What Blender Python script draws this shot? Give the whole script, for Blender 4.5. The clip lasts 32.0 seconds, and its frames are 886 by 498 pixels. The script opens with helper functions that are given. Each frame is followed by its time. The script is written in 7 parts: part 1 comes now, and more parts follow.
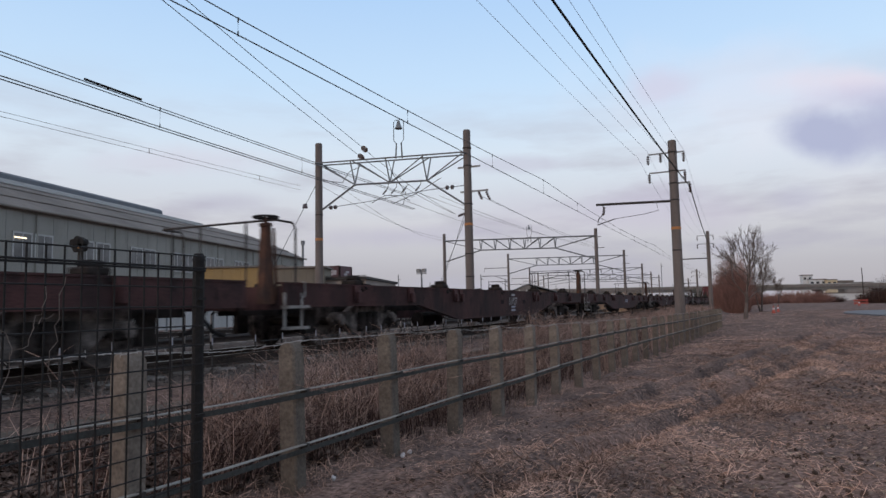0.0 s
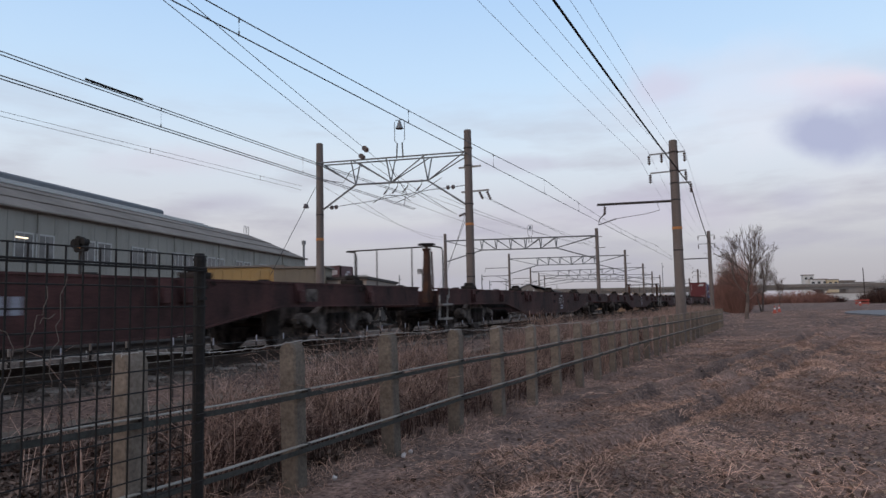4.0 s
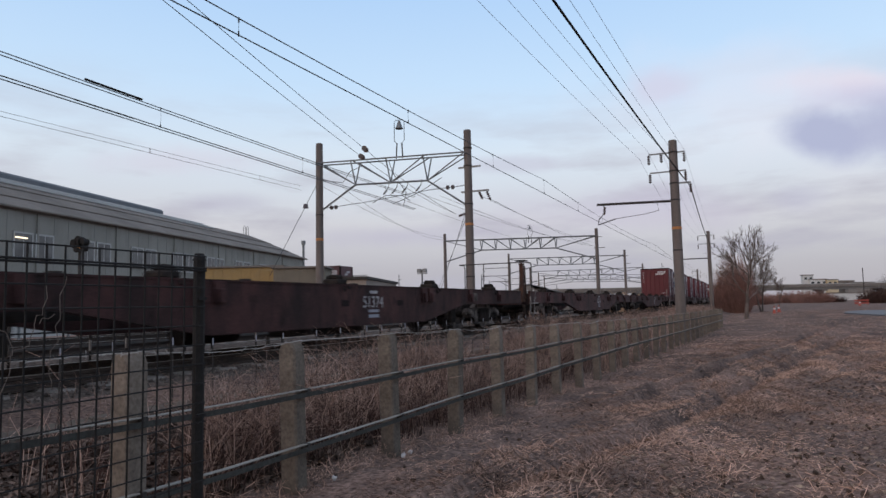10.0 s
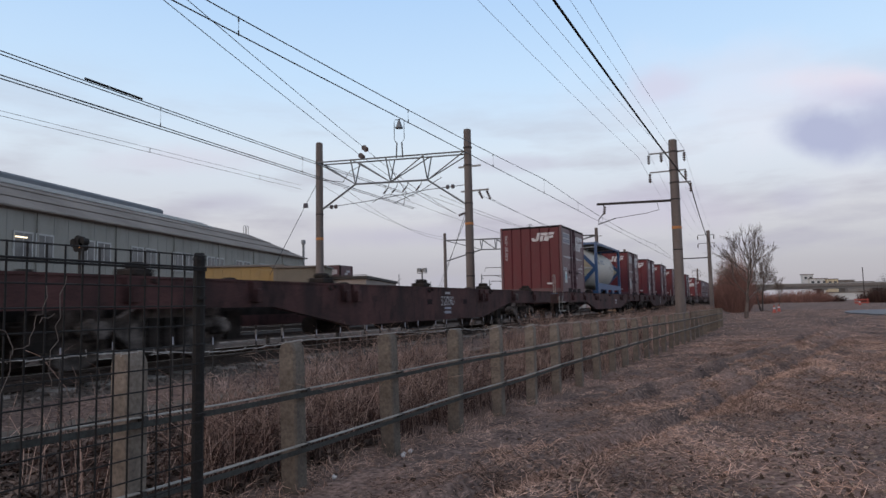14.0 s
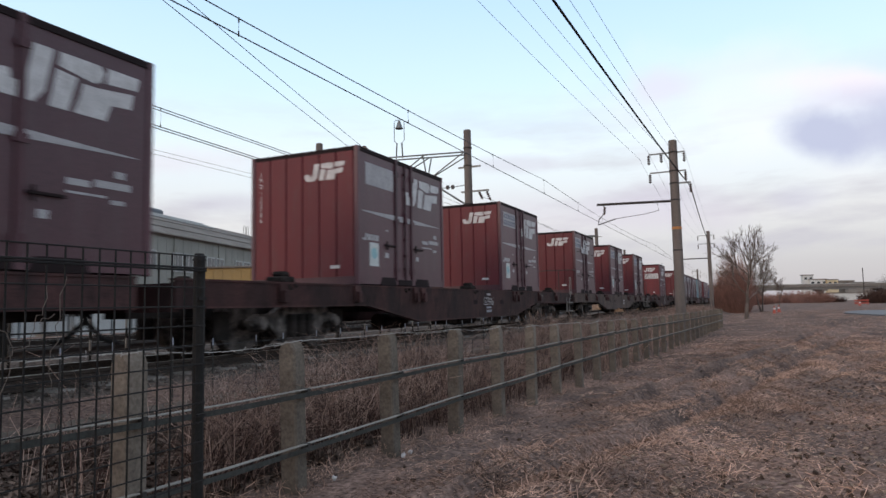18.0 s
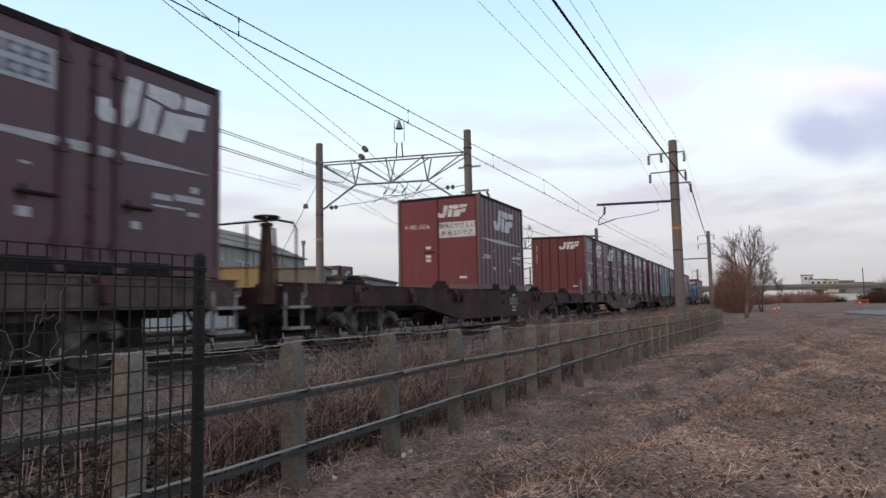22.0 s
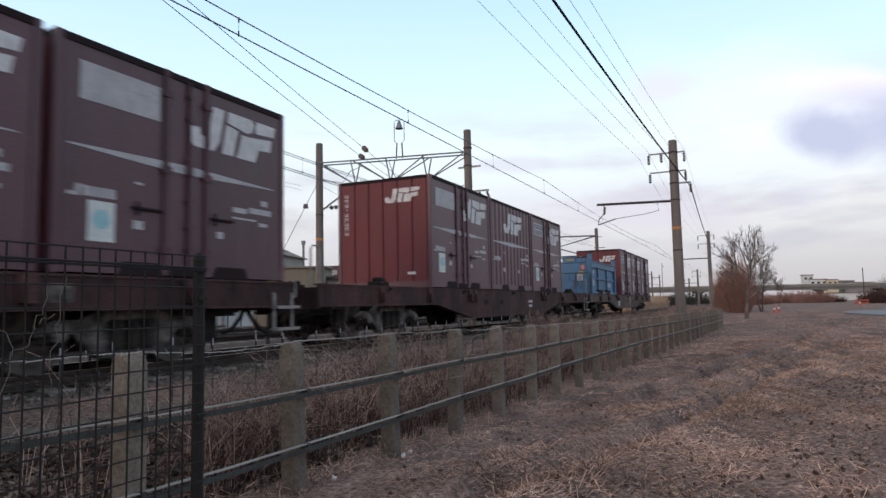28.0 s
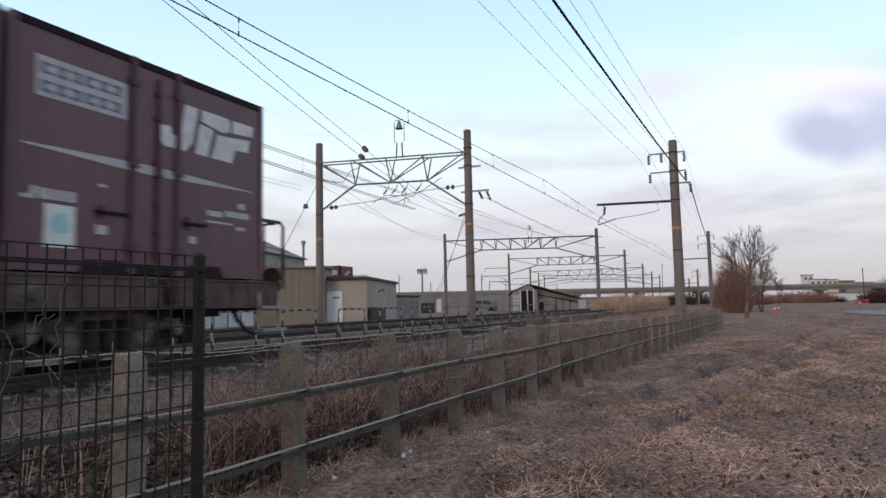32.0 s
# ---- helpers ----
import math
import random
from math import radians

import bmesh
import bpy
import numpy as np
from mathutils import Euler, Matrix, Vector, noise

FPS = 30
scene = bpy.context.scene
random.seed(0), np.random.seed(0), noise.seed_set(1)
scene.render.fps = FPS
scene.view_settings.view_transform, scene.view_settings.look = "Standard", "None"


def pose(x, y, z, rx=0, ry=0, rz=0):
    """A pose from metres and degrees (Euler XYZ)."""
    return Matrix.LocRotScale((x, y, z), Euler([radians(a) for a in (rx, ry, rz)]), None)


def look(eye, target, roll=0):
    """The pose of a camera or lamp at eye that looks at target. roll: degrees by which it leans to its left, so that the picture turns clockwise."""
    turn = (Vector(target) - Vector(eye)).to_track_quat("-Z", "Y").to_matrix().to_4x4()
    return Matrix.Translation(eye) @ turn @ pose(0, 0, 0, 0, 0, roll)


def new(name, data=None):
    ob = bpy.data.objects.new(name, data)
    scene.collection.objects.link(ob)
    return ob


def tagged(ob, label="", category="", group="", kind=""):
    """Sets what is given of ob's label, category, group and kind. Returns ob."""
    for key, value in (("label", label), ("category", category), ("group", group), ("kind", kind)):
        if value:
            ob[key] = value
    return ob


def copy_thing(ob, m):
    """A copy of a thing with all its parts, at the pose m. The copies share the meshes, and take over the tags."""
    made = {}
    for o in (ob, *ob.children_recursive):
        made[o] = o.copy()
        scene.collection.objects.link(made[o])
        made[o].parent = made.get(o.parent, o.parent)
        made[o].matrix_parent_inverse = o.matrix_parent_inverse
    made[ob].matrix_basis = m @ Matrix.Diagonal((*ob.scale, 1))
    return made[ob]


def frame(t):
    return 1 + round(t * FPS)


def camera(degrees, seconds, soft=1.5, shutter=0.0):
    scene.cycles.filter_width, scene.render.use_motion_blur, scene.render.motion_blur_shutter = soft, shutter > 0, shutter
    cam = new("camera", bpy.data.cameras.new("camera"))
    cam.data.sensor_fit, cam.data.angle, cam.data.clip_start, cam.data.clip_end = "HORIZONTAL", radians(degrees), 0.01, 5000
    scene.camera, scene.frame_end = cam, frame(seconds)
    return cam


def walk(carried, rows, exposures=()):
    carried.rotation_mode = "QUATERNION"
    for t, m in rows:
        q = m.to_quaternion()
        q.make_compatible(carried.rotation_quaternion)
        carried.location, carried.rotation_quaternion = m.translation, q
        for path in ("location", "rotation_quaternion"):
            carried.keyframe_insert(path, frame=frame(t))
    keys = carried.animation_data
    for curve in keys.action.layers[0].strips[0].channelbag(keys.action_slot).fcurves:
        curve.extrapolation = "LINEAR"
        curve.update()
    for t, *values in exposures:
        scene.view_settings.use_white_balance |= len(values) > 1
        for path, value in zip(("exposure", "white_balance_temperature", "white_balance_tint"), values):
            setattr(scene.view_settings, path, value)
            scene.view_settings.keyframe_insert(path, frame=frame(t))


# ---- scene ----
from math import cos, sin, pi, sqrt

EYE = Vector((0.0, 0.0, 0.65))      # rail top is z = 0, the rails run along y
YAW, PITCH, ROLL = 24.484, 4.875, 1.163


def aim(dyaw=0.0, dpitch=0.0):
    a, b = radians(YAW + dyaw), radians(PITCH + dpitch)
    way = Vector((-sin(a) * cos(b), cos(a) * cos(b), sin(b)))
    return look(EYE, EYE + way * 10, -ROLL)


cam = camera(67.19, 32.0, 1.5, 0.28)
walk(cam, [(0.0, aim(-0.05)), (1.0, aim(-0.05)), (1.6, aim(0.0)), (2.1, aim(0.04)), (2.5, aim(0.0, 0.04)), (3.0, aim(0.0)),
           (5.5, aim(0.06)), (7.6, aim(0.06)), (8.5, aim(0.0)), (12.0, aim(0.0)), (12.6, aim(0.0, -0.06)), (14.0, aim(0.0, -0.05)),
           (14.6, aim(0.0)), (32.0, aim(0.0))],
     exposures=[(0.0, 0.0, 6600, 14), (14.0, 0.02, 6600, 14), (16.5, 0.28, 6850, 11), (19.0, 0.36, 6900, 11), (21.5, 0.38, 6850, 11), (24.0, 0.42, 6800, 11), (28.0, 0.42, 6800, 11), (30.0, 0.39, 6800, 11), (32.0, 0.39, 6800, 11)])

# ---- sky and sun: dusk, thin cloud, a faint glow from behind the camera ----
SUN_EL, SUN_AZ = 9.0, 18.0         # azimuth from +y towards +x
world = bpy.data.worlds.new("dusk_sky")
scene.world = world
world.use_nodes = True
wn, wl = world.node_tree.nodes, world.node_tree.links
wn.clear()


def wnode(kind, **kw):
    n = wn.new(kind)
    for k, v in kw.items():
        n.inputs[k].default_value = v
    return n


out = wnode("ShaderNodeOutputWorld")
bg = wnode("ShaderNodeBackground", Strength=0.115)
sky = wnode("ShaderNodeTexSky")
sky.sky_type = "NISHITA"
sky.sun_disc = False
sky.sun_elevation, sky.sun_rotation = radians(SUN_EL), radians(SUN_AZ + 180)
sky.air_density, sky.dust_density, sky.ozone_density = 1.0, 1.0, 1.5
geo = wnode("ShaderNodeTexCoord")
sep = wnode("ShaderNodeSeparateXYZ")
wl.new(geo.outputs["Generated"], sep.inputs[0])
# height above the horizon
ramp = wnode("ShaderNodeValToRGB")
wl.new(sep.outputs[2], ramp.inputs[0])
e = ramp.color_ramp.elements
e[0].position, e[0].color = 0.0, (3.7, 3.75, 4.35, 1)
e[1].position, e[1].color = 0.8, (4.2, 4.5, 5.3, 1)
for pos, col in ((0.05, (4.25, 4.3, 4.9, 1)), (0.12, (5.8, 5.95, 6.35, 1)), (0.22, (6.3, 7.4, 8.3, 1)), (0.32, (5.2, 7.2, 9.2, 1)), (0.45, (4.0, 6.2, 9.0, 1)), (0.58, (4.2, 5.4, 7.0, 1))):
    el = e.new(pos)
    el.color = col
mixb = wnode("ShaderNodeMix")
mixb.data_type = "RGBA"
mixb.inputs["Factor"].default_value = 0.88
wl.new(sky.outputs[0], mixb.inputs["A"])
wl.new(ramp.outputs[0], mixb.inputs["B"])
cur_sky = mixb.outputs["Result"]
# streaky thin cloud
mp = wnode("ShaderNodeMapping")
mp.inputs["Scale"].default_value = (2.0, 2.0, 9.0)
wl.new(geo.outputs["Generated"], mp.inputs[0])
nz = wnode("ShaderNodeTexNoise", Scale=2.0, Detail=6.0, Roughness=0.55)
wl.new(mp.outputs[0], nz.inputs["Vector"])


def wmath(op, a, b):
    n = wn.new("ShaderNodeMath")
    n.operation = op
    for i, v in enumerate((a, b)):
        if isinstance(v, (int, float)):
            n.inputs[i].default_value = v
        else:
            wl.new(v, n.inputs[i])
    return n.outputs[0]


def wmix(fac, colour):
    global cur_sky
    n = wn.new("ShaderNodeMix")
    n.data_type = "RGBA"
    wl.new(fac, n.inputs["Factor"])
    wl.new(cur_sky, n.inputs["A"])
    n.inputs["B"].default_value = (*colour, 1)
    cur_sky = n.outputs["Result"]


cr = wnode("ShaderNodeValToRGB")
cr.color_ramp.elements[0].position, cr.color_ramp.elements[1].position = 0.47, 0.64
wl.new(nz.outputs[0], cr.inputs[0])
low = wnode("ShaderNodeMapRange")
low.inputs["From Min"].default_value, low.inputs["From Max"].default_value = 0.34, 0.10
wl.new(sep.outputs[2], low.inputs["Value"])
wmix(wmath("MULTIPLY", wmath("MULTIPLY", cr.outputs[0], low.outputs[0]), 0.9), (4.05, 4.15, 4.8))


def dotted(v):
    n = wn.new("ShaderNodeVectorMath")
    n.operation = "DOT_PRODUCT"
    wl.new(geo.outputs["Generated"], n.inputs[0])
    n.inputs[1].default_value = v
    return n.outputs["Value"]


_ya, _pi = radians(YAW), radians(PITCH)
_f = Vector((-sin(_ya) * cos(_pi), cos(_ya) * cos(_pi), sin(_pi)))
_r = Vector((cos(_ya), sin(_ya), 0))
_u = _r.cross(_f)
_df, _dr, _du = dotted(_f), dotted(_r), dotted(_u)
_sx, _sy = wmath("DIVIDE", _dr, _df), wmath("DIVIDE", _du, _df)
nz2 = wnode("ShaderNodeTexNoise", Scale=7.0, Detail=5.0, Roughness=0.55)
wl.new(geo.outputs["Generated"], nz2.inputs["Vector"])
wob = wmath("SUBTRACT", nz2.outputs[0], 0.5)


def cloud(cx, cy, rx, ry, colour, amount, ragged=1.3, hard=0.45):
    """One soft cloud in the sky ahead, at a bearing (tangents to the right and up)."""
    a = wmath("DIVIDE", wmath("SUBTRACT", _sx, cx), rx)
    b = wmath("DIVIDE", wmath("SUBTRACT", _sy, cy), ry)
    d = wmath("POWER", wmath("ADD", wmath("MULTIPLY", a, a), wmath("MULTIPLY", b, b)), 0.5)
    d = wmath("ADD", d, wmath("MULTIPLY", wob, ragged))
    m_ = wn.new("ShaderNodeMapRange")
    m_.interpolation_type = "SMOOTHSTEP"
    m_.inputs["From Min"].default_value, m_.inputs["From Max"].default_value = 1.15, hard
    wl.new(d, m_.inputs["Value"])
    front = wmath("GREATER_THAN", _df, 0.1)
    wmix(wmath("MULTIPLY", wmath("MULTIPLY", m_.outputs[0], front), amount), colour)


cloud(0.5, 0.2, 0.3, 0.12, (6.9, 6.85, 7.5), 0.38, 1.6, 0.1)
cloud(0.63, 0.24, 0.13, 0.03, (6.9, 6.5, 7.3), 0.7, 1.9, 0.2)
cloud(0.66, 0.215, 0.13, 0.035, (4.9, 4.8, 6.3), 0.6, 1.6, 0.2)
cloud(0.585, 0.158, 0.085, 0.045, (3.7, 4.15, 5.7), 0.95, 1.5, 0.4)
cloud(0.69, 0.172, 0.1, 0.06, (3.85, 4.25, 5.75), 0.95, 1.6, 0.35)
cloud(0.335, 0.235, 0.06, 0.035, (5.6, 5.6, 6.9), 0.6, 1.8, 0.1)
cloud(0.53, 0.065, 0.06, 0.03, (4.0, 4.1, 5.4), 0.4, 1.2, 0.1)
cloud(0.10, 0.125, 0.12, 0.016, (4.6, 4.6, 5.6), 0.5, 1.5, 0.1)
cloud(-0.33, 0.075, 0.10, 0.02, (3.9, 3.9, 4.9), 0.5, 1.6, 0.1)
cloud(-0.06, 0.02, 0.17, 0.022, (4.1, 4.1, 5.2), 0.5, 1.5, 0.1)
cloud(-0.4, 0.14, 0.2, 0.03, (5.6, 5.5, 6.4), 0.5, 1.8, 0.1)
cloud(0.28, 0.05, 0.25, 0.05, (4.5, 4.3, 5.5), 0.5, 1.4, 0.1)
wl.new(cur_sky, bg.inputs[0])
wl.new(bg.outputs[0], out.inputs[0])

sun_data = bpy.data.lights.new("sun", "SUN")
sun_data.energy, sun_data.angle, sun_data.color = 0.7, radians(22), (1.0, 0.74, 0.55)
sun = new("sun", sun_data)
_a, _e = radians(SUN_AZ + 180), radians(SUN_EL + 8)
sun.matrix_world = look((sin(_a) * cos(_e) * 50, cos(_a) * cos(_e) * 50, sin(_e) * 50), (0, 0, 0))


# ---- mesh helpers ----
def part(name, bm, material, parent=None, label="", smooth=False):
    """One mesh object from a bmesh, under a thing or a part."""
    me = bpy.data.meshes.new(name)
    bm.normal_update()
    bm.to_mesh(me)
    bm.free()
    if smooth:
        me.shade_smooth()
    return mesh_part(name, me, material, parent, label)


def mesh_part(name, me, material, parent=None, label=""):
    if material and not me.materials:
        me.materials.append(material)
    ob = new(name, me)
    if parent:
        ob.parent = parent
    if label:
        ob["label"] = label
    return ob


def thing(name, m, label, category, group="", kind=""):
    ob = new(name)
    ob.empty_display_size = 0.2
    ob.matrix_world = m
    return tagged(ob, label, category, group, kind)


def box(bm, x0, x1, y0, y1, z0, z1, m=None, bevel=0.0):
    g = bmesh.ops.create_cube(bm, size=1.0)
    vs = g["verts"]
    mat_ = Matrix.Translation(((x0 + x1) / 2, (y0 + y1) / 2, (z0 + z1) / 2)) @ Matrix.Diagonal((x1 - x0, y1 - y0, z1 - z0, 1))
    bmesh.ops.transform(bm, matrix=(m @ mat_) if m else mat_, verts=vs)
    if bevel:
        es = list({ed for v in vs for ed in v.link_edges})
        bmesh.ops.bevel(bm, geom=es, offset=bevel, segments=1, affect="EDGES", profile=0.5)
    return bm


def rod(bm, a, b, r, n=6, r2=None):
    a, b = Vector(a), Vector(b)
    d = b - a
    q = d.to_track_quat("Z", "Y").to_matrix().to_4x4()
    g = bmesh.ops.create_cone(bm, cap_ends=True, segments=n, radius1=r, radius2=r if r2 is None else r2, depth=d.length)
    bmesh.ops.transform(bm, matrix=Matrix.Translation((a + b) / 2) @ q, verts=g["verts"])
    return bm


def path(bm, pts, r, n=6):
    """A tube along a polyline."""
    pts = [Vector(q) for q in pts]
    rings = []
    for i, q in enumerate(pts):
        d = (pts[min(i + 1, len(pts) - 1)] - pts[max(i - 1, 0)]).normalized()
        up = Vector((0, 0, 1)) if abs(d.z) < 0.95 else Vector((1, 0, 0))
        s = d.cross(up).normalized()
        t = s.cross(d)
        rings.append([bm.verts.new(q + s * (r * cos(2 * pi * k / n)) + t * (r * sin(2 * pi * k / n))) for k in range(n)])
    for a, b in zip(rings, rings[1:]):
        for k in range(n):
            bm.faces.new((a[k], a[(k + 1) % n], b[(k + 1) % n], b[k]))
    bm.faces.new(rings[0][::-1])
    bm.faces.new(rings[-1])
    return bm


def bar(bm, pts, w, h):
    """A rectangular bar along a polyline; pts run along its top middle."""
    rings = []
    for i, q in enumerate(pts):
        q = Vector(q)
        d = (Vector(pts[min(i + 1, len(pts) - 1)]) - Vector(pts[max(i - 1, 0)])).normalized()
        s = d.cross(Vector((0, 0, 1))).normalized() * (w / 2)
        dn = Vector((0, 0, -h))
        rings.append([bm.verts.new(v) for v in (q - s, q + s, q + s + dn, q - s + dn)])
    for a, b in zip(rings, rings[1:]):
        for k in range(4):
            bm.faces.new((a[k], a[(k + 1) % 4], b[(k + 1) % 4], b[k]))
    bm.faces.new(rings[0][::-1])
    bm.faces.new(rings[-1])
    bmesh.ops.recalc_face_normals(bm, faces=bm.faces[:])
    return bm


def prism(bm, poly, axis, lo, hi):
    """A closed polygon (two coordinates) drawn out along an axis."""
    def at(p, h):
        return {"x": (h, p[0], p[1]), "y": (p[0], h, p[1]), "z": (p[0], p[1], h)}[axis]
    a = [bm.verts.new(at(p, lo)) for p in poly]
    b = [bm.verts.new(at(p, hi)) for p in poly]
    n = len(poly)
    bm.faces.new(a[::-1])
    bm.faces.new(b)
    for i in range(n):
        bm.faces.new((a[i], a[(i + 1) % n], b[(i + 1) % n], b[i]))
    bmesh.ops.recalc_face_normals(bm, faces=bm.faces[:])
    return bm


def B():
    return bmesh.new()


def sag(a, b, drop, n=14):
    a, b = Vector(a), Vector(b)
    return [a.lerp(b, i / n) - Vector((0, 0, 4 * drop * (i / n) * (1 - i / n))) for i in range(n + 1)]


def word(text, size):
    """A flat mesh of a word in the built-in font, in the xy plane, centred."""
    cu = bpy.data.curves.new("word", "FONT")
    cu.body, cu.size, cu.align_x, cu.align_y = text, size, "CENTER", "CENTER"
    ob = bpy.data.objects.new("word", cu)
    me = bpy.data.meshes.new_from_object(ob)
    bpy.data.objects.remove(ob)
    bpy.data.curves.remove(cu)
    me.materials.clear()
    return me


# ---- materials ----
def paint(name, col, col2=None, rough=0.6, metal=0.0, scale=3.0, amount=0.5, bump=0.15, fine=60.0, streak=None, spec=0.5, island=0.0, random_=0.0, dirt=None, dirt_amt=0.5, deep=0.01, grain=0.18, patch=None):
    """Two-scale procedural surface: large stains, fine grain, optional streaks and per-piece variation."""
    m = bpy.data.materials.new(name)
    m.use_nodes = True
    nt = m.node_tree
    N, L = nt.nodes, nt.links
    b = N["Principled BSDF"]
    b.inputs["Roughness"].default_value = rough
    b.inputs["Metallic"].default_value = metal
    b.inputs["Specular IOR Level"].default_value = spec
    col2 = col2 or tuple(c * 0.6 for c in col)
    tc = N.new("ShaderNodeTexCoord")
    mp_ = N.new("ShaderNodeMapping")
    if streak:
        mp_.inputs["Scale"].default_value = streak
    L.new(tc.outputs["Object"], mp_.inputs[0])
    n1 = N.new("ShaderNodeTexNoise")
    n1.inputs["Scale"].default_value, n1.inputs["Detail"].default_value = scale, 5.0
    n2 = N.new("ShaderNodeTexNoise")
    n2.inputs["Scale"].default_value, n2.inputs["Detail"].default_value = fine, 3.0
    L.new(mp_.outputs[0], n1.inputs["Vector"])
    L.new(tc.outputs["Object"], n2.inputs["Vector"])
    r1 = N.new("ShaderNodeValToRGB")
    r1.color_ramp.elements[0].position, r1.color_ramp.elements[1].position = 0.35, 0.68
    L.new(n1.outputs[0], r1.inputs[0])
    mul = N.new("ShaderNodeMath")
    mul.operation = "MULTIPLY"
    mul.inputs[1].default_value = amount
    L.new(r1.outputs[0], mul.inputs[0])
    mx = N.new("ShaderNodeMix")
    mx.data_type = "RGBA"
    mx.inputs["A"].default_value, mx.inputs["B"].default_value = (*col, 1), (*col2, 1)
    L.new(mul.outputs[0], mx.inputs["Factor"])
    cur = mx.outputs["Result"]
    if dirt:
        n3 = N.new("ShaderNodeTexNoise")
        n3.inputs["Scale"].default_value, n3.inputs["Detail"].default_value, n3.inputs["Roughness"].default_value = scale * 3.7, 8.0, 0.7
        L.new(mp_.outputs[0], n3.inputs["Vector"])
        r3 = N.new("ShaderNodeValToRGB")
        r3.color_ramp.elements[0].position, r3.color_ramp.elements[1].position = 0.5, 0.72
        L.new(n3.outputs[0], r3.inputs[0])
        m3 = N.new("ShaderNodeMath")
        m3.operation = "MULTIPLY"
        m3.inputs[1].default_value = dirt_amt
        L.new(r3.outputs[0], m3.inputs[0])
        mxd = N.new("ShaderNodeMix")
        mxd.data_type = "RGBA"
        mxd.inputs["B"].default_value = (*dirt, 1)
        L.new(m3.outputs[0], mxd.inputs["Factor"])
        L.new(cur, mxd.inputs["A"])
        cur = mxd.outputs["Result"]
    for pcol, pscale, pamt in patch or ():
        n4 = N.new("ShaderNodeTexNoise")
        n4.inputs["Scale"].default_value, n4.inputs["Detail"].default_value, n4.inputs["Roughness"].default_value = pscale, 6.0, 0.62
        L.new(tc.outputs["Object"], n4.inputs["Vector"])
        r4 = N.new("ShaderNodeMapRange")
        r4.inputs["From Min"].default_value, r4.inputs["From Max"].default_value = 0.45, 0.62
        r4.inputs["To Min"].default_value, r4.inputs["To Max"].default_value = 0.0, pamt
        L.new(n4.outputs[0], r4.inputs["Value"])
        mx4 = N.new("ShaderNodeMix")
        mx4.data_type = "RGBA"
        mx4.inputs["B"].default_value = (*pcol, 1)
        L.new(r4.outputs[0], mx4.inputs["Factor"])
        L.new(cur, mx4.inputs["A"])
        cur = mx4.outputs["Result"]
    hv = N.new("ShaderNodeHueSaturation")
    mr = N.new("ShaderNodeMapRange")
    mr.inputs["To Min"].default_value, mr.inputs["To Max"].default_value = 1 - grain * 1.6, 1 + grain * 1.6
    mr.inputs["From Min"].default_value, mr.inputs["From Max"].default_value = 0.25, 0.75
    L.new(n2.outputs[0], mr.inputs["Value"])
    val = mr.outputs[0]
    for amt, src in ((island, "ShaderNodeNewGeometry"), (random_, "ShaderNodeObjectInfo")):
        if amt:
            g = N.new(src)
            m2 = N.new("ShaderNodeMapRange")
            m2.inputs["To Min"].default_value, m2.inputs["To Max"].default_value = 1 - amt, 1 + amt
            L.new(g.outputs["Random Per Island" if src.endswith("Geometry") else "Random"], m2.inputs["Value"])
            mm = N.new("ShaderNodeMath")
            mm.operation = "MULTIPLY"
            L.new(val, mm.inputs[0])
            L.new(m2.outputs[0], mm.inputs[1])
            val = mm.outputs[0]
    L.new(val, hv.inputs["Value"])
    L.new(cur, hv.inputs["Color"])
    L.new(hv.outputs[0], b.inputs["Base Color"])
    if bump:
        bp = N.new("ShaderNodeBump")
        bp.inputs["Strength"].default_value, bp.inputs["Distance"].default_value = bump, deep
        L.new(n2.outputs[0], bp.inputs["Height"])
        L.new(bp.outputs[0], b.inputs["Normal"])
    return m


def glow(name, col, strength):
    m = bpy.data.materials.new(name)
    m.use_nodes = True
    b = m.node_tree.nodes["Principled BSDF"]
    b.inputs["Base Color"].default_value = (*col, 1)
    b.inputs["Emission Color"].default_value = (*col, 1)
    b.inputs["Emission Strength"].default_value = strength
    return m


def pane_glass(name, tint=(0.05, 0.055, 0.06)):
    m = bpy.data.materials.new(name)
    m.use_nodes = True
    b = m.node_tree.nodes["Principled BSDF"]
    b.inputs["Base Color"].default_value = (*tint, 1)
    b.inputs["Roughness"].default_value = 0.06
    return m


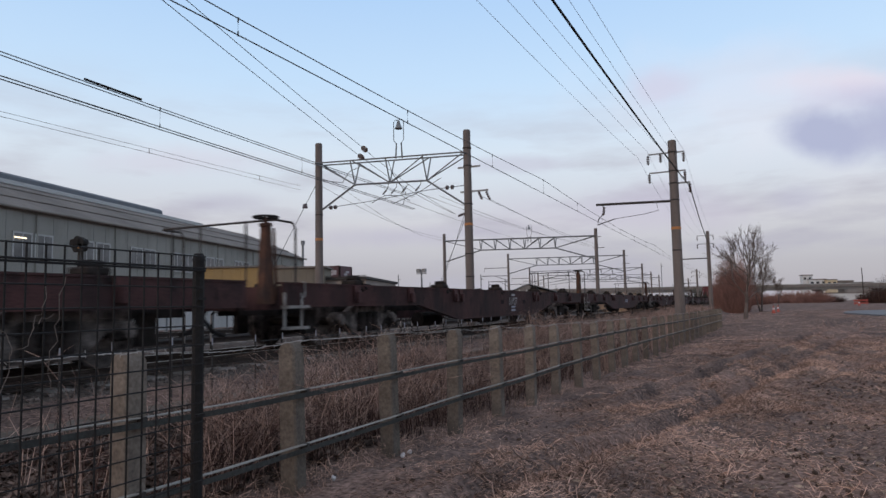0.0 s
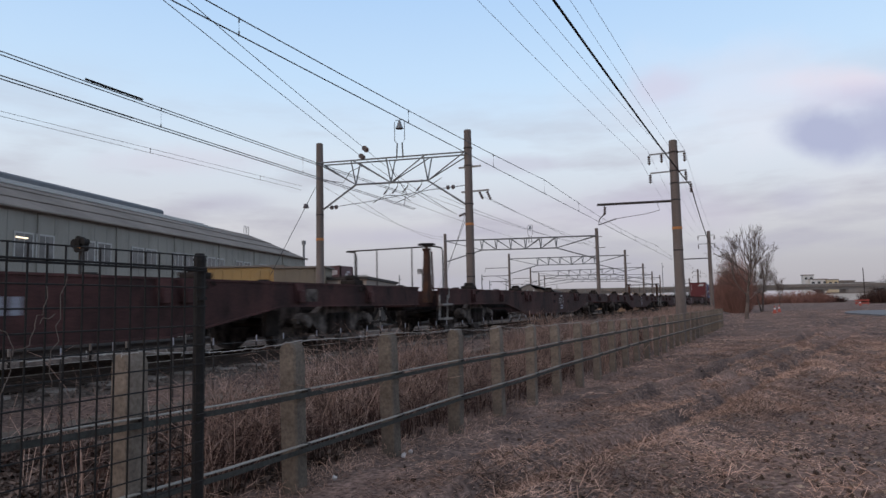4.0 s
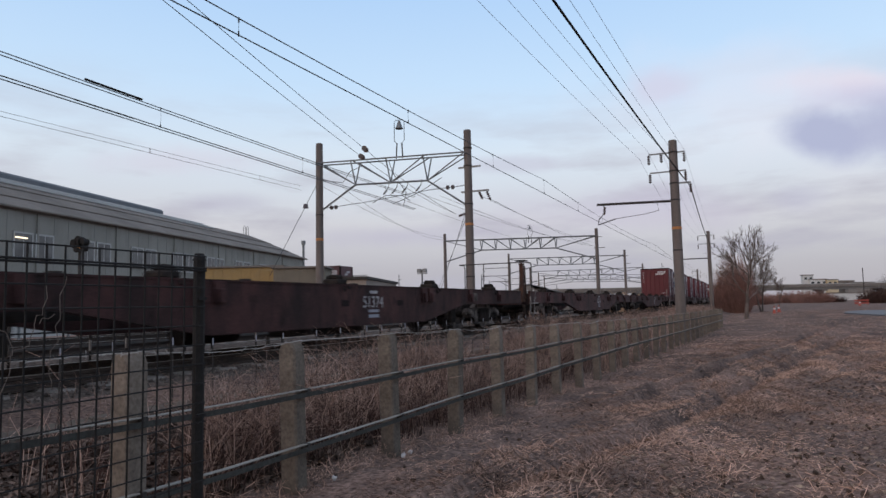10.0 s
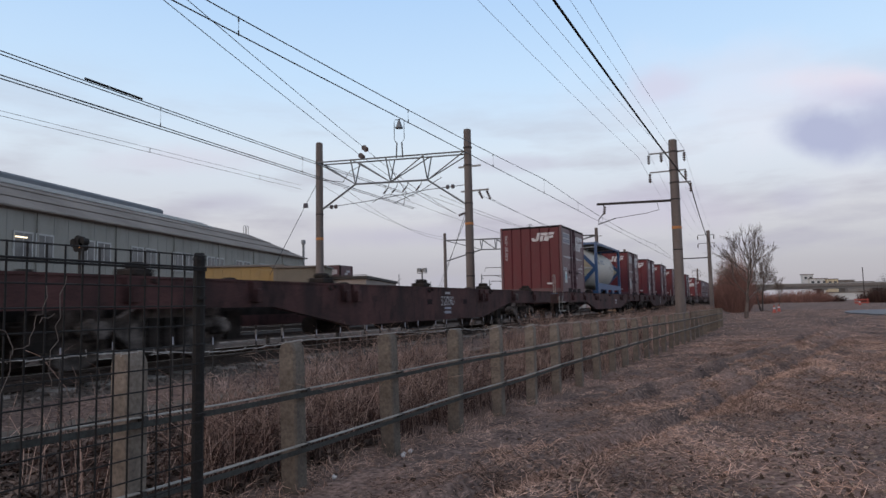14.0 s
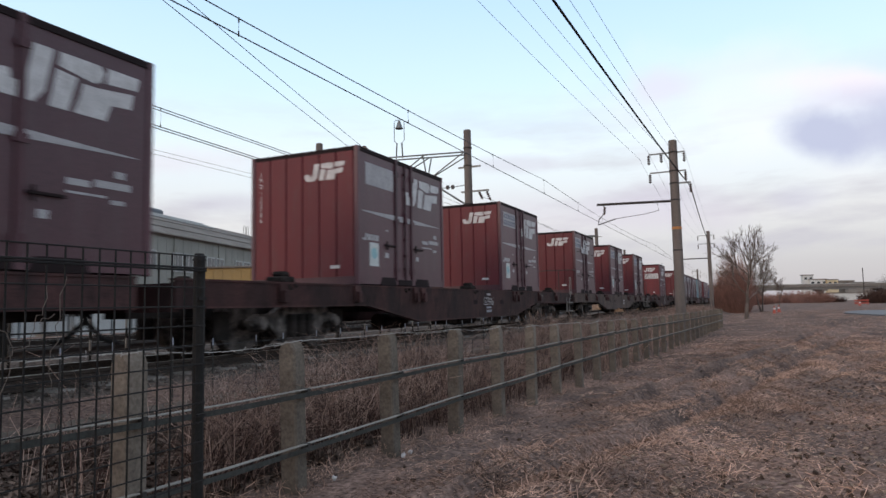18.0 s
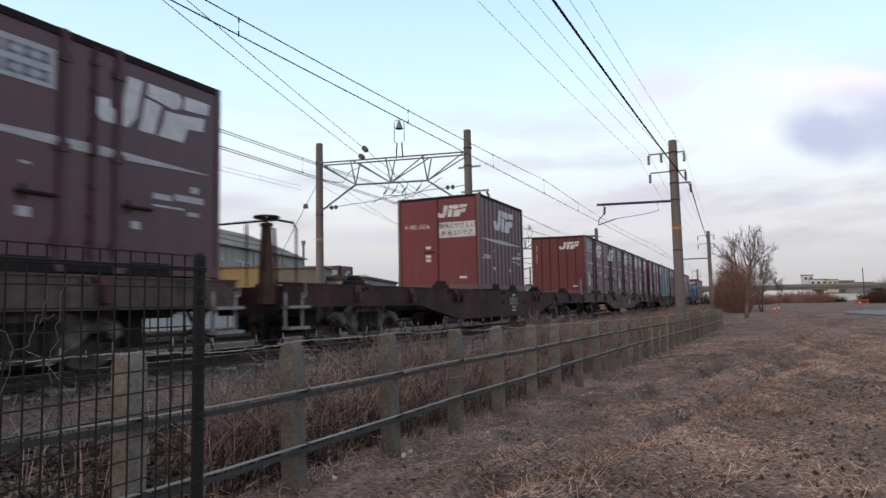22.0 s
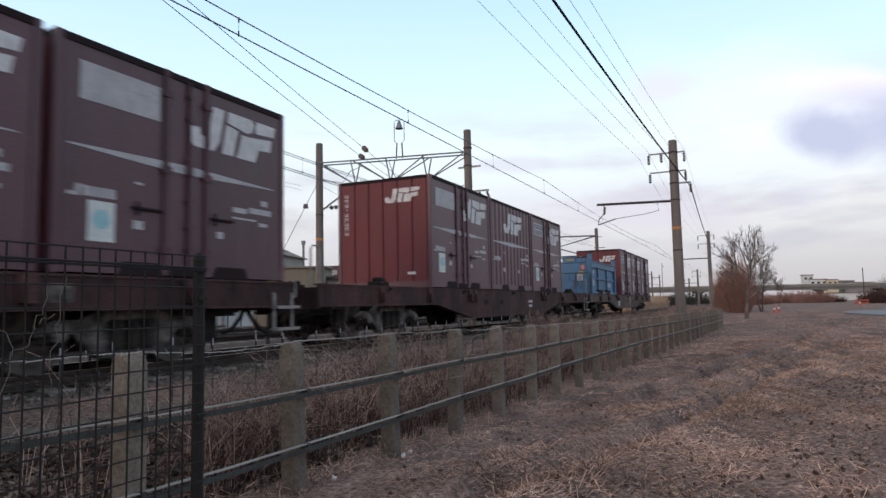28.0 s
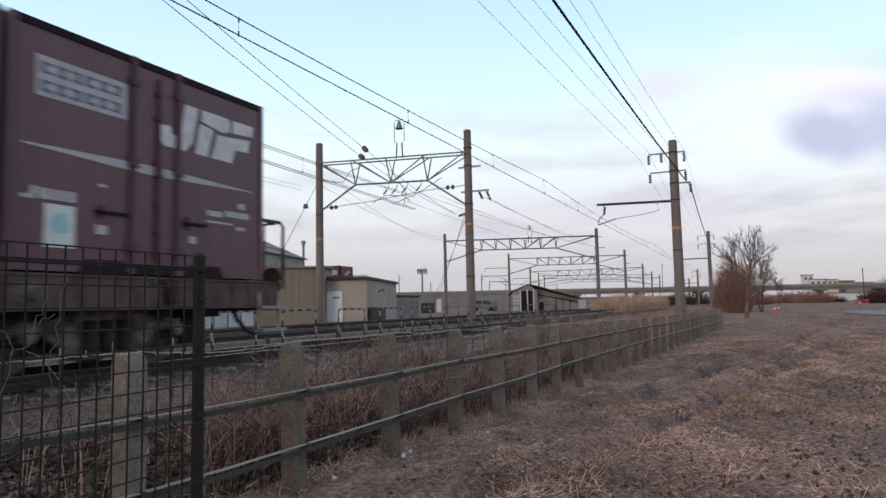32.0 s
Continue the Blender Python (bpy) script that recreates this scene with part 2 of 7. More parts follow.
M = dict(
    darkleaf=paint("rotting_leaf", (0.15, 0.108, 0.088), (0.06, 0.043, 0.036), rough=0.9, scale=2.0, amount=0.9, island=0.65, bump=0.0, spec=0.15),
    barb=paint("bleached_wire", (0.4, 0.385, 0.365), (0.22, 0.2, 0.185), rough=0.7, metal=0.1, scale=9.0, amount=0.7, bump=0.0),
    # pale colour stands for sky light on the fence rails' top
    railflange=paint("skylit_rail_flange", (0.3, 0.29, 0.265), (0.19, 0.178, 0.16), rough=0.75, metal=0.0, scale=2.0, amount=0.7, bump=0.0, spec=0.2),
    steppale=paint("pale_step_paint", (0.3, 0.28, 0.262), (0.15, 0.13, 0.115), rough=0.75, scale=9.0, amount=0.8, bump=0.1),
    railside=paint("dark_rail_steel", (0.06, 0.045, 0.038), (0.035, 0.028, 0.025), rough=0.9, scale=7.0, amount=0.7, bump=0.3, spec=0.15),
    thinwire=paint("pale_thin_wire", (0.42, 0.46, 0.54), rough=0.6, metal=0.1, bump=0.0),
    # near-black brown: carries the shade between the reeds in its colour
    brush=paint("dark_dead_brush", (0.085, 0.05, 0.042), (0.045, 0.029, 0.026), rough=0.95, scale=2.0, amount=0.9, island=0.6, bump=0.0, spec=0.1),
    stripewhite=paint("scuffed_white_stripe", (0.27, 0.26, 0.25), (0.16, 0.15, 0.14), rough=0.8, scale=6.0, amount=0.7, bump=0.0),
    soil=paint("dry_soil", (0.15, 0.107, 0.092), (0.24, 0.17, 0.145), rough=0.97, scale=1.3, amount=0.95, bump=0.8, fine=26.0, dirt=(0.038, 0.028, 0.026), dirt_amt=0.95, spec=0.08, deep=0.04, grain=0.46, patch=(((0.3, 0.194, 0.155), 0.33, 0.85), ((0.08, 0.062, 0.054), 0.5, 0.4))),
    ballast=paint("ballast", (0.092, 0.074, 0.064), (0.14, 0.116, 0.1), rough=0.97, scale=1.6, amount=0.8, bump=1.0, fine=26.0, spec=0.1, grain=0.5, dirt=(0.045, 0.034, 0.029), dirt_amt=0.85),
    stone=paint("ballast_stone", (0.165, 0.136, 0.12), (0.085, 0.069, 0.061), rough=0.95, scale=6.0, amount=0.7, island=0.55, spec=0.1),
    concrete=paint("weathered_concrete", (0.195, 0.163, 0.135), (0.105, 0.087, 0.073), rough=0.95, scale=5.0, amount=0.8, bump=0.5, fine=45.0, random_=0.16, dirt=(0.07, 0.057, 0.048), dirt_amt=0.6, spec=0.2),
    concrete_pale=paint("pale_concrete", (0.25, 0.225, 0.205), (0.14, 0.125, 0.112), rough=0.95, scale=2.0, amount=0.8, bump=0.4, dirt=(0.09, 0.075, 0.065), dirt_amt=0.6, spec=0.15),
    pole=paint("spun_concrete", (0.19, 0.16, 0.145), (0.115, 0.095, 0.088), rough=0.88, scale=1.2, amount=0.8, streak=(3, 3, 0.35), bump=0.3, spec=0.2),
    galv=paint("galvanised_steel", (0.22, 0.23, 0.235), (0.13, 0.135, 0.14), rough=0.55, metal=0.4, scale=6.0, amount=0.6, bump=0.1),
    dark_steel=paint("dark_steel", (0.045, 0.043, 0.042), (0.08, 0.06, 0.048), rough=0.7, metal=0.1, scale=5.0, amount=0.5, bump=0.1, spec=0.25),
    rust=paint("rusty_steel", (0.05, 0.031, 0.026), (0.105, 0.05, 0.032), rough=0.88, scale=5.0, amount=0.8, bump=0.3, spec=0.15, random_=0.5),
    railtop=paint("worn_rail", (0.34, 0.31, 0.28), (0.25, 0.2, 0.17), rough=0.35, metal=0.8, scale=3.0, amount=0.5, bump=0.05),
    black=paint("black_coated_steel", (0.016, 0.015, 0.015), (0.026, 0.023, 0.021), rough=0.7, scale=8.0, amount=0.5, bump=0.05, spec=0.2),
    wire=paint("wire_metal", (0.05, 0.05, 0.052), rough=0.5, metal=0.4, bump=0.0),
    insul=paint("brown_porcelain", (0.09, 0.06, 0.055), rough=0.2, bump=0.0),
    reed=paint("dry_reed", (0.37, 0.265, 0.22), (0.13, 0.078, 0.064), rough=0.9, scale=2.0, amount=0.9, island=0.7, bump=0.0, spec=0.12),
    straw=paint("dead_grass", (0.54, 0.36, 0.28), (0.13, 0.085, 0.07), rough=0.9, scale=0.9, amount=0.95, island=0.75, bump=0.0, spec=0.12),
    blond=paint("blond_grass", (0.5, 0.36, 0.25), (0.27, 0.18, 0.13), rough=0.9, scale=0.9, amount=0.8, island=0.5, bump=0.0, spec=0.12),
    twig=paint("bare_twigs", (0.115, 0.09, 0.078), (0.16, 0.127, 0.11), rough=0.9, scale=3.0, amount=0.5, island=0.3, bump=0.0, spec=0.15),
    vinetwig=paint("pale_vine", (0.15, 0.12, 0.105), (0.2, 0.16, 0.14), rough=0.9, scale=3.0, amount=0.5, bump=0.0, spec=0.15),
    redtwig=paint("red_brown_twigs", (0.27, 0.145, 0.12), (0.18, 0.105, 0.088), rough=0.9, scale=1.0, amount=0.6, island=0.5, bump=0.0, spec=0.2),
    wagon=paint("wagon_brown", (0.088, 0.039, 0.037), (0.034, 0.02, 0.02), rough=0.7, scale=1.9, amount=1.0, streak=(1, 1, 0.4), bump=0.35, dirt=(0.009, 0.008, 0.008), dirt_amt=1.0, random_=0.3, spec=0.17, grain=0.3),
    wagon_grey=paint("wagon_grey", (0.125, 0.083, 0.071), (0.055, 0.039, 0.035), rough=0.7, scale=1.7, amount=1.0, streak=(1, 1, 0.4), bump=0.35, dirt=(0.012, 0.01, 0.01), dirt_amt=1.0, spec=0.17, grain=0.28),
    bogie=paint("bogie_grime", (0.018, 0.016, 0.015), (0.05, 0.04, 0.036), rough=0.92, scale=5.0, amount=0.7, bump=0.4, spec=0.1),
    # dusty grey; the near-black blotches paint in the underframe's shade
    bogie_grey=paint("bogie_dust_and_shade", (0.17, 0.145, 0.132), (0.02, 0.017, 0.016), rough=0.92, scale=6.0, amount=1.0, bump=0.6, fine=35.0, spec=0.1, dirt=(0.012, 0.01, 0.01), dirt_amt=1.0),
    maroon=paint("container_red", (0.147, 0.028, 0.034), (0.104, 0.022, 0.027), rough=0.55, scale=1.1, amount=0.7, streak=(1, 1, 0.3), bump=0.12, dirt=(0.12, 0.054, 0.056), dirt_amt=0.65, random_=0.13, spec=0.3),
    doorpost=paint("container_door_post", (0.085, 0.033, 0.042), (0.055, 0.024, 0.03), rough=0.5, scale=2.5, amount=0.8, streak=(1, 1, 0.25), bump=0.1, spec=0.3),
    teallogo=paint("pale_teal_print", (0.24, 0.45, 0.5), (0.36, 0.55, 0.57), rough=0.5, scale=8.0, amount=0.6, bump=0.0),
    panelink=paint("dark_panel_print", (0.1, 0.11, 0.17), (0.16, 0.16, 0.2), rough=0.6, scale=8.0, amount=0.6, bump=0.0),
    palewhite=paint("soft_white_print", (0.6, 0.62, 0.6), (0.46, 0.48, 0.47), rough=0.55, scale=5.0, amount=0.6, bump=0.0),
    # the container red again, dulled by dust and by painted-in side shade
    plum=paint("container_red_shaded", (0.11, 0.043, 0.055), (0.08, 0.033, 0.043), rough=0.42, scale=1.3, amount=0.8, streak=(1, 1, 0.3), bump=0.1, dirt=(0.115, 0.076, 0.08), dirt_amt=0.45, random_=0.14, spec=0.42),
    seam=paint("container_dark", (0.022, 0.014, 0.015), rough=0.8, bump=0.1, spec=0.15),
    white=paint("white_marking", (0.62, 0.6, 0.6), (0.4, 0.38, 0.38), rough=0.6, scale=6.0, amount=0.7, bump=0.0),
    offwhite=paint("grey_marking", (0.42, 0.40, 0.41), (0.3, 0.28, 0.29), rough=0.6, scale=6.0, amount=0.6, bump=0.0),
    faded=paint("faded_lines", (0.28, 0.29, 0.34), rough=0.6, bump=0.0),
    sticker=paint("pale_blue_sticker", (0.35, 0.47, 0.52), (0.5, 0.55, 0.55), rough=0.5, scale=4.0, amount=0.8, bump=0.0),
    blue=paint("blue_container", (0.036, 0.15, 0.29), (0.04, 0.11, 0.19), rough=0.5, scale=1.2, amount=0.8, streak=(1, 1, 0.3), bump=0.15, dirt=(0.05, 0.047, 0.048), dirt_amt=1.0),
    frameblue=paint("tank_frame_blue", (0.04, 0.10, 0.22), (0.03, 0.07, 0.15), rough=0.45, scale=2.0, amount=0.5, bump=0.05),
    tank=paint("cream_tank", (0.55, 0.52, 0.47), (0.47, 0.43, 0.37), rough=0.5, scale=1.0, amount=0.6, streak=(1, 1, 0.3), bump=0.05, dirt=(0.3, 0.26, 0.2), dirt_amt=0.3),
    cream=paint("cream_cladding", (0.60, 0.50, 0.33), (0.5, 0.41, 0.27), rough=0.6, scale=1.0, amount=0.5, bump=0.05),
    sand=paint("sand_band", (0.4, 0.345, 0.265), (0.32, 0.27, 0.2), rough=0.6, scale=1.5, amount=0.7, bump=0.05, dirt=(0.26, 0.19, 0.13), dirt_amt=0.6),
    teal=paint("teal_container", (0.085, 0.21, 0.255), (0.075, 0.165, 0.195), rough=0.5, scale=1.3, amount=0.7, bump=0.1, dirt=(0.12, 0.14, 0.14), dirt_amt=0.5),
    shed=paint("grey_cladding", (0.315, 0.308, 0.28), (0.25, 0.245, 0.222), rough=0.85, scale=0.35, amount=0.8, streak=(1, 1, 0.3), bump=0.05, dirt=(0.19, 0.182, 0.165), dirt_amt=0.6, spec=0.15),
    roof=paint("weathered_roof", (0.225, 0.2, 0.178), (0.15, 0.132, 0.118), rough=0.85, scale=0.25, amount=0.8, bump=0.1, dirt=(0.14, 0.115, 0.1), dirt_amt=0.5, spec=0.2),
    roofblue=paint("blue_grey_roof", (0.16, 0.175, 0.195), (0.12, 0.135, 0.15), rough=0.7, scale=0.4, amount=0.6, bump=0.05, spec=0.3),
    yellow=paint("yellow_paint", (0.37, 0.235, 0.085), (0.28, 0.185, 0.08), rough=0.7, scale=0.6, amount=0.7, bump=0.05, dirt=(0.25, 0.2, 0.12), dirt_amt=0.5),
    beige=paint("beige_cladding", (0.22, 0.19, 0.148), (0.165, 0.142, 0.112), rough=0.8, scale=0.8, amount=0.7, bump=0.05, spec=0.2),
    hutwall=paint("hut_render", (0.36, 0.31, 0.275), (0.27, 0.235, 0.21), rough=0.9, scale=0.7, amount=0.8, bump=0.1, spec=0.12, streak=(1, 1, 0.3)),
    greywall=paint("grey_render", (0.275, 0.25, 0.228), (0.205, 0.186, 0.17), rough=0.9, scale=0.8, amount=0.7, bump=0.1, spec=0.15, dirt=(0.15, 0.13, 0.115), dirt_amt=0.5),
    palepanel=paint("pale_fence_panel", (0.5, 0.5, 0.49), (0.36, 0.36, 0.355), rough=0.6, scale=1.4, amount=0.8, streak=(1, 1, 0.3), bump=0.05, random_=0.12, spec=0.3),
    whitedoor=paint("white_door", (0.62, 0.62, 0.60), rough=0.6, scale=2.0, amount=0.2, bump=0.0),
    viaduct=paint("viaduct_concrete", (0.22, 0.215, 0.21), (0.16, 0.157, 0.153), rough=0.9, scale=0.15, amount=0.7, bump=0.0, spec=0.1),
    orange=paint("orange_plastic", (0.42, 0.075, 0.05), rough=0.6, bump=0.0),
    pondblue=paint("pale_tarpaulin", (0.17, 0.175, 0.185), (0.12, 0.122, 0.13), rough=0.7, scale=0.5, amount=0.8, bump=0.05, spec=0.2),
    evergreen=paint("dark_evergreen", (0.032, 0.037, 0.028), (0.055, 0.052, 0.038), rough=0.9, scale=0.5, amount=0.7, island=0.4, bump=0.0),
    # same rail steel, coloured dark for its shaded upright face
    railpaint=paint("shaded_rail_paint", (0.058, 0.06, 0.056), (0.04, 0.038, 0.035), rough=0.8, scale=4.0, amount=0.7, bump=0.1, spec=0.15, dirt=(0.06, 0.04, 0.03), dirt_amt=0.5),
    winframe=paint("dull_window_frame", (0.42, 0.42, 0.41), rough=0.6, scale=3.0, amount=0.4, bump=0.0),
    clod=paint("dark_clod", (0.10, 0.07, 0.055), (0.055, 0.038, 0.031), rough=0.95, scale=3.0, amount=0.8, island=0.4, spec=0.08),
    curtain=paint("curtained_pane", (0.085, 0.088, 0.09), (0.16, 0.163, 0.165), rough=0.25, scale=0.9, amount=0.9, bump=0.0),
    leaf=paint("dead_leaf", (0.30, 0.22, 0.16), (0.18, 0.12, 0.085), rough=0.9, scale=1.0, amount=0.7, island=0.5, bump=0.0, spec=0.2),
    hallrib=paint("hall_rib", (0.255, 0.255, 0.24), rough=0.85, scale=2.0, amount=0.4, bump=0.0),
    glass=pane_glass("window_glass"),
    amber=paint("amber_band", (0.5, 0.2, 0.06), rough=0.6, bump=0.0),
    amberglow=glow("amber_lamp", (0.8, 0.4, 0.15), 0.1),
    lampglow=glow("lit_lamp", (1.0, 0.85, 0.6), 1.6),
)


def sticks(segs, n=3):
    """A mesh of many tapered sticks: rows of p0, p1, r0, r1."""
    P0 = np.array([s[0] for s in segs], float)
    P1 = np.array([s[1] for s in segs], float)
    R0 = np.array([s[2] for s in segs], float)
    R1 = np.array([s[3] for s in segs], float)
    D = P1 - P0
    D /= np.maximum(np.linalg.norm(D, axis=1, keepdims=True), 1e-9)
    U = np.where(np.abs(D[:, 2:3]) < 0.9, np.array([[0, 0, 1.0]]), np.array([[1.0, 0, 0]]))
    A = np.cross(D, U)
    A /= np.maximum(np.linalg.norm(A, axis=1, keepdims=True), 1e-9)
    C = np.cross(D, A)
    V = np.zeros((len(segs), 2 * n, 3))
    for k in range(n):
        o = A * cos(2 * pi * k / n) + C * sin(2 * pi * k / n)
        V[:, k] = P0 + o * R0[:, None]
        V[:, n + k] = P1 + o * R1[:, None]
    base = np.arange(len(segs))[:, None] * 2 * n
    F = []
    for k in range(n):
        j = (k + 1) % n
        F.append(np.stack([base[:, 0] + k, base[:, 0] + j, base[:, 0] + n + j, base[:, 0] + n + k], 1))
    F = np.stack(F, 1).reshape(-1, 4)
    me = bpy.data.meshes.new("sticks")
    me.from_pydata(V.reshape(-1, 3).tolist(), [], F.tolist())
    return me


def lerp(v, xs, ys):
    return float(np.interp(v, xs, ys))


FENCE_PLAN = [(-2.75, -3.0), (-2.75, 10.0), (-2.55, 16.0), (-2.2, 23.7), (-1.85, 30.5), (-1.4, 40.0)]


def fence_x(y):
    return lerp(y, [q[1] for q in FENCE_PLAN], [q[0] for q in FENCE_PLAN])


def fence_z(y):
    return lerp(y, [2, 4.0, 5, 6, 7.3, 8.6, 10, 12.5, 25, 45, 120], [-0.50, -0.54, -0.56, -0.63, -0.67, -0.72, -0.74, -0.80, -0.86, -0.82, -0.62])


def gz(x, y):
    """Height of the ground."""
    fx, fz = fence_x(y), fence_z(y)
    yard = -0.30
    d = x - fx
    if d >= 0:
        z = fz + 0.05 * min(d, 1.0) + 0.02 * max(0.0, min(d - 1.5, 6.0))
        near = max(0.0, 1 - abs(y - 8) / 60)
        z += near * (0.05 * noise.noise((x * 0.5, y * 0.4, 0.3)) + 0.02 * noise.noise((x * 2.1, y * 1.7, 4.0)))
        # shallow ruts and a low bank that run away from the camera
        for c0, c1, dep in ((-1.97, 0.184, 0.26), (-0.95, 0.19, 0.12), (1.2, 0.19, 0.06)):
            c = c0 + c1 * (y - 6.5) + 0.07 * noise.noise((0.3 * y, c0, 1.0))
            if c0 < -1:
                near2 = max(0.0, min(1.0, (y - 8.5) / 2.5))
                dep *= near2 * near2 * (3 - 2 * near2)
            d2 = dep * (0.8 + 0.25 * noise.noise((0.3 * y, c0, 6.0)))
            z -= d2 * 0.5 * (math.tanh((x - c + 0.09) / 0.04) - math.tanh((x - c - 0.09) / 0.06)) * near
            z += d2 * 0.9 * math.exp(-((x - c + 0.24) / 0.1) ** 2) * near + d2 * math.exp(-((x - c - 0.45) / 0.25) ** 2) * near
        z += near * (0.03 * noise.noise((x * 4.5, y * 3.6, 2.5)) + 0.05 * noise.noise((x * 1.9, y * 1.3, 8.5)))
        return z
    t = min(-d / 2.2, 1.0)
    z = fz + (yard - fz) * t * t * (3 - 2 * t)
    if -10.4 < x < -5.0:
        z += 0.12 * max(0.0, min(1.0, (x + 10.4) / 0.6, (-5.0 - x) / 0.8))
    return z + 0.02 * noise.noise((x * 1.3, y * 1.1, 9.0))


def spread(fine0, fine1, step, far0, far1, grow=1.25):
    out_ = list(np.arange(fine0, fine1 + 1e-6, step))
    s = step
    while out_[-1] < far1:
        s *= grow
        out_.append(min(out_[-1] + s, far1))
    s, pre = step, []
    v = fine0
    while v > far0:
        s *= grow
        v = max(v - s, far0)
        pre.append(v)
    return pre[::-1] + out_


xs = spread(-4.0, 7.0, 0.06, -1500, 1500)
ys = spread(0.0, 30.0, 0.22, -700, 2500)
verts = [(x, y, gz(x, y)) for y in ys for x in xs]
nx = len(xs)
faces = [(j * nx + i, j * nx + i + 1, (j + 1) * nx + i + 1, (j + 1) * nx + i) for j in range(len(ys) - 1) for i in range(nx - 1)]
me = bpy.data.meshes.new("ground")
me.from_pydata(verts, [], faces)
me.shade_smooth()
ground = tagged(mesh_part("ground", me, M["soil"]), "bare brown winter field with dead grass and shallow ruts", "ground", kind="structure")

# ---- ballast beds, sleepers and rails ----
TRACKS = (-7.57, -12.75, -16.7)
for tx in TRACKS:
    bm = B()
    prism(bm, [(tx - 2.2, -0.42), (tx - 1.5, -0.17), (tx + 1.5, -0.17), (tx + 2.2, -0.42)], "y", -60, 400)
    tagged(part("track_bed", bm, M["ballast"]), "grey-brown crushed stone ballast bed under the rails", "track bed", kind="structure")
    tr = thing("railway_track", pose(tx, 0, 0), "narrow-gauge track with rusty rails on concrete sleepers", "railway track", "yard tracks", "structure")
    for s in (-1, 1):
        bm = B()
        c = s * 0.566
        prism(bm, [(c - 0.06, -0.15), (c + 0.06, -0.15), (c + 0.06, -0.13), (c + 0.01, -0.115), (c + 0.01, -0.045), (c + 0.032, -0.035), (c + 0.032, 0.0), (c - 0.032, 0.0), (c - 0.032, -0.035), (c - 0.01, -0.045), (c - 0.01, -0.115), (c - 0.06, -0.13)], "y", -60, 400)
        rail = part("rail", bm, M["railside"], tr)
        bm = B()
        box(bm, c - 0.026, c + 0.026, -60, 400, 0.0005, 0.004)
        part("running_surface", bm, M["railtop"], rail, "polished rail head")
    bm = B()
    box(bm, -1.0, 1.0, -0.12, 0.12, -0.3, -0.148, bevel=0.02)
    sl = part("sleeper", bm, M["concrete_pale"], tr)
    sl.location.y = -2.0
    for i in range(1, 70 if tx > -8 else 45):
        o = new("sleeper", sl.data)
        o.parent = tr
        o.location.y = -2.0 + 0.62 * i

# loose ballast stones on the near bed shoulder
rng = np.random.default_rng(3)
bmv, bmf = [], []
for i in range(5200):
    y = 2.0 + 24 * rng.random() ** 1.5
    x = -7.57 + rng.uniform(-2.3, 2.4)
    z = -0.17 if abs(x + 7.57) < 1.5 else -0.17 - (abs(x + 7.57) - 1.5) * 0.36
    r = rng.uniform(0.02, 0.045)
    k = len(bmv)
    rot_ = Euler(rng.uniform(0, 3, 3)).to_matrix()
    for v in ((1, 0, 0), (-1, 0, 0), (0, 0.8, 0), (0, -0.8, 0), (0, 0, 0.7), (0, 0, -0.7)):
        w = rot_ @ Vector(v) * r
        bmv.append((x + w.x, y + w.y, z + w.z + 0.01))
    for f in ((0, 2, 4), (2, 1, 4), (1, 3, 4), (3, 0, 4), (2, 0, 5), (1, 2, 5), (3, 1, 5), (0, 3, 5)):
        bmf.append([k + q for q in f])
me = bpy.data.meshes.new("ballast_stones")
me.from_pydata(bmv, [], bmf)
tagged(mesh_part("ballast_stones", me, M["stone"]), "loose grey-brown ballast stones beside the rails", "stones", kind="stuff")

# ---- concrete cable trough along the near side of the track ----
tro = thing("cable_trough", pose(-5.05, 0, -0.34), "weathered concrete cable trough with lids along the track", "cable trough", kind="structure")
bm = B()
box(bm, -0.2, 0.2, -20, 90, -0.1, 0.06)
part("trough_body", bm, M["concrete_pale"], tro)
bm = B()
box(bm, -0.17, 0.17, 0, 0.96, 0.062, 0.1, bevel=0.008)
lid = part("lid", bm, M["concrete"], tro)
for i in range(1, 40):
    o = new("lid", lid.data)
    o.parent = tro
    o.location = (rng.uniform(-0.012, 0.012), i * 1.0 - 2, rng.uniform(-0.004, 0.006))

# ---- low line of white-tipped stakes beside the trough ----
stakes = thing("stake_line", pose(-4.8, 0, 0), "low line of dark stakes with white tips beside the track", "stakes")
sm, tm = None, None
yv, n_ = 1.68, 0
while yv < 19:
    if sm is None:
        bm = B()
        rod(bm, (0, 0, -0.62), (0, 0, 0.33), 0.007, 6)
        sm = part("stake", bm, M["dark_steel"], stakes)
        bm = B()
        rod(bm, (0, 0, 0.332), (0, 0, 0.40), 0.0065, 6)
        tm = part("white_tip", bm, M["faded"], sm, "white-painted tip")
        sm.location.y = yv
    else:
        o = new("stake", sm.data)
        o.parent = stakes
        o.location = (rng.uniform(-0.02, 0.02), yv, rng.uniform(-0.02, 0.01))
        q = new("white_tip", tm.data)
        q.parent = o
    yv += 0.65 if n_ % 2 == 0 else 0.47
    n_ += 1
bm = B()
rod(bm, (0, 0.5, 0.32), (0, 19, 0.30), 0.003, 5)
part("top_wire", bm, M["wire"], stakes)

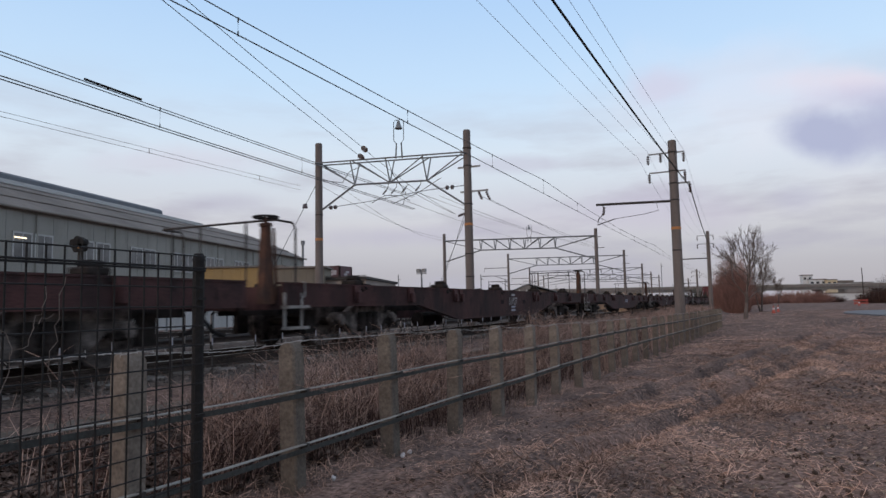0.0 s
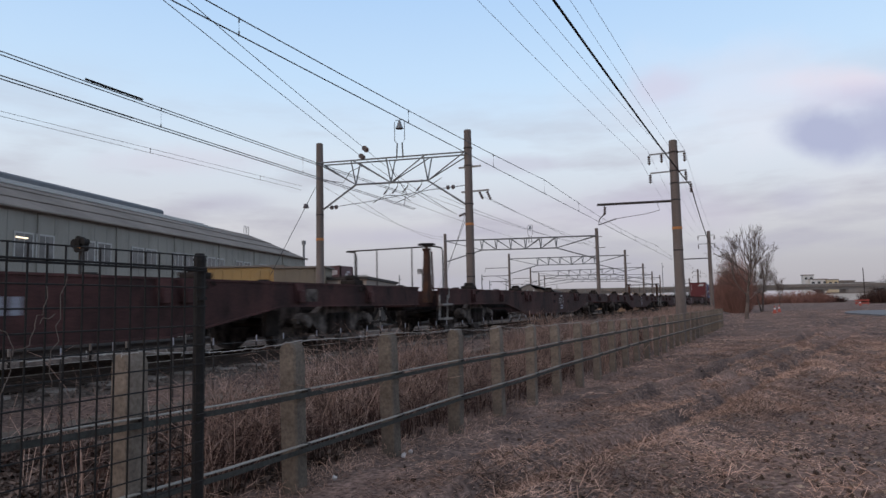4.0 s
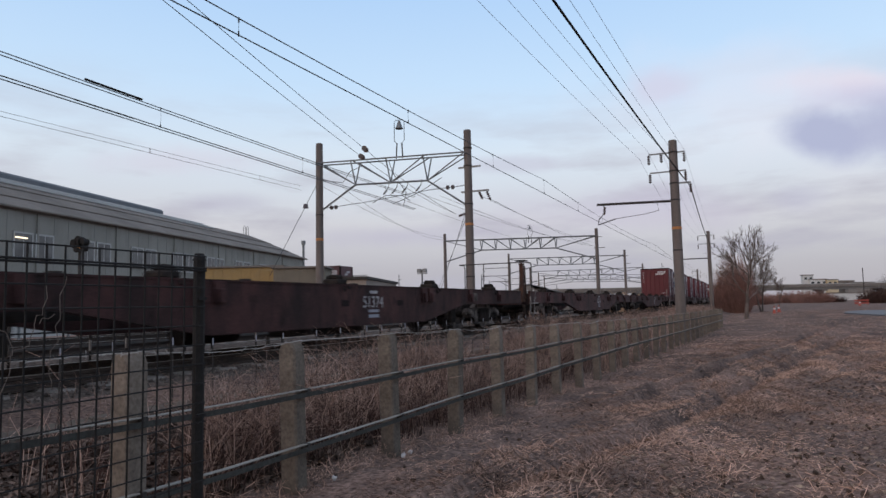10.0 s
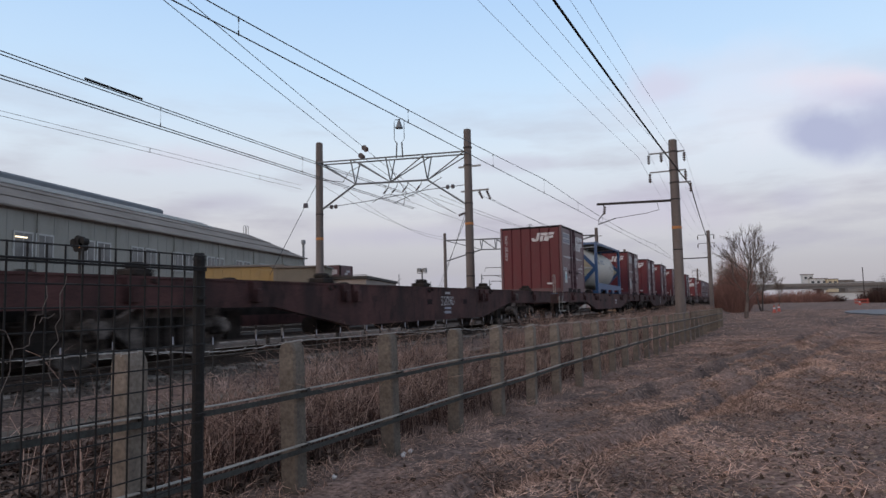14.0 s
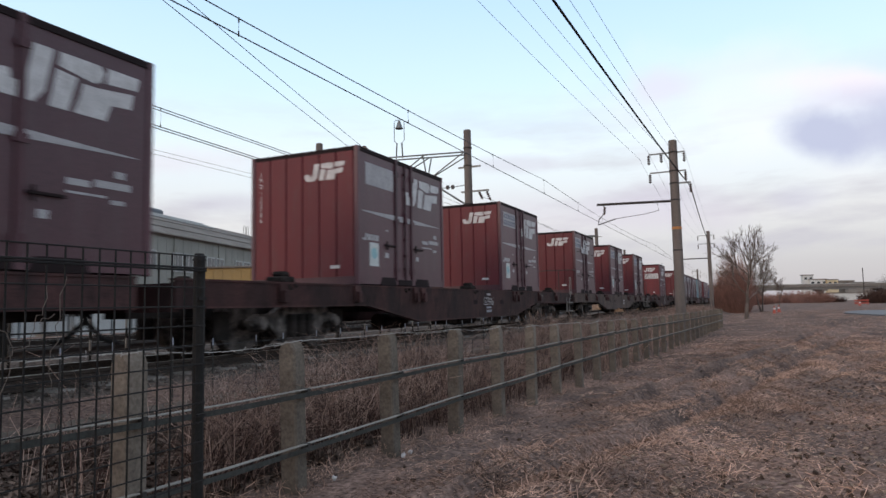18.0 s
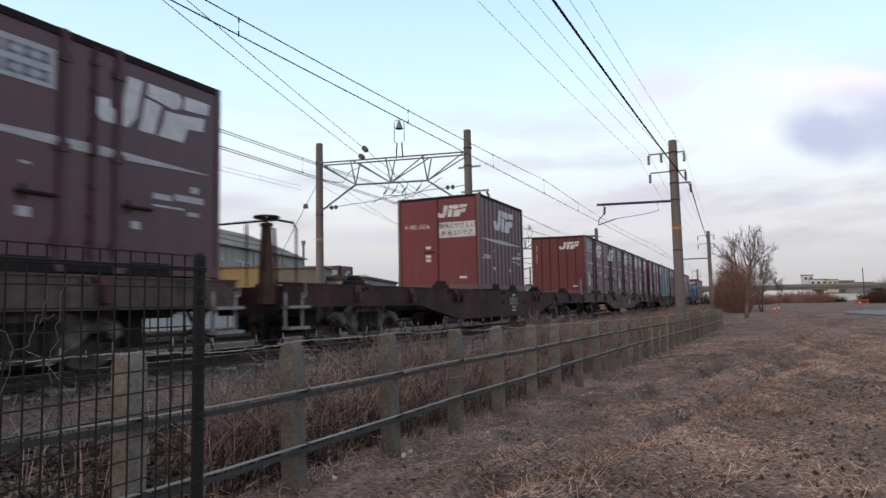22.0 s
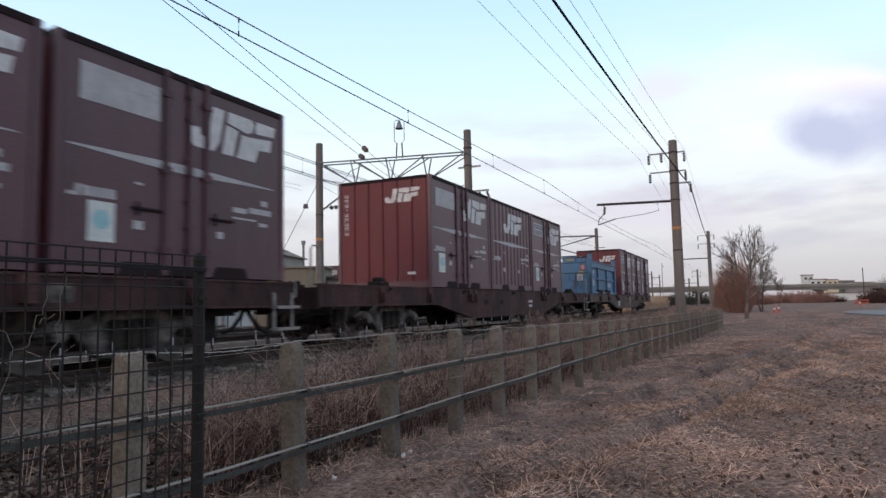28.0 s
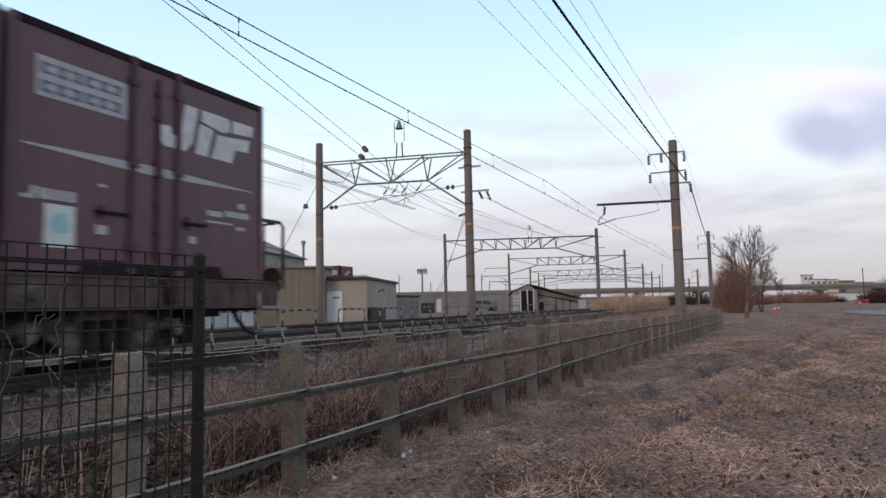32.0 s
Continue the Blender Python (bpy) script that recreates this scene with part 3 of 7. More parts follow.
# ---- concrete post fence with two pipes and barbed wire ----
fence = thing("post_fence", pose(0, 0, 0), "weathered concrete post fence with two steel rails and barbed wire", "fence")
bm = B()
prism(bm, [(-0.065, 0.0), (0.065, 0.0), (0.065, 1.4), (0.035, 1.45), (-0.035, 1.45), (-0.065, 1.4)], "y", -0.06, 0.06)
bmesh.ops.bevel(bm, geom=bm.edges[:], offset=0.012, segments=1, affect="EDGES")
pm = bpy.data.meshes.new("post")
bm.to_mesh(pm)
bm.free()
y, i = -0.25, 0
POSTS = []
while y < 40:
    x, z = fence_x(y), fence_z(y)
    o = mesh_part("post", pm, M["concrete"], fence)
    o.location = (x, y, z - 0.42 + rng.uniform(-0.02, 0.02))
    o.rotation_euler = (rng.uniform(-0.02, 0.02), rng.uniform(-0.02, 0.02), rng.uniform(-0.08, 0.08))
    top = lerp(y, [1, 4, 6, 7.4, 9, 10.3, 14, 20, 40], [0.47, 0.44, 0.42, 0.40, 0.36, 0.34, 0.29, 0.24, 0.2])
    o.location.z = top - 1.45 + rng.uniform(-0.012, 0.012)
    POSTS.append((x, y, top))
    y += 1.3 if y < 17 else 1.35
    i += 1
def rail_z(v):
    return lerp(v, [1.0, 1.7, 2.8, 4.8, 6.0, 8.4, 15.5, 24, 40], [0.19, 0.17, 0.135, 0.117, 0.115, 0.075, 0.05, 0.0, -0.05])


for h in (0.0, -0.35):
    bm = B()
    pts = [(fence_x(v) + 0.085, v, rail_z(v) + h) for v in np.arange(-1.0, 39.5, 0.65)]
    bar(bm, [(a + 0.02, b, c - 0.019) for a, b, c in pts], 0.006, 0.03)
    r_ = part("steel_rail", bm, M["railpaint"], fence, "painted angle-steel rail bolted to the posts")
    # same angle steel; its sky-lit top is painted in a paler colour
    bm = B()
    bar(bm, [(a, b, c) for a, b, c in pts], 0.034, 0.005)
    part("top_flange", bm, M["railflange"], r_, "upper flange coloured pale for sky light")
    for x, yy, z in POSTS[1:16]:
        bm = B()
        box(bm, 0.05, 0.107, -0.012, 0.012, -0.035, 0.002)
        c = part("clamp", bm, M["dark_steel"], r_)
        c.location = (x, yy, rail_z(yy) + h)
seg = []
for (x, y, z), (x2, y2, z2) in zip(POSTS, POSTS[1:]):
    a, b = Vector((x + 0.05, y, z - 0.0)), Vector((x2 + 0.05, y2, z2 - 0.0))
    pts = sag(a, b, rng.uniform(0.0, 0.035), 14)
    for p, q in zip(pts, pts[1:]):
        p, q = p + Vector(rng.normal(0, 0.004, 3)), q
        seg.append((p, q, 0.0029, 0.0029))
        if y < 16:
            w = Vector(rng.uniform(-1, 1, 3)).normalized() * 0.018
            seg.append((p - w, p + w, 0.0024, 0.0014))
mesh_part("barbed_wire", sticks(seg), M["barb"], fence, "rusty barbed wire along the post tops")

# ---- black welded mesh panel fence close to the camera ----
MX = -2.2
mesh_fence = thing("mesh_fence", pose(MX, 2.23, gz(MX, 2.2)), "black welded wire mesh fence panel with a round end post", "fence")
H0 = 0.89 - gz(MX, 2.2)
bm = B()
rod(bm, (0, 0, -0.3), (0, 0, H0 - 0.02), 0.026, 12)
rod(bm, (0, 0, H0 - 0.02), (0, 0, H0 + 0.012), 0.03, 12, 0.02)
part("end_post", bm, M["black"], mesh_fence, smooth=False)
for yy in (-2.0,):
    bm = B()
    rod(bm, (0, yy, -0.3), (0, yy, H0), 0.026, 12)
    part("post", bm, M["black"], mesh_fence)
seg = []
ztop = H0 + 0.0
for yv in np.arange(-0.05, -2.3, -0.068):
    seg.append(((0.035, yv, 0.02), (0.035, yv, ztop), 0.0038, 0.0038))
for h in [ztop - 0.004] + list(np.arange(ztop - 0.14, 0.0, -0.082)):
    seg.append(((0.04, -0.0, h), (0.04, -2.4, h), 0.0032, 0.0032))
for dh in (0.056, 0.066):
    seg.append(((0.041, -0.0, ztop - dh), (0.041, -2.4, ztop - dh), 0.0046, 0.0046))
mesh_part("wire_mesh", sticks(seg, 5), M["black"], mesh_fence, "black welded wire mesh")
for h in (0.25, 0.7, 1.2):
    bm = B()
    box(bm, 0.02, 0.04, -0.04, 0.004, h - 0.006, h + 0.006)
    part("bracket", bm, M["black"], mesh_fence)


# ---- dead reeds between fence and track ----
def blades(n, area, hgt, lean, r, seed, dens=1.6, zf=gz):
    g = np.random.default_rng(seed)
    segs = []
    for _ in range(n):
        x = g.uniform(area[0], area[1])
        y = area[2] + (area[3] - area[2]) * g.random() ** dens
        if y < -1.03 * x - 0.1 and hgt[1] > 0.5 and g.random() < 0.9:
            continue
        z = zf(x, y)
        h = g.uniform(*hgt) * (0.75 + 0.5 * noise.noise((x * 0.9, y * 0.5, 2.0)))
        a = g.uniform(0, 2 * pi)
        l = g.uniform(0, lean) * h
        p0 = Vector((x, y, z - 0.02))
        rr = r * g.uniform(0.6, 1.35)
        p1 = p0 + Vector((cos(a) * l * 0.35 + g.normal(0, 0.02), sin(a) * l * 0.35 + g.normal(0, 0.02), h * 0.55))
        p2 = p1 + Vector((cos(a) * l * 0.6 + g.normal(0, 0.03), sin(a) * l * 0.6 + g.normal(0, 0.03), h * 0.3))
        p3 = p2 + Vector((cos(a) * l * 0.5 + g.normal(0, 0.04), sin(a) * l * 0.5 + g.normal(0, 0.04), h * g.uniform(-0.12, 0.18)))
        segs += [(p0, p1, rr, rr * 0.8), (p1, p2, rr * 0.8, rr * 0.6), (p2, p3, rr * 0.6, rr * 0.25)]
        for _k in range(int(g.uniform(0, 4))):
            b = a + g.uniform(1, 5)
            q = p1.lerp(p2, g.random()) if _k else p0.lerp(p1, g.uniform(0.5, 1))
            segs.append((q, q + Vector((cos(b) * h * 0.25, sin(b) * h * 0.25, h * g.uniform(-0.05, 0.22))), rr * 0.5, rr * 0.2))
    return sticks(segs)


tagged(mesh_part("reeds", blades(6800, (-4.6, -3.02, 2.6, 20), (0.22, 0.98), 0.65, 0.0029, 11), M["reed"]), "dense dead brown reeds and weeds behind the fence", "reeds", kind="stuff")
tagged(mesh_part("reeds", blades(5200, (-4.6, -2.6, 14, 60), (0.35, 0.95), 0.6, 0.006, 12, 1.2), M["reed"]), "dead reddish-brown reeds along the track bank", "reeds", kind="stuff")
tagged(mesh_part("tall_grass", blades(5200, (-13.2, -9.9, 61, 96), (0.7, 2.35), 0.5, 0.014, 13, 1.0), M["blond"]), "tall blond dead grass beside the yard", "grass", kind="stuff")


def litter(n, area, seed, r=0.0025, length=(0.05, 0.2)):
    g = np.random.default_rng(seed)
    segs = []
    for _ in range(n):
        y = area[2] + (area[3] - area[2]) * g.random() ** 1.5
        x = area[0] + (area[1] - area[0]) * g.random()
        if noise.noise((x * 0.9, y * 0.6, 7.0)) + 0.8 * noise.noise((x * 3.1, y * 2.4, 1.0)) < g.uniform(-0.7, 0.3):
            continue
        bare = 0.3 + 0.7 * math.exp(-((x + 0.75 - 0.2 * (y - 6.5)) / (0.6 + 0.06 * y)) ** 2)
        if y < 12 and g.random() > bare:
            continue
        if abs(x + 1.97 - 0.184 * (y - 6.5)) < 0.1 and g.random() < 0.85:
            continue
        a, l = g.uniform(0, 2 * pi), g.uniform(*length)
        z = gz(x, y) + 0.006
        p0 = Vector((x, y, z))
        up = g.uniform(0.0, 0.5) * l
        p1 = p0 + Vector((cos(a) * l, sin(a) * l, up))
        segs.append((p0, p1, r, r * 0.4))
    return sticks(segs)


for n_, area_, sd, r_, len_, lab in ((150000, (-2.6, 6.0, 2.0, 9.5), 21, 0.0025, (0.01, 0.07), "matted dead grass stalks lying on the near field"),
                                    (80000, (-2.5, 16.0, 8.0, 27), 23, 0.0042, (0.03, 0.14), "matted dead grass stalks lying on the field"),
                                    (60000, (-1.8, 40.0, 22, 80), 22, 0.0065, (0.04, 0.16), "matted dead grass further out on the field")):
    tagged(mesh_part("dead_grass", litter(n_, area_, sd, r_, len_), M["straw"]), lab, "grass", kind="stuff")


def tufts(n, area, seed, thin=1.0):
    """Clumps of broken straw lying and leaning together, thicker beyond the ruts."""
    g = np.random.default_rng(seed)
    segs = []
    for _ in range(n):
        y = area[2] + (area[3] - area[2]) * g.random() ** 1.7
        x = area[0] + (area[1] - area[0]) * g.random()
        bank = 0.1 + 0.9 * math.exp(-((x + 0.8 - 0.2 * (y - 6.5)) / (0.42 + 0.035 * y)) ** 2)
        if noise.noise((x * 0.7, y * 0.5, 3.0)) < -0.05 or g.random() > bank:
            continue
        a0 = g.uniform(0, 2 * pi)
        sz = g.uniform(0.06, 0.2)
        for k in range(int(g.uniform(24, 60))):
            px, py = x + g.normal(0, sz * 0.7), y + g.normal(0, sz * 0.7)
            a = a0 + g.normal(0, 1.0)
            l = g.uniform(0.03, 0.125)
            r = g.uniform(0.0018, 0.0042) * thin
            p0 = Vector((px, py, gz(px, py) + 0.004))
            p1 = p0 + Vector((cos(a) * l * 0.6, sin(a) * l * 0.6, abs(g.normal(0, 0.4)) * l))
            a += g.normal(0, 0.5)
            p2 = p1 + Vector((cos(a) * l * 0.5, sin(a) * l * 0.5, g.normal(-0.1, 0.2) * l))
            p2.z = max(p2.z, gz(p2.x, p2.y) + 0.002)
            segs += [(p0, p1, r, r * 0.9), (p1, p2, r * 0.9, r * 0.4)]
    return sticks(segs)


tagged(mesh_part("straw_tufts", tufts(3600, (-1.9, 9.0, 2.3, 24), 25), M["straw"]), "clumps of pale broken straw on the field", "grass", kind="stuff")
# short dark stalks added to paint the shaded gaps among the reeds
tagged(mesh_part("brush", blades(7000, (-4.5, -3.0, 2.6, 24), (0.1, 0.6), 0.9, 0.0036, 15), M["brush"]), "tangled dead undergrowth, coloured dark as shade among the reeds", "undergrowth", kind="stuff")
tagged(mesh_part("weeds", blades(1500, (-2.98, -2.6, 3.0, 26), (0.04, 0.18), 1.0, 0.0022, 29), M["straw"]), "short dead grass round the fence post bases", "grass", kind="stuff")
for wx, wy in ((-2.63, 4.92), (-2.59, 4.83), (-2.62, 5.02), (-2.62, 3.9)):
    bm = B()
    bmesh.ops.create_icosphere(bm, subdivisions=2, radius=0.024)
    for v in bm.verts:
        v.co *= 0.75 + 0.5 * noise.noise(v.co * 40 + Vector((wx * 9, wy * 7, 0)))
    sc = thing("paper_scrap", pose(wx, wy, gz(wx, wy) + 0.018), "crumpled white scrap of litter at a fence post", "litter")
    part("scrap", bm, M["white"], sc)
g_ = np.random.default_rng(27)
lv, lf = [], []
for _ in range(9000):
    y = 2.4 + 20 * g_.random() ** 1.8
    x = -1.0 + 10 * g_.random()
    if noise.noise((x * 0.5, y * 0.4, 12.0)) < -0.1:
        continue
    a, s_ = g_.uniform(0, 2 * pi), g_.uniform(0.012, 0.03)
    k, z = len(lv), gz(x, y) + 0.008
    for i, (du, dv) in enumerate(((-1, 0), (0, -0.6), (1, 0), (0, 0.6))):
        lv.append((x + s_ * (du * cos(a) - dv * sin(a)), y + s_ * (du * sin(a) + dv * cos(a)), z + g_.uniform(0, 0.018)))
    lf += [(k, k + 1, k + 2), (k, k + 2, k + 3)]
me = bpy.data.meshes.new("dead_leaves")
me.from_pydata(lv, [], lf)
tagged(mesh_part("dead_leaves", me, M["leaf"]), "small curled dead leaves scattered over the field", "leaves", kind="stuff")
lv, lf = [], []
for _ in range(17000):
    y = -2.6 + 7.8 * g_.random()
    x = -4.85 + 1.85 * g_.random()
    a, s_ = g_.uniform(0, 2 * pi), g_.uniform(0.018, 0.05)
    k, z = len(lv), gz(x, y) + 0.01
    for i, (du, dv) in enumerate(((-1, 0), (0, -0.6), (1, 0), (0, 0.6))):
        lv.append((x + s_ * (du * cos(a) - dv * sin(a)), y + s_ * (du * sin(a) + dv * cos(a)), z + g_.uniform(0, 0.05)))
    lf += [(k, k + 1, k + 2), (k, k + 2, k + 3)]
me = bpy.data.meshes.new("dead_leaves")
me.from_pydata(lv, [], lf)
tagged(mesh_part("leaf_litter", me, M["darkleaf"]), "dark rotting leaves on the bank behind the fence", "leaves", kind="stuff")
cv, cf = [], []
for _ in range(9000):
    y = 2.2 + 22 * g_.random() ** 1.7
    x = -2.4 + 12 * g_.random()
    right = x > -0.35 + 0.2 * (y - 6.5)
    if noise.noise((x * 0.6, y * 0.5, 22.0)) < g_.uniform(-0.5, 0.2) or (not right and g_.random() < 0.75):
        continue
    r, k = g_.uniform(0.006, 0.03), len(cv)
    rot_ = Euler(g_.uniform(0, 3, 3)).to_matrix()
    z = gz(x, y)
    for v in ((1, 0, 0), (-1, 0, 0), (0, 0.8, 0), (0, -0.8, 0), (0, 0, 0.7), (0, 0, -0.7)):
        w = rot_ @ Vector(v) * r
        cv.append((x + w.x, y + w.y, z + w.z + r * 0.3))
    for f in ((0, 2, 4), (2, 1, 4), (1, 3, 4), (3, 0, 4), (2, 0, 5), (1, 2, 5), (3, 1, 5), (0, 3, 5)):
        cf.append([k + q for q in f])
me = bpy.data.meshes.new("clods")
me.from_pydata(cv, [], cf)
tagged(mesh_part("soil_clods", me, M["clod"]), "small dark clods of earth on the field", "clods", kind="stuff")
# dry vine caught in the mesh
vine = thing("dry_vine", pose(MX + 0.05, 1.3, gz(MX, 1.3)), "pale dry vine twigs caught in the mesh fence", "vine")
vb = -gz(MX, 1.3)
gv = np.random.default_rng(41)
for pts in ([(0.0, 0.0, 0.3), (0.02, 0.03, 0.36), (0.0, 0.08, 0.53), (0.01, 0.12, 0.55), (0.0, 0.155, 0.62), (0.0, 0.18, 0.67), (0.01, 0.2, 0.78)], [(0.02, 0.08, 0.53), (0.0, 0.06, 0.58), (0.02, 0.02, 0.62)],
            [(0.01, 0.21, 0.39), (0.02, 0.2, 0.49), (0.0, 0.24, 0.6), (0.0, 0.25, 0.72), (0.0, 0.27, 0.81)], [(0.02, 0.155, 0.62), (0.0, 0.19, 0.64), (0.01, 0.23, 0.65)]):
    fine_ = []
    for a, b in zip(pts, pts[1:]):
        for i in range(3):
            q = Vector(a).lerp(Vector(b), i / 3)
            fine_.append((q.x + gv.normal(0, 0.004), q.y + gv.normal(0, 0.006), q.z + vb + gv.normal(0, 0.006)))
    bm = B()
    path(bm, fine_, 0.0015, 5)
    part("twig", bm, M["vinetwig"], vine)


# ---- masts, portals and overhead line ----
def mast(name, x, y, base, top, r0, r1, label, category="mast", group="overhead line masts"):
    t = thing(name, pose(x, y, base), label, category, group)
    bm = B()
    rod(bm, (0, 0, -0.3), (0, 0, top - base), r0, 14, r1)
    part("pole", bm, M["pole"], t, smooth=False)
    bm = B()
    rod(bm, (0, 0, top - base), (0, 0, top - base + 0.04), r1 * 1.03, 14, r1 * 0.8)
    part("pole_cap", bm, M["concrete_pale"], t)
    return t


def band(t, z, r, mat="dark_steel", h=0.05):
    bm = B()
    rod(bm, (0, 0, z - h / 2), (0, 0, z + h / 2), r, 12)
    return part("band", bm, M[mat], t)


def insulator(parent, a, b, n=4, r=0.07):
    a, b = Vector(a), Vector(b)
    bm = B()
    rod(bm, a, b, r * 0.25, 6)
    for i in range(n):
        c = a.lerp(b, (i + 0.7) / (n + 0.4))
        d = (b - a).normalized() * 0.025
        rod(bm, c - d, c + d, r, 8, r * 0.5)
    return part("insulator", bm, M["insul"], parent)


def crossarm(t, z, x0, x1, drop=(), mat="galv", th=0.035):
    bm = B()
    box(bm, x0, x1, -th, th, z - th, z + th)
    arm = part("crossarm", bm, M[mat], t)
    for x in drop:
        insulator(arm, (x, 0, z - 0.04), (x, 0, z - 0.42))
    return arm


GY = 27.0
PL = mast("catenary_mast", -18.9, GY, -0.3, 8.73, 0.2, 0.17, "round weathered concrete catenary mast carrying a steel portal", "mast")
PR = mast("catenary_mast", -11.0, GY, -0.3, 8.39, 0.2, 0.165, "round weathered concrete catenary mast with bracket arms", "mast")
band(PL, 4.3, 0.197, "amber", 0.12)
for z in (8.05, 5.5):
    band(PL, z, 0.2)
band(PR, 4.5, 0.197, "amber", 0.1)
for z in (7.9, 7.1, 5.4, 3.2, 2.2):
    band(PR, z, 0.2)
crossarm(PR, 7.05, -0.45, 0.6)
crossarm(PR, 5.95, -0.35, 0.95)
insulator(PR, (0.5, 0, 5.9), (0.55, 0.3, 5.6))
insulator(PR, (0.85, 0, 5.9), (0.9, 0.35, 5.55))
insulator(PR, (-0.5, 0, 4.9), (-0.15, 0, 5.0))


def portal(name, x0, x1, y, zt0, zt1, rise, depth, half, label, posts=3, w=0.3, th=0.037):
    """A steel truss beam between two masts."""
    t = thing(name, pose(0, y, 0), label, "portal beam", "portal beams")
    span = x1 - x0
    xa, xb = x0 + span * 0.26, x1 - span * 0.25

    def zt(x):
        return zt0 + (zt1 - zt0) * (x - x0) / span

    for s in (-w, w):
        bm = B()
        rod(bm, (x0, s, zt(x0)), (x1, s, zt(x1)), th, 5)
        part("top_chord", bm, M["galv"], t)
    bm = B()
    path(bm, [(x0, 0, zt(x0) - rise), (xa, 0, zt(xa) - depth), (xb, 0, zt(xb) - depth), (x1, 0, zt(x1) - rise)], th * 1.3, 6)
    part("bottom_chord", bm, M["galv"], t)
    bx = [xa, (xa + xb) / 2, xb]
    if posts > 3:
        bx = [xa + (xb - xa) * i / (posts - 1) for i in range(posts)]
    for x in bx:
        for s in (-w, w):
            bm = B()
            rod(bm, (x + s * 0.25, s, zt(x)), (x, 0, zt(x) - depth), th * 0.9, 5)
            part("strut", bm, M["galv"], t)
    prev = [x0] + bx + [x1]
    for i, (a, b) in enumerate(zip(prev, prev[1:])):
        for s in (-w, w):
            bm = B()
            left = i < len(prev) / 2 - 0.6
            lo, hi = ((b, a) if left else (a, b))
            rod(bm, (hi, s, zt(hi)), (lo, 0, zt(lo) - depth), th * 0.8, 5)
            part("brace", bm, M["galv"], t)
    return t


P1B = portal("portal_beam", -18.85, -11.05, GY, 7.72, 7.38, 2.35, 1.12, 0.3, "galvanised steel truss beam spanning between two masts")
for x in (-15.0, -14.55, -14.0, -13.3):
    bm = B()
    path(bm, [(x, 0, 6.42), (x - 0.03, 0, 6.2), (x - 0.25, 0, 5.95)], 0.02, 5)
    hgr = part("hanger", bm, M["dark_steel"], P1B)
    insulator(hgr, (x - 0.1, 0, 6.1), (x - 0.32, 0, 5.9), 3, 0.055)
# bell-shaped lightning arrester in its frame on top of the beam
ar = thing("arrester", pose(-14.42, GY, 7.53), "bell-shaped insulator in a wire frame on the beam", "arrester")
for s in (-0.17, 0.17):
    bm = B()
    rod(bm, (s, 0, 0), (s * 0.75, 0, 0.72), 0.035, 6)
    part("leg", bm, M["dark_steel"], ar)
bm = B()
path(bm, [(-0.13, 0, 0.7), (-0.26, 0, 0.85), (-0.26, 0, 1.72), (-0.2, 0, 1.82), (0.2, 0, 1.82), (0.26, 0, 1.72), (0.26, 0, 0.85), (0.13, 0, 0.7)], 0.016, 6)
part("wire_frame", bm, M["dark_steel"], ar)
bm = B()
rod(bm, (0, 0, 1.42), (0, 0, 1.62), 0.17, 14, 0.1)
rod(bm, (0, 0, 1.62), (0, 0, 1.78), 0.1, 14, 0.05)
rod(bm, (0, 0, 1.4), (0, 0, 1.43), 0.19, 14)
part("bell", bm, M["galv"], ar, "grey porcelain bell")

# cantilever mast near the fence
PN = mast("catenary_mast", -2.38, GY, -0.8, 6.86, 0.2, 0.16, "tall weathered concrete mast with feeder arms and a cantilever", "mast")
b0 = 0.8
band(PN, 3.45 + b0, 0.19, "amber", 0.1)
crossarm(PN, 6.42 + b0, -0.92, 0.42, (-0.92, 0.4), th=0.025)
insulator(PN, (-0.45, 0, 6.4 + b0), (-0.45, 0, 6.05 + b0))
crossarm(PN, 5.68 + b0, -0.9, 0.45, (-0.9, 0.42), th=0.025)
crossarm(PN, 5.2 + b0, -0.1, 0.6, (0.58,), th=0.028)
for z in (5.68, 6.42, 4.55, 5.2, 2.6):
    band(PN, z + b0, 0.19)
bm = B()
rod(bm, (0, 0, 4.52 + b0), (-3.02, 0, 4.6 + b0), 0.05, 8)
arm = part("cantilever_arm", bm, M["dark_steel"], PN, "dark steel cantilever tube")
bm = B()
path(bm, [(-2.75, 0, 4.55 + b0), (-2.72, 0, 4.25 + b0), (-2.95, 0, 4.0 + b0), (-3.0, 0, 3.78 + b0), (-2.3, 0.0, 3.98 + b0)], 0.022, 6)
part("steady_arm", bm, M["dark_steel"], PN)
insulator(PN, (-2.7, 0, 4.5 + b0), (-2.75, 0, 4.15 + b0))
bm = B()
path(bm, [(-0.7, 0, 4.56 + b0), (-0.62, 0, 4.2 + b0), (-1.1, 0, 4.1 + b0), (-2.3, 0, 3.98 + b0)], 0.012, 5)
part("stay_wire", bm, M["wire"], PN)


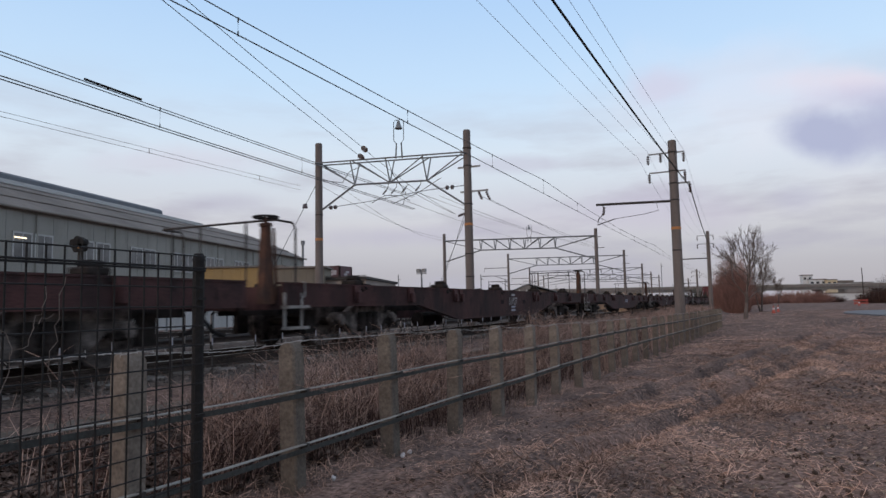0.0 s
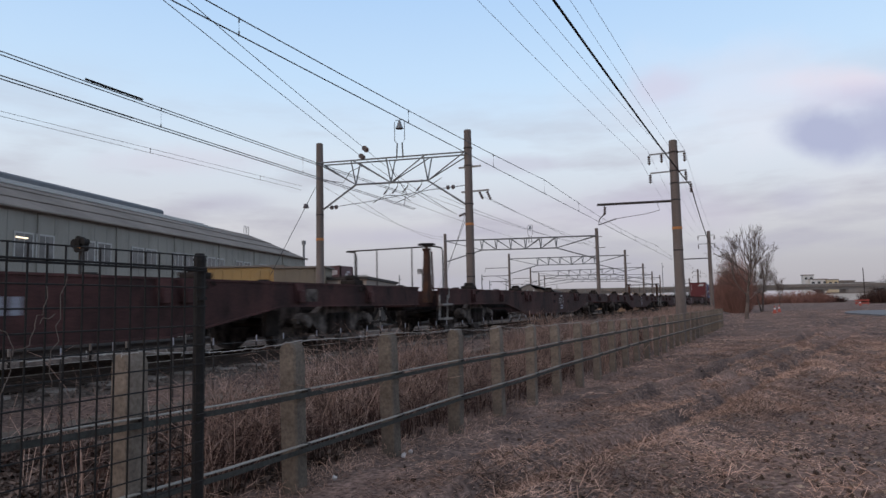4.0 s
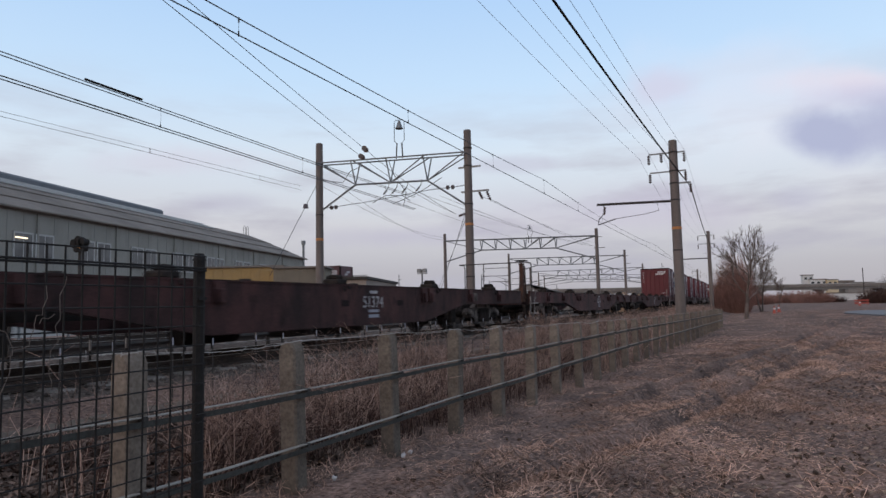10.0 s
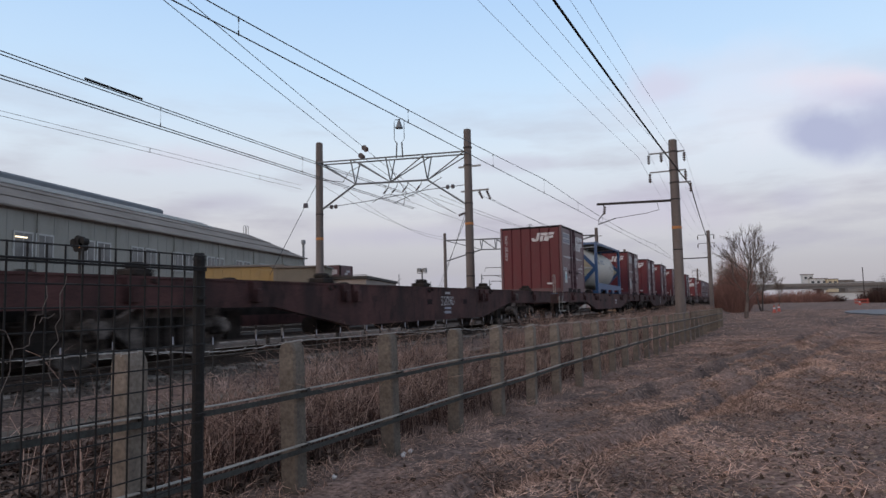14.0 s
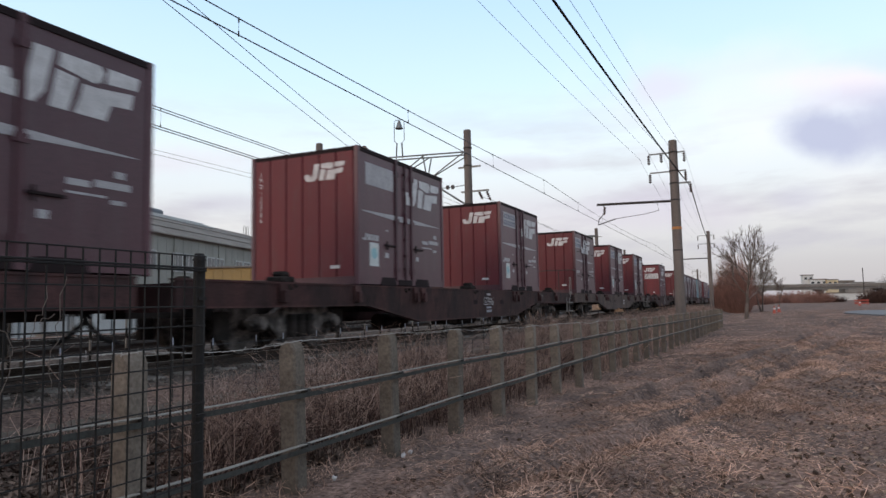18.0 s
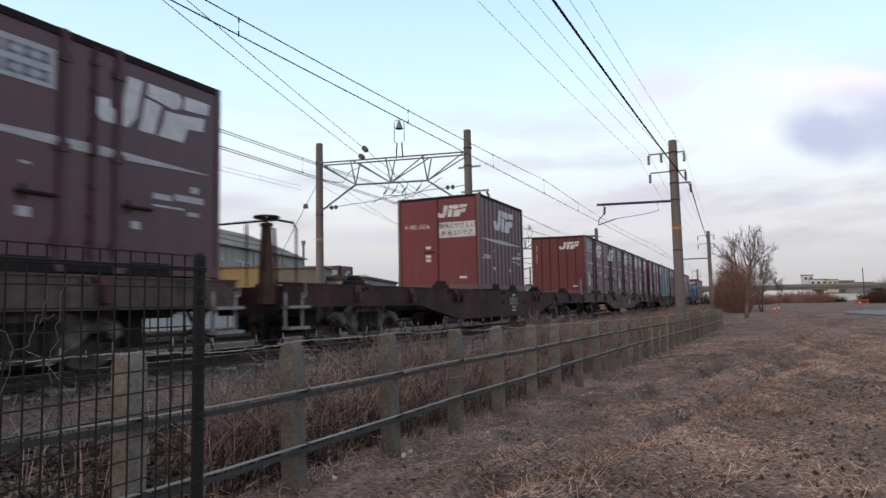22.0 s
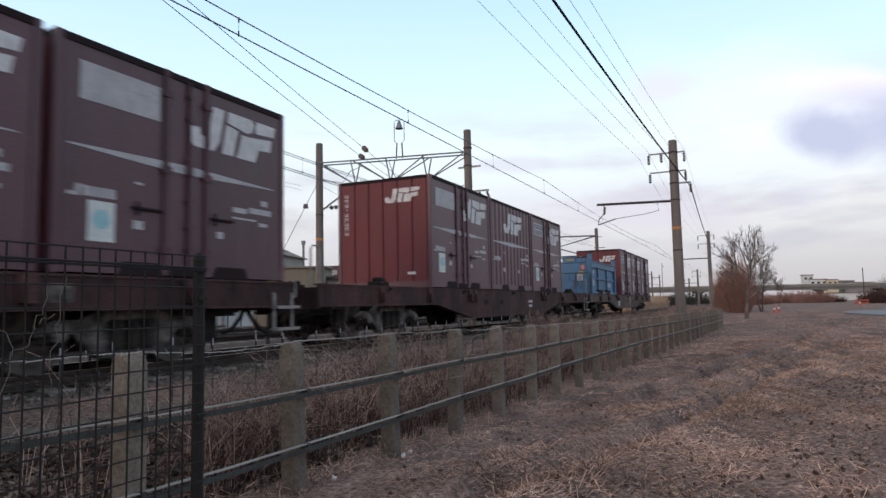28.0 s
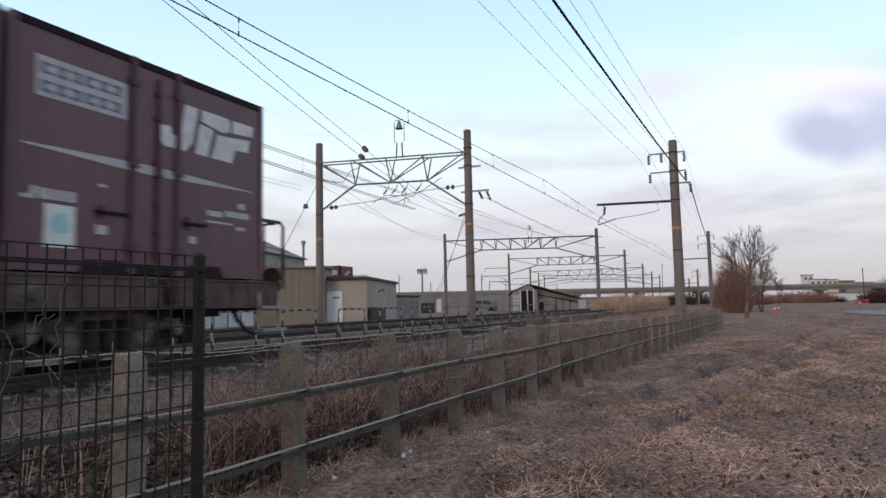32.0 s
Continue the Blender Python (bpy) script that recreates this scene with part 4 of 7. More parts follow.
# further portals and masts, each row smaller in view
def far_portal(x0, y0, t0, x1, y1, t1, arms=True):
    ym = (y0 + y1) / 2
    for x, t in ((x0, t0), (x1, t1)):
        m_ = mast("catenary_mast", x, ym, -0.3, t, 0.2, 0.16, "distant concrete catenary mast", "mast")
        if arms and t is t0:
            for dz, ln in ((2.1, 3.9), (3.3, 4.4), (4.2, 3.0)):
                bm = B()
                path(bm, [(0, 0, t + 0.3 - dz), (-ln, 0, t + 0.3 - dz + 0.05), (-ln - 0.05, 0, t - dz - 0.2)], 0.05, 5)
                if dz > 3:
                    path(bm, [(0, 0, t + 0.3 - dz - 0.8), (-ln * 0.5, 0, t + 0.3 - dz)], 0.035, 5)
                part("cantilever_arm", bm, M["dark_steel"], m_)
        if t is t1:
            crossarm(m_, t - 0.5, -0.5, 0.5)
            crossarm(m_, t - 1.6, -0.3, 0.8)
    portal("portal_beam", x0, x1, ym, t0 - 0.75, t1 - 0.7, 2.3, 1.1, 0.3, "distant galvanised steel truss beam between masts", 6, 0.25, 0.055)


def depth_point(px, py, d):
    """A point of the yard at a depth along the view, from its bearing (px to the right, py up, as tangents)."""
    a, b, r = radians(YAW), radians(PITCH), radians(ROLL)
    f = Vector((-sin(a) * cos(b), cos(a) * cos(b), sin(b)))
    rt = Vector((cos(a), sin(a), 0))
    dn = f.cross(rt)
    r2, d2 = cos(r) * rt + sin(r) * dn, -sin(r) * rt + cos(r) * dn
    return EYE + (f + r2 * px - d2 * py) * d


def ray_px(x, y, d):
    return depth_point((x - 784) / 1180.2, (441 - y) / 1180.2, d)


for lx, ly, rx, ry, d in ((787, 415, 1055, 405, 66), (900, 450, 1105, 443, 95), (938, 475, 1137, 467, 130), (953, 483, 1153, 481, 160), (963, 489, 1167, 487, 195)):
    a, b = ray_px(lx, ly, d), ray_px(rx, ry, d)
    yb = b.y
    a = ray_px(lx, ly, d * (yb / a.y))
    far_portal(a.x, yb, a.z, b.x, yb, b.z, d > 70)
# the bell arrester on the second portal
a2 = ray_px(922, 424, 66)
ar2 = copy_thing(ar, pose(a2.x, ray_px(1055, 405, 66).y, a2.z - 0.1))
# far masts along the near side
for x, y, d, armlen in ((1253, 410, 60, 3.0), (1234, 477, 118, 3.0), (1219, 493, 160, 2.5)):
    p_ = ray_px(x, y, d)
    t = mast("catenary_mast", p_.x, p_.y, -0.8, p_.z, 0.19, 0.15, "distant concrete mast with feeder arms", "mast")
    h = p_.z + 0.8
    crossarm(t, h - 0.35, -0.9, 0.5, (-0.9, 0.45), th=0.025)
    crossarm(t, h - 1.1, -0.9, 0.5, (-0.9, 0.45), th=0.025)
    bm = B()
    rod(bm, (0, 0, h - 2.4), (-armlen, 0, h - 2.4), 0.05, 6)
    part("cantilever_arm", bm, M["dark_steel"], t)

# ---- wires ----
def wire(name, pts, r, label, category="overhead wire", parent=None, mat="wire"):
    bm = B()
    path(bm, pts, r, 5)
    ob = part(name, bm, M[mat], parent)
    return ob if parent else tagged(ob, label, category, "overhead wires")


def catenary(x, zm, zc, y0, y1, label, slope=0.0, twin=0.0, r=0.011, dip=0.30):
    t = thing("catenary", pose(x, 0, 0), label, "overhead line", "overhead lines")
    spans = list(np.arange(GY - 37 * 2, y1, 37.0))
    mp_, cp_ = [], []
    for k, a in enumerate(spans):
        for i in range(12):
            yv = a + 37.0 * i / 12
            if y0 <= yv <= y1:
                zig = slope * (yv - 8) if yv < GY else slope * (GY - 8)
                mp_.append((zig, yv, zm - dip * 4 * (i / 12) * (1 - i / 12)))
                cp_.append((zig, yv, zc))
    for off in ((0.0,) if not twin else (0.0, twin)):
        for nm, pts, rr in (("messenger_wire", mp_, r), ("contact_wire", cp_, r * 1.1)):
            bm = B()
            path(bm, [(a + off, b, c + off * 0.35) for a, b, c in pts], rr, 5)
            part(nm, bm, M["wire"], t)
    for q, c in list(zip(mp_, cp_))[1::2]:
        bm = B()
        rod(bm, q, c, 0.004, 4)
        rod(bm, (c[0], c[1], c[2] - 0.02), (c[0], c[1], c[2] + 0.07), 0.014, 5)
        rod(bm, (q[0], q[1], q[2] - 0.07), (q[0], q[1], q[2] + 0.02), 0.014, 5)
        part("dropper", bm, M["wire"], t)
    return t


catenary(-7.57, 5.85, 5.26, 3, 200, "catenary of two copper wires over the near track")
C2 = catenary(-12.5, 5.66, 5.1, 2, 29, "catenary of paired wires over the second track", -0.06, -0.09, 0.012, 0.1)
for (ya, za), (yb_, zb) in (((9.45, 5.66), (11.0, 5.66)), ((9.2, 5.15), (10.8, 5.15))):
    bm = B()
    rod(bm, (-0.06 * (ya - 8), ya, za - 0.05), (-0.06 * (yb_ - 8), yb_, zb - 0.05), 0.028 if za > 5.4 else 0.017, 6)
    part("section_insulator", bm, M["black"], C2, "thick black insulated section of the wire")
catenary(-20.0, 6.75, 6.55, 2, 29, "thin pair of wires over the far yard", 0.0, 0.0, 0.007, 0.05)

# feeder pair to the insulators above the portal
fd = thing("feeder_wires", pose(0, 0, 0), "pair of feeder wires ending at round insulators on the portal", "overhead wire", "overhead lines")
for a, b in (((-11.25, 8.3, 7.88), (-16.26, 26.6, 7.75)), ((-11.41, 8.8, 8.38), (-16.07, 26.6, 8.1))):
    bm = B()
    path(bm, sag(a, b, 0.05), 0.011, 5)
    part("wire", bm, M["wire"], fd)
    v = (Vector(b) - Vector(a)).normalized()
    for k in (0.0, 0.3):
        bm = B()
        c = Vector(b) + v * k
        rod(bm, c - v * 0.06, c + v * 0.06, 0.13, 10, 0.1)
        part("disc_insulator", bm, M["insul"], fd)
    bm = B()
    path(bm, sag(Vector(b) + v * 0.3, (-14.2, 33.0, 5.6), 0.2), 0.011, 5)
    part("wire", bm, M["wire"], fd)
# stay wire with a ball insulator beside the left mast
st = thing("guy_wire", pose(0, 0, 0), "guy wire with a ball insulator", "guy wire")
a, b = (-18.95, GY, 6.9), (-19.9, 24.5, 2.2)
bm = B()
path(bm, [a, b], 0.014, 5)
part("wire", bm, M["wire"], st)
c = Vector(a).lerp(Vector(b), 0.28)
bm = B()
rod(bm, c - Vector((0, 0, 0.1)), c + Vector((0, 0, 0.1)), 0.14, 10, 0.1)
part("ball_insulator", bm, M["insul"], st)
# registration span under the portal
rs = thing("registration_span", pose(0, GY, 0), "thin registration wires and pull-off arms under the portal", "overhead wire", "overhead lines")
for pts in ([(-18.8, 0, 5.5), (-16.2, 0.1, 5.65), (-13.0, 0, 5.9), (-11.1, 0, 5.95)], [(-15.9, 0, 5.55), (-15.2, 0, 5.85), (-14.4, 0.2, 5.8), (-13.9, 0, 5.5)], [(-14.9, 0.2, 5.45), (-13.4, 0, 5.85), (-12.3, 0, 6.4)],
            [(-15.0, 0, 7.5), (-14.8, 0, 6.9), (-14.1, 0, 5.9), (-14.3, 0.1, 5.3)], [(-18.7, 0, 6.9), (-17.6, 0.1, 6.7), (-17.2, 0.1, 7.2), (-16.4, 0, 7.4)]):
    bm = B()
    path(bm, pts, 0.016, 5)
    part("pull_off", bm, M["wire"], rs)
for x in (-18.2, -17.95, -12.0, -11.75):
    bm = B()
    rod(bm, (x - 0.05, 0, 5.52 if x < -15 else 5.93), (x + 0.05, 0, 5.52 if x < -15 else 5.93), 0.1, 8)
    part("disc_insulator", bm, M["insul"], rs)
# wires fanning from the portal to the yard masts behind
for a, b, d in (((-18.7, GY, 6.6), (-25.5, 57, 7.0), 0.5), ((-17.5, GY, 6.4), (-25.6, 57, 6.8), 0.6), ((-15.0, GY, 5.9), (-17.0, 62, 6.2), 0.3), ((-13.4, GY, 5.8), (-13.3, 62, 6.1), 0.3), ((-12.4, GY, 5.6), (-13.0, 62, 5.9), 0.3), ((-10.4, GY + 0.3, 5.4), (-12.3, 62, 6.0), 0.2), ((-10.1, GY + 0.3, 5.3), (-12.3, 62, 5.7), 0.2)):
    wire("overhead_wire", sag(a, b, d), 0.009, "thin overhead wire between masts")
for a, b in (((-11.1, GY, 4.9), (-23.8, 50, 0.2)), ((-11.1, GY, 4.6), (-24.2, 50, 0.2))):
    wire("overhead_wire", sag(a, b, 0.1), 0.012, "thin back-stay wire of the mast")

# feeders on the near mast: one thick black cable, five thin wires
def feeder(near, end_, onward, r, label, mat="wire"):
    pts = sag(near, end_, 0.12) + sag(end_, onward, 0.5)[1:]
    ob = wire("overhead_wire", pts, r, label, mat=mat)
    return ob


feeder((-2.61, 4.0, 5.33), (-1.8, GY, 5.03), (-2.6, 64.0, 5.1), 0.022, "thick black feeder cable along the masts", "black")
for near_, (ex, ey, ez) in (((-4.64, 4.1, 6.52), (-3.68, GY, 6.34)), ((-4.28, 5.1, 6.76), (-3.33, GY, 6.58)), ((-3.92, 5.7, 6.84), (-2.85, GY, 6.66)), ((-3.04, 5.6, 6.65), (-2.4, GY, 6.47)), ((-2.74, 5.9, 6.66), (-1.96, GY, 6.48))):
    feeder(near_, (ex, ey, ez), (ex - 0.6, 64.0, ez), 0.005, "thin feeder wire on the mast arms", "thinwire")


# ---- long grey works hall ----
def local(origin, heading):
    """A frame whose y runs along a heading (degrees left of the tracks) and whose x points to the tracks."""
    return Matrix.Translation(origin) @ Matrix.Rotation(radians(heading), 4, "Z")


HALL_A, HALL_B = ray_px(0, 357, 42.9), ray_px(537, 456, 94.8)
HALL_A.z = HALL_B.z = 0.0
hv = HALL_B - HALL_A
hall_len = hv.length + 26
hall = thing("works_hall", local(HALL_B + Vector((0, 0, -0.3)), math.degrees(math.atan2(-hv.x, hv.y))), "long grey works hall with a low curved weathered roof", "hall")
L0 = -hall_len
MONITOR_END = -21.0
EAVE = 7.95
bm = B()
box(bm, -0.3, 0.0, L0, 0, 0, EAVE)
front = part("wall", bm, M["shed"], hall)
bm = B()
prism(bm, [(-30, 0), (-0.302, 0), (-0.302, 7.9), (-8.5, 11.5), (-14, 11.6), (-30, 7.0)], "y", -0.3, 0.0)
part("wall", bm, M["shed"], hall)
# long front roof slope in three stepped folds
for i, (x0, z0, x1, z1) in enumerate(((0.3, 7.86, -2.4, 9.0), (-2.4, 9.06, -5.2, 10.24), (-5.2, 10.3, -8.55, 11.6))):
    bm = B()
    prism(bm, [(x0, z0), (x0, z0 + 0.16), (x1, z1 + 0.16), (x1, z1)], "y", L0, 0.5)
    part("roof_slope", bm, M["roof"], hall)
for x, z, r_ in ((0.36, 7.98, 0.1), (-2.4, 9.22, 0.05), (-5.2, 10.44, 0.06), (-6.9, 11.2, 0.1), (-7.6, 11.5, 0.1), (-8.2, 11.75, 0.1)):
    bm = B()
    rod(bm, (x, L0, z), (x, 0.5 if x > -6 else MONITOR_END + 8, z), r_, 6)
    part("gutter", bm, M["winframe"] if x < -6 else M["roof"], hall)
bm = B()
prism(bm, [(-8.56, 11.4), (-8.6, 12.3), (-8.9, 12.52), (-14, 12.9), (-14, 11.4)], "y", L0, MONITOR_END)
part("roof_monitor", bm, M["roofblue"], hall, "raised blue-grey ridge monitor")
bm = B()
prism(bm, [(-8.56, 11.45), (-8.56, 11.72), (-14, 11.85), (-30, 7.2), (-30, 7.0), (-14, 11.6)], "y", L0, 0.5)
part("roof_slope", bm, M["roof"], hall)
for yv in (-0.9, 0.0):
    bm = B()
    path(bm, [(-8.5, yv - 0.3, 11.6), (-8.5, yv - 0.3, 12.75), (-8.5, yv - 0.15, 12.95), (-8.5, yv + 0.15, 12.95), (-8.5, yv + 0.3, 12.75), (-8.5, yv + 0.3, 11.6)], 0.04, 5)
    part("roof_hoop", bm, M["galv"], hall, "thin steel access hoop on the roof ridge")
for yv in np.arange(L0 + 4, 0, 8.4):
    bm = B()
    box(bm, 0.003, 0.12, yv - 0.08, yv + 0.08, 0, EAVE)
    part("downpipe", bm, M["shed"], hall)
for yv in np.arange(L0 + 1.4, 0, 1.4):
    bm = B()
    box(bm, 0.003, 0.02, yv - 0.02, yv + 0.02, 0, EAVE - 0.05)
    part("cladding_joint", bm, M["hallrib"], hall)
for yv in np.arange(-6.5, L0 + 2, -6.2):
    for dy in (-0.95, 0.95):
        bm = B()
        box(bm, 0.004, 0.1, yv + dy - 0.85, yv + dy + 0.85, 4.65, 6.45)
        w = part("window", bm, M["winframe"], front, "grey aluminium window")
        bm = B()
        box(bm, 0.102, 0.11, yv + dy - 0.72, yv + dy - 0.04, 4.77, 6.33)
        box(bm, 0.102, 0.11, yv + dy + 0.04, yv + dy + 0.72, 4.77, 6.33)
        part("pane", bm, M["curtain"], w)
for yv in (-51.1, -57.2):
    bm = B()
    box(bm, 0.115, 0.18, yv - 0.5, yv + 0.5, 6.0, 6.08)
    part("lit_tube", bm, M["lampglow"], hall, "lit fluorescent tube seen in a window")
vent = ray_px(537, 425, 97)
vp = thing("vent_pipe", pose(vent.x, vent.y, 6.2), "thin vent pipe with a cap at the hall corner", "pipe")
bm = B()
rod(bm, (0, 0, -6.6), (0, 0, 3.9), 0.17, 8)
rod(bm, (0, 0, 3.7), (0, 0, 4.3), 0.3, 8)
part("pipe", bm, M["galv"], vp)


# ---- sheds and boxes beside the yard ----
def box_at(name, x0, x1, ytop, ybot, d, wall, label, deep=2.6, roof="roof", tilt=0.0, cat="shed"):
    """A shed whose front spans two bearings at one depth; it faces the camera's bearing turned by tilt."""
    a, b = ray_px(x0, ytop, d), ray_px(x1, ytop, d * (1 + tilt))
    mid = (a + b) / 2
    v = b - a
    wdt = Vector((v.x, v.y)).length
    t = thing(name, pose(mid.x, mid.y, -0.3, 0, 0, math.degrees(math.atan2(v.y, v.x))), label, cat)
    h = (a.z + b.z) / 2 + 0.3
    bm = B()
    box(bm, -wdt / 2, wdt / 2, 0, deep, 0, h)
    part("wall", bm, M[wall], t)
    bm = B()
    box(bm, -wdt / 2 - 0.12, wdt / 2 + 0.12, -0.15, deep + 0.15, h + 0.004, h + 0.1)
    part("roof", bm, M[roof], t)
    return t, wdt, h


yb, w_, h_ = box_at("yellow_shed", 352, 500, 474, 580, 40, "beige", "low beige shed with a yellow-painted upper wall", cat="shed")
bm = B()
box(bm, -w_ / 2, w_ / 2, -0.02, -0.003, h_ - 1.3, h_ - 0.02)
part("upper_panel", bm, M["yellow"], yb, "yellow-painted upper wall")
for i in range(9):
    bm = B()
    xx = -w_ / 2 + w_ * (i + 0.5) / 9
    box(bm, xx - 0.03, xx + 0.03, -0.05, -0.022, h_ - 1.3, h_)
    part("cladding_rib", bm, M["yellow"], yb)
bb, w_, h_ = box_at("beige_shed", 484, 574, 475, 580, 38.5, "beige", "beige clad shed beside the tracks")
for i in range(7):
    bm = B()
    xx = -w_ / 2 + w_ * (i + 0.5) / 7
    box(bm, xx - 0.025, xx + 0.025, -0.03, -0.002, 0, h_)
    part("cladding_rib", bm, M["beige"], bb)
hut_c = ray_px(648, 493, 39)
hut = thing("grey_hut", pose(hut_c.x, hut_c.y, -0.3, 0, 0, YAW - 6), "small grey rendered hut with a dark flat roof and white door", "hut")
h_ = hut_c.z + 0.3
bm = B()
box(bm, -2.6, 0, 0, 10, 0, h_ - 0.05)
part("wall", bm, M["hutwall"], hut)
bm = B()
box(bm, -2.66, 0.12, -0.18, 10.2, h_ - 0.045, h_ + 0.12)
part("roof", bm, M["dark_steel"], hut, "dark flat roof with a thin overhang")
bm = B()
box(bm, -2.42, -1.42, -0.06, -0.003, 0.05, 1.92)
dr = part("door", bm, M["whitedoor"], hut, "cream-white metal door")
bm = B()
box(bm, -1.98, -1.56, -0.07, -0.062, 1.5, 1.62)
part("louvre", bm, M["galv"], dr)
bm = B()
box(bm, 0.06, 0.65, 0.3, 2.6, 0, 0.95, bevel=0.03)
part("cabinet", bm, M["dark_steel"], hut, "dark utility cabinet against the wall")
bm = B()
path(bm, [(0.003, 3.4, 1.9), (0.35, 3.4, 2.1), (0.4, 3.3, 1.9)], 0.04, 6)
part("wall_lamp", bm, M["dark_steel"], hut)
bm = B()
rod(bm, (-2.75, -0.2, h_ + 0.17), (0.1, -0.2, h_ + 0.17), 0.02, 5)
part("gutter", bm, M["dark_steel"], hut)
ls, w_, h_ = box_at("low_shed", 698, 742, 525, 568, 52, "greywall", "low pale shed with shutter doors", 3.5, "dark_steel", 0.1)
for i in range(3):
    bm = B()
    xx = -w_ / 2 + w_ * (i + 0.5) / 3
    box(bm, xx - w_ / 7, xx + w_ / 7, -0.04, -0.002, 0.1, 1.4)
    part("shutter", bm, M["concrete_pale"], ls)
# gabled yard building with open bay, seen once the train has gone
gb_c = ray_px(929, 548, 88)
gb = thing("yard_building", pose(gb_c.x, gb_c.y, -0.3, 0, 0, 20), "weathered gabled yard building with an open dark bay", "building")
bm = B()
prism(bm, [(-1.6, 0), (1.6, 0), (1.6, 2.75), (0.6, 3.55), (-1.6, 2.65)], "y", 0, 12)
part("wall", bm, M["greywall"], gb)
bm = B()
prism(bm, [(1.603, 0), (3.9, 0), (3.8, 0.7), (3.4, 1.2), (2.8, 1.5), (1.603, 1.6)], "y", 0.4, 1.5)
part("side_wing", bm, M["beige"], gb, "low arched beige side wing")
bm = B()
prism(bm, [(1.603, 0), (7.2, 0), (7.2, 1.55), (1.603, 3.05)], "y", 1.503, 16)
part("back_wall", bm, M["greywall"], gb)
for i in range(6):
    bm = B()
    prism(bm, [(1.7, 2.2 - 0.02 * i), (7.1, 1.2 - 0.1 * i), (7.1, 1.26 - 0.1 * i), (1.7, 2.26 - 0.02 * i)] if i < 3 else [(1.5 + i * 0.9, 0), (1.58 + i * 0.9, 0), (1.58 + i * 0.9, 2.7 - 0.24 * i), (1.5 + i * 0.9, 2.7 - 0.24 * i)], "y", 1.42, 1.5)
    part("cladding_rail", bm, M["dark_steel"], gb)
for a, b in (((-1.95, 2.55), (0.6, 3.58)), ((0.6, 3.58), (7.6, 1.6))):
    bm = B()
    prism(bm, [a, b, (b[0], b[1] + 0.1), (a[0], a[1] + 0.1)], "y", -0.2 if a[0] < 0 else 0.15, 16)
    part("roof", bm, M["galv"], gb, "weathered grey roof sheet")
# no opening is cut: a near-black sheet paints the bay's inner shade
bm = B()
box(bm, -0.55, 1.1, -0.05, -0.003, 0.05, 2.7)
part("open_bay", bm, M["seam"], gb, "dark sheet for the shade in the open doorway")
for xx in (-0.62, 0.3, 1.1):
    bm = B()
    box(bm, xx, xx + 0.14, -0.14, -0.055, 0.05, 2.85)
    part("door_post", bm, M["whitedoor"], gb)
for z in (0.35, 0.9, 1.45, 2.0):
    bm = B()
    box(bm, -1.55, -0.66, -0.08, -0.003, z - 0.22, z + 0.22)
    part("shutter_board", bm, M["winframe"], gb)
bm = B()
box(bm, 1.9, 2.5, 0.34, 0.398, 0.1, 1.2)
part("hatch", bm, M["seam"], gb)
# parked vehicles and cabinets in the yard
for px_, py_, d_, body_, lab_ in ((856, 551, 108, "galv", "small grey van parked in the yard"), (1018, 549, 120, "greywall", "pale grey van parked in the yard")):
    q = ray_px(px_, py_, d_)
    car = thing("parked_van", pose(q.x, q.y, -0.28, 0, 0, 25), lab_, "van", "parked vehicles")
    bm = B()
    prism(bm, [(-1.9, 0.3), (1.9, 0.3), (1.9, 1.0), (1.35, 1.1), (0.85, 1.75), (-1.8, 1.8), (-1.9, 1.0)], "y", -0.75, 0.75)
    bmesh.ops.bevel(bm, geom=bm.edges[:], offset=0.08, segments=2, affect="EDGES")
    part("body", bm, M[body_], car)
    bm = B()
    prism(bm, [(-1.6, 1.1), (1.15, 1.1), (0.78, 1.62), (-1.6, 1.66)], "y", -0.775, 0.775)
    part("side_window", bm, M["glass"], car)
    for wx_ in (-1.2, 1.2):
        for wy_ in (-0.72, 0.72):
            bm = B()
            rod(bm, (wx_, wy_ - 0.08, 0.3), (wx_, wy_ + 0.08, 0.3), 0.3, 12)
            part("wheel", bm, M["black"], car)
for px_, w_, h_, d_, mt_ in ((777, 0.7, 2.0, 98, "whitedoor"), (806, 1.5, 1.3, 92, "greywall"), (872, 1.6, 1.6, 110, "galv"), (888, 0.8, 1.9, 96, "steppale"), (757, 1.8, 1.4, 90, "dark_steel"), (1030, 1.4, 1.5, 112, "winframe")):
    q = ray_px(px_, 552, d_)
    kb = thing("yard_cabinet", pose(q.x, q.y, -0.3, 0, 0, 20), "upright metal equipment cabinet in the yard", "cabinet", "yard cabinets")
    bm = B()
    box(bm, -w_ / 2, w_ / 2, 0, 0.7, 0, h_, bevel=0.03)
    part("body", bm, M[mt_], kb)
    bm = B()
    box(bm, -w_ / 2 + 0.1, w_ / 2 - 0.1, -0.03, -0.002, 0.15, h_ - 0.15)
    part("door", bm, M[mt_], kb)
    bm = B()
    box(bm, -w_ / 2 - 0.06, w_ / 2 + 0.06, -0.08, 0.76, h_ + 0.003, h_ + 0.06)
    part("cap", bm, M["galv"], kb)
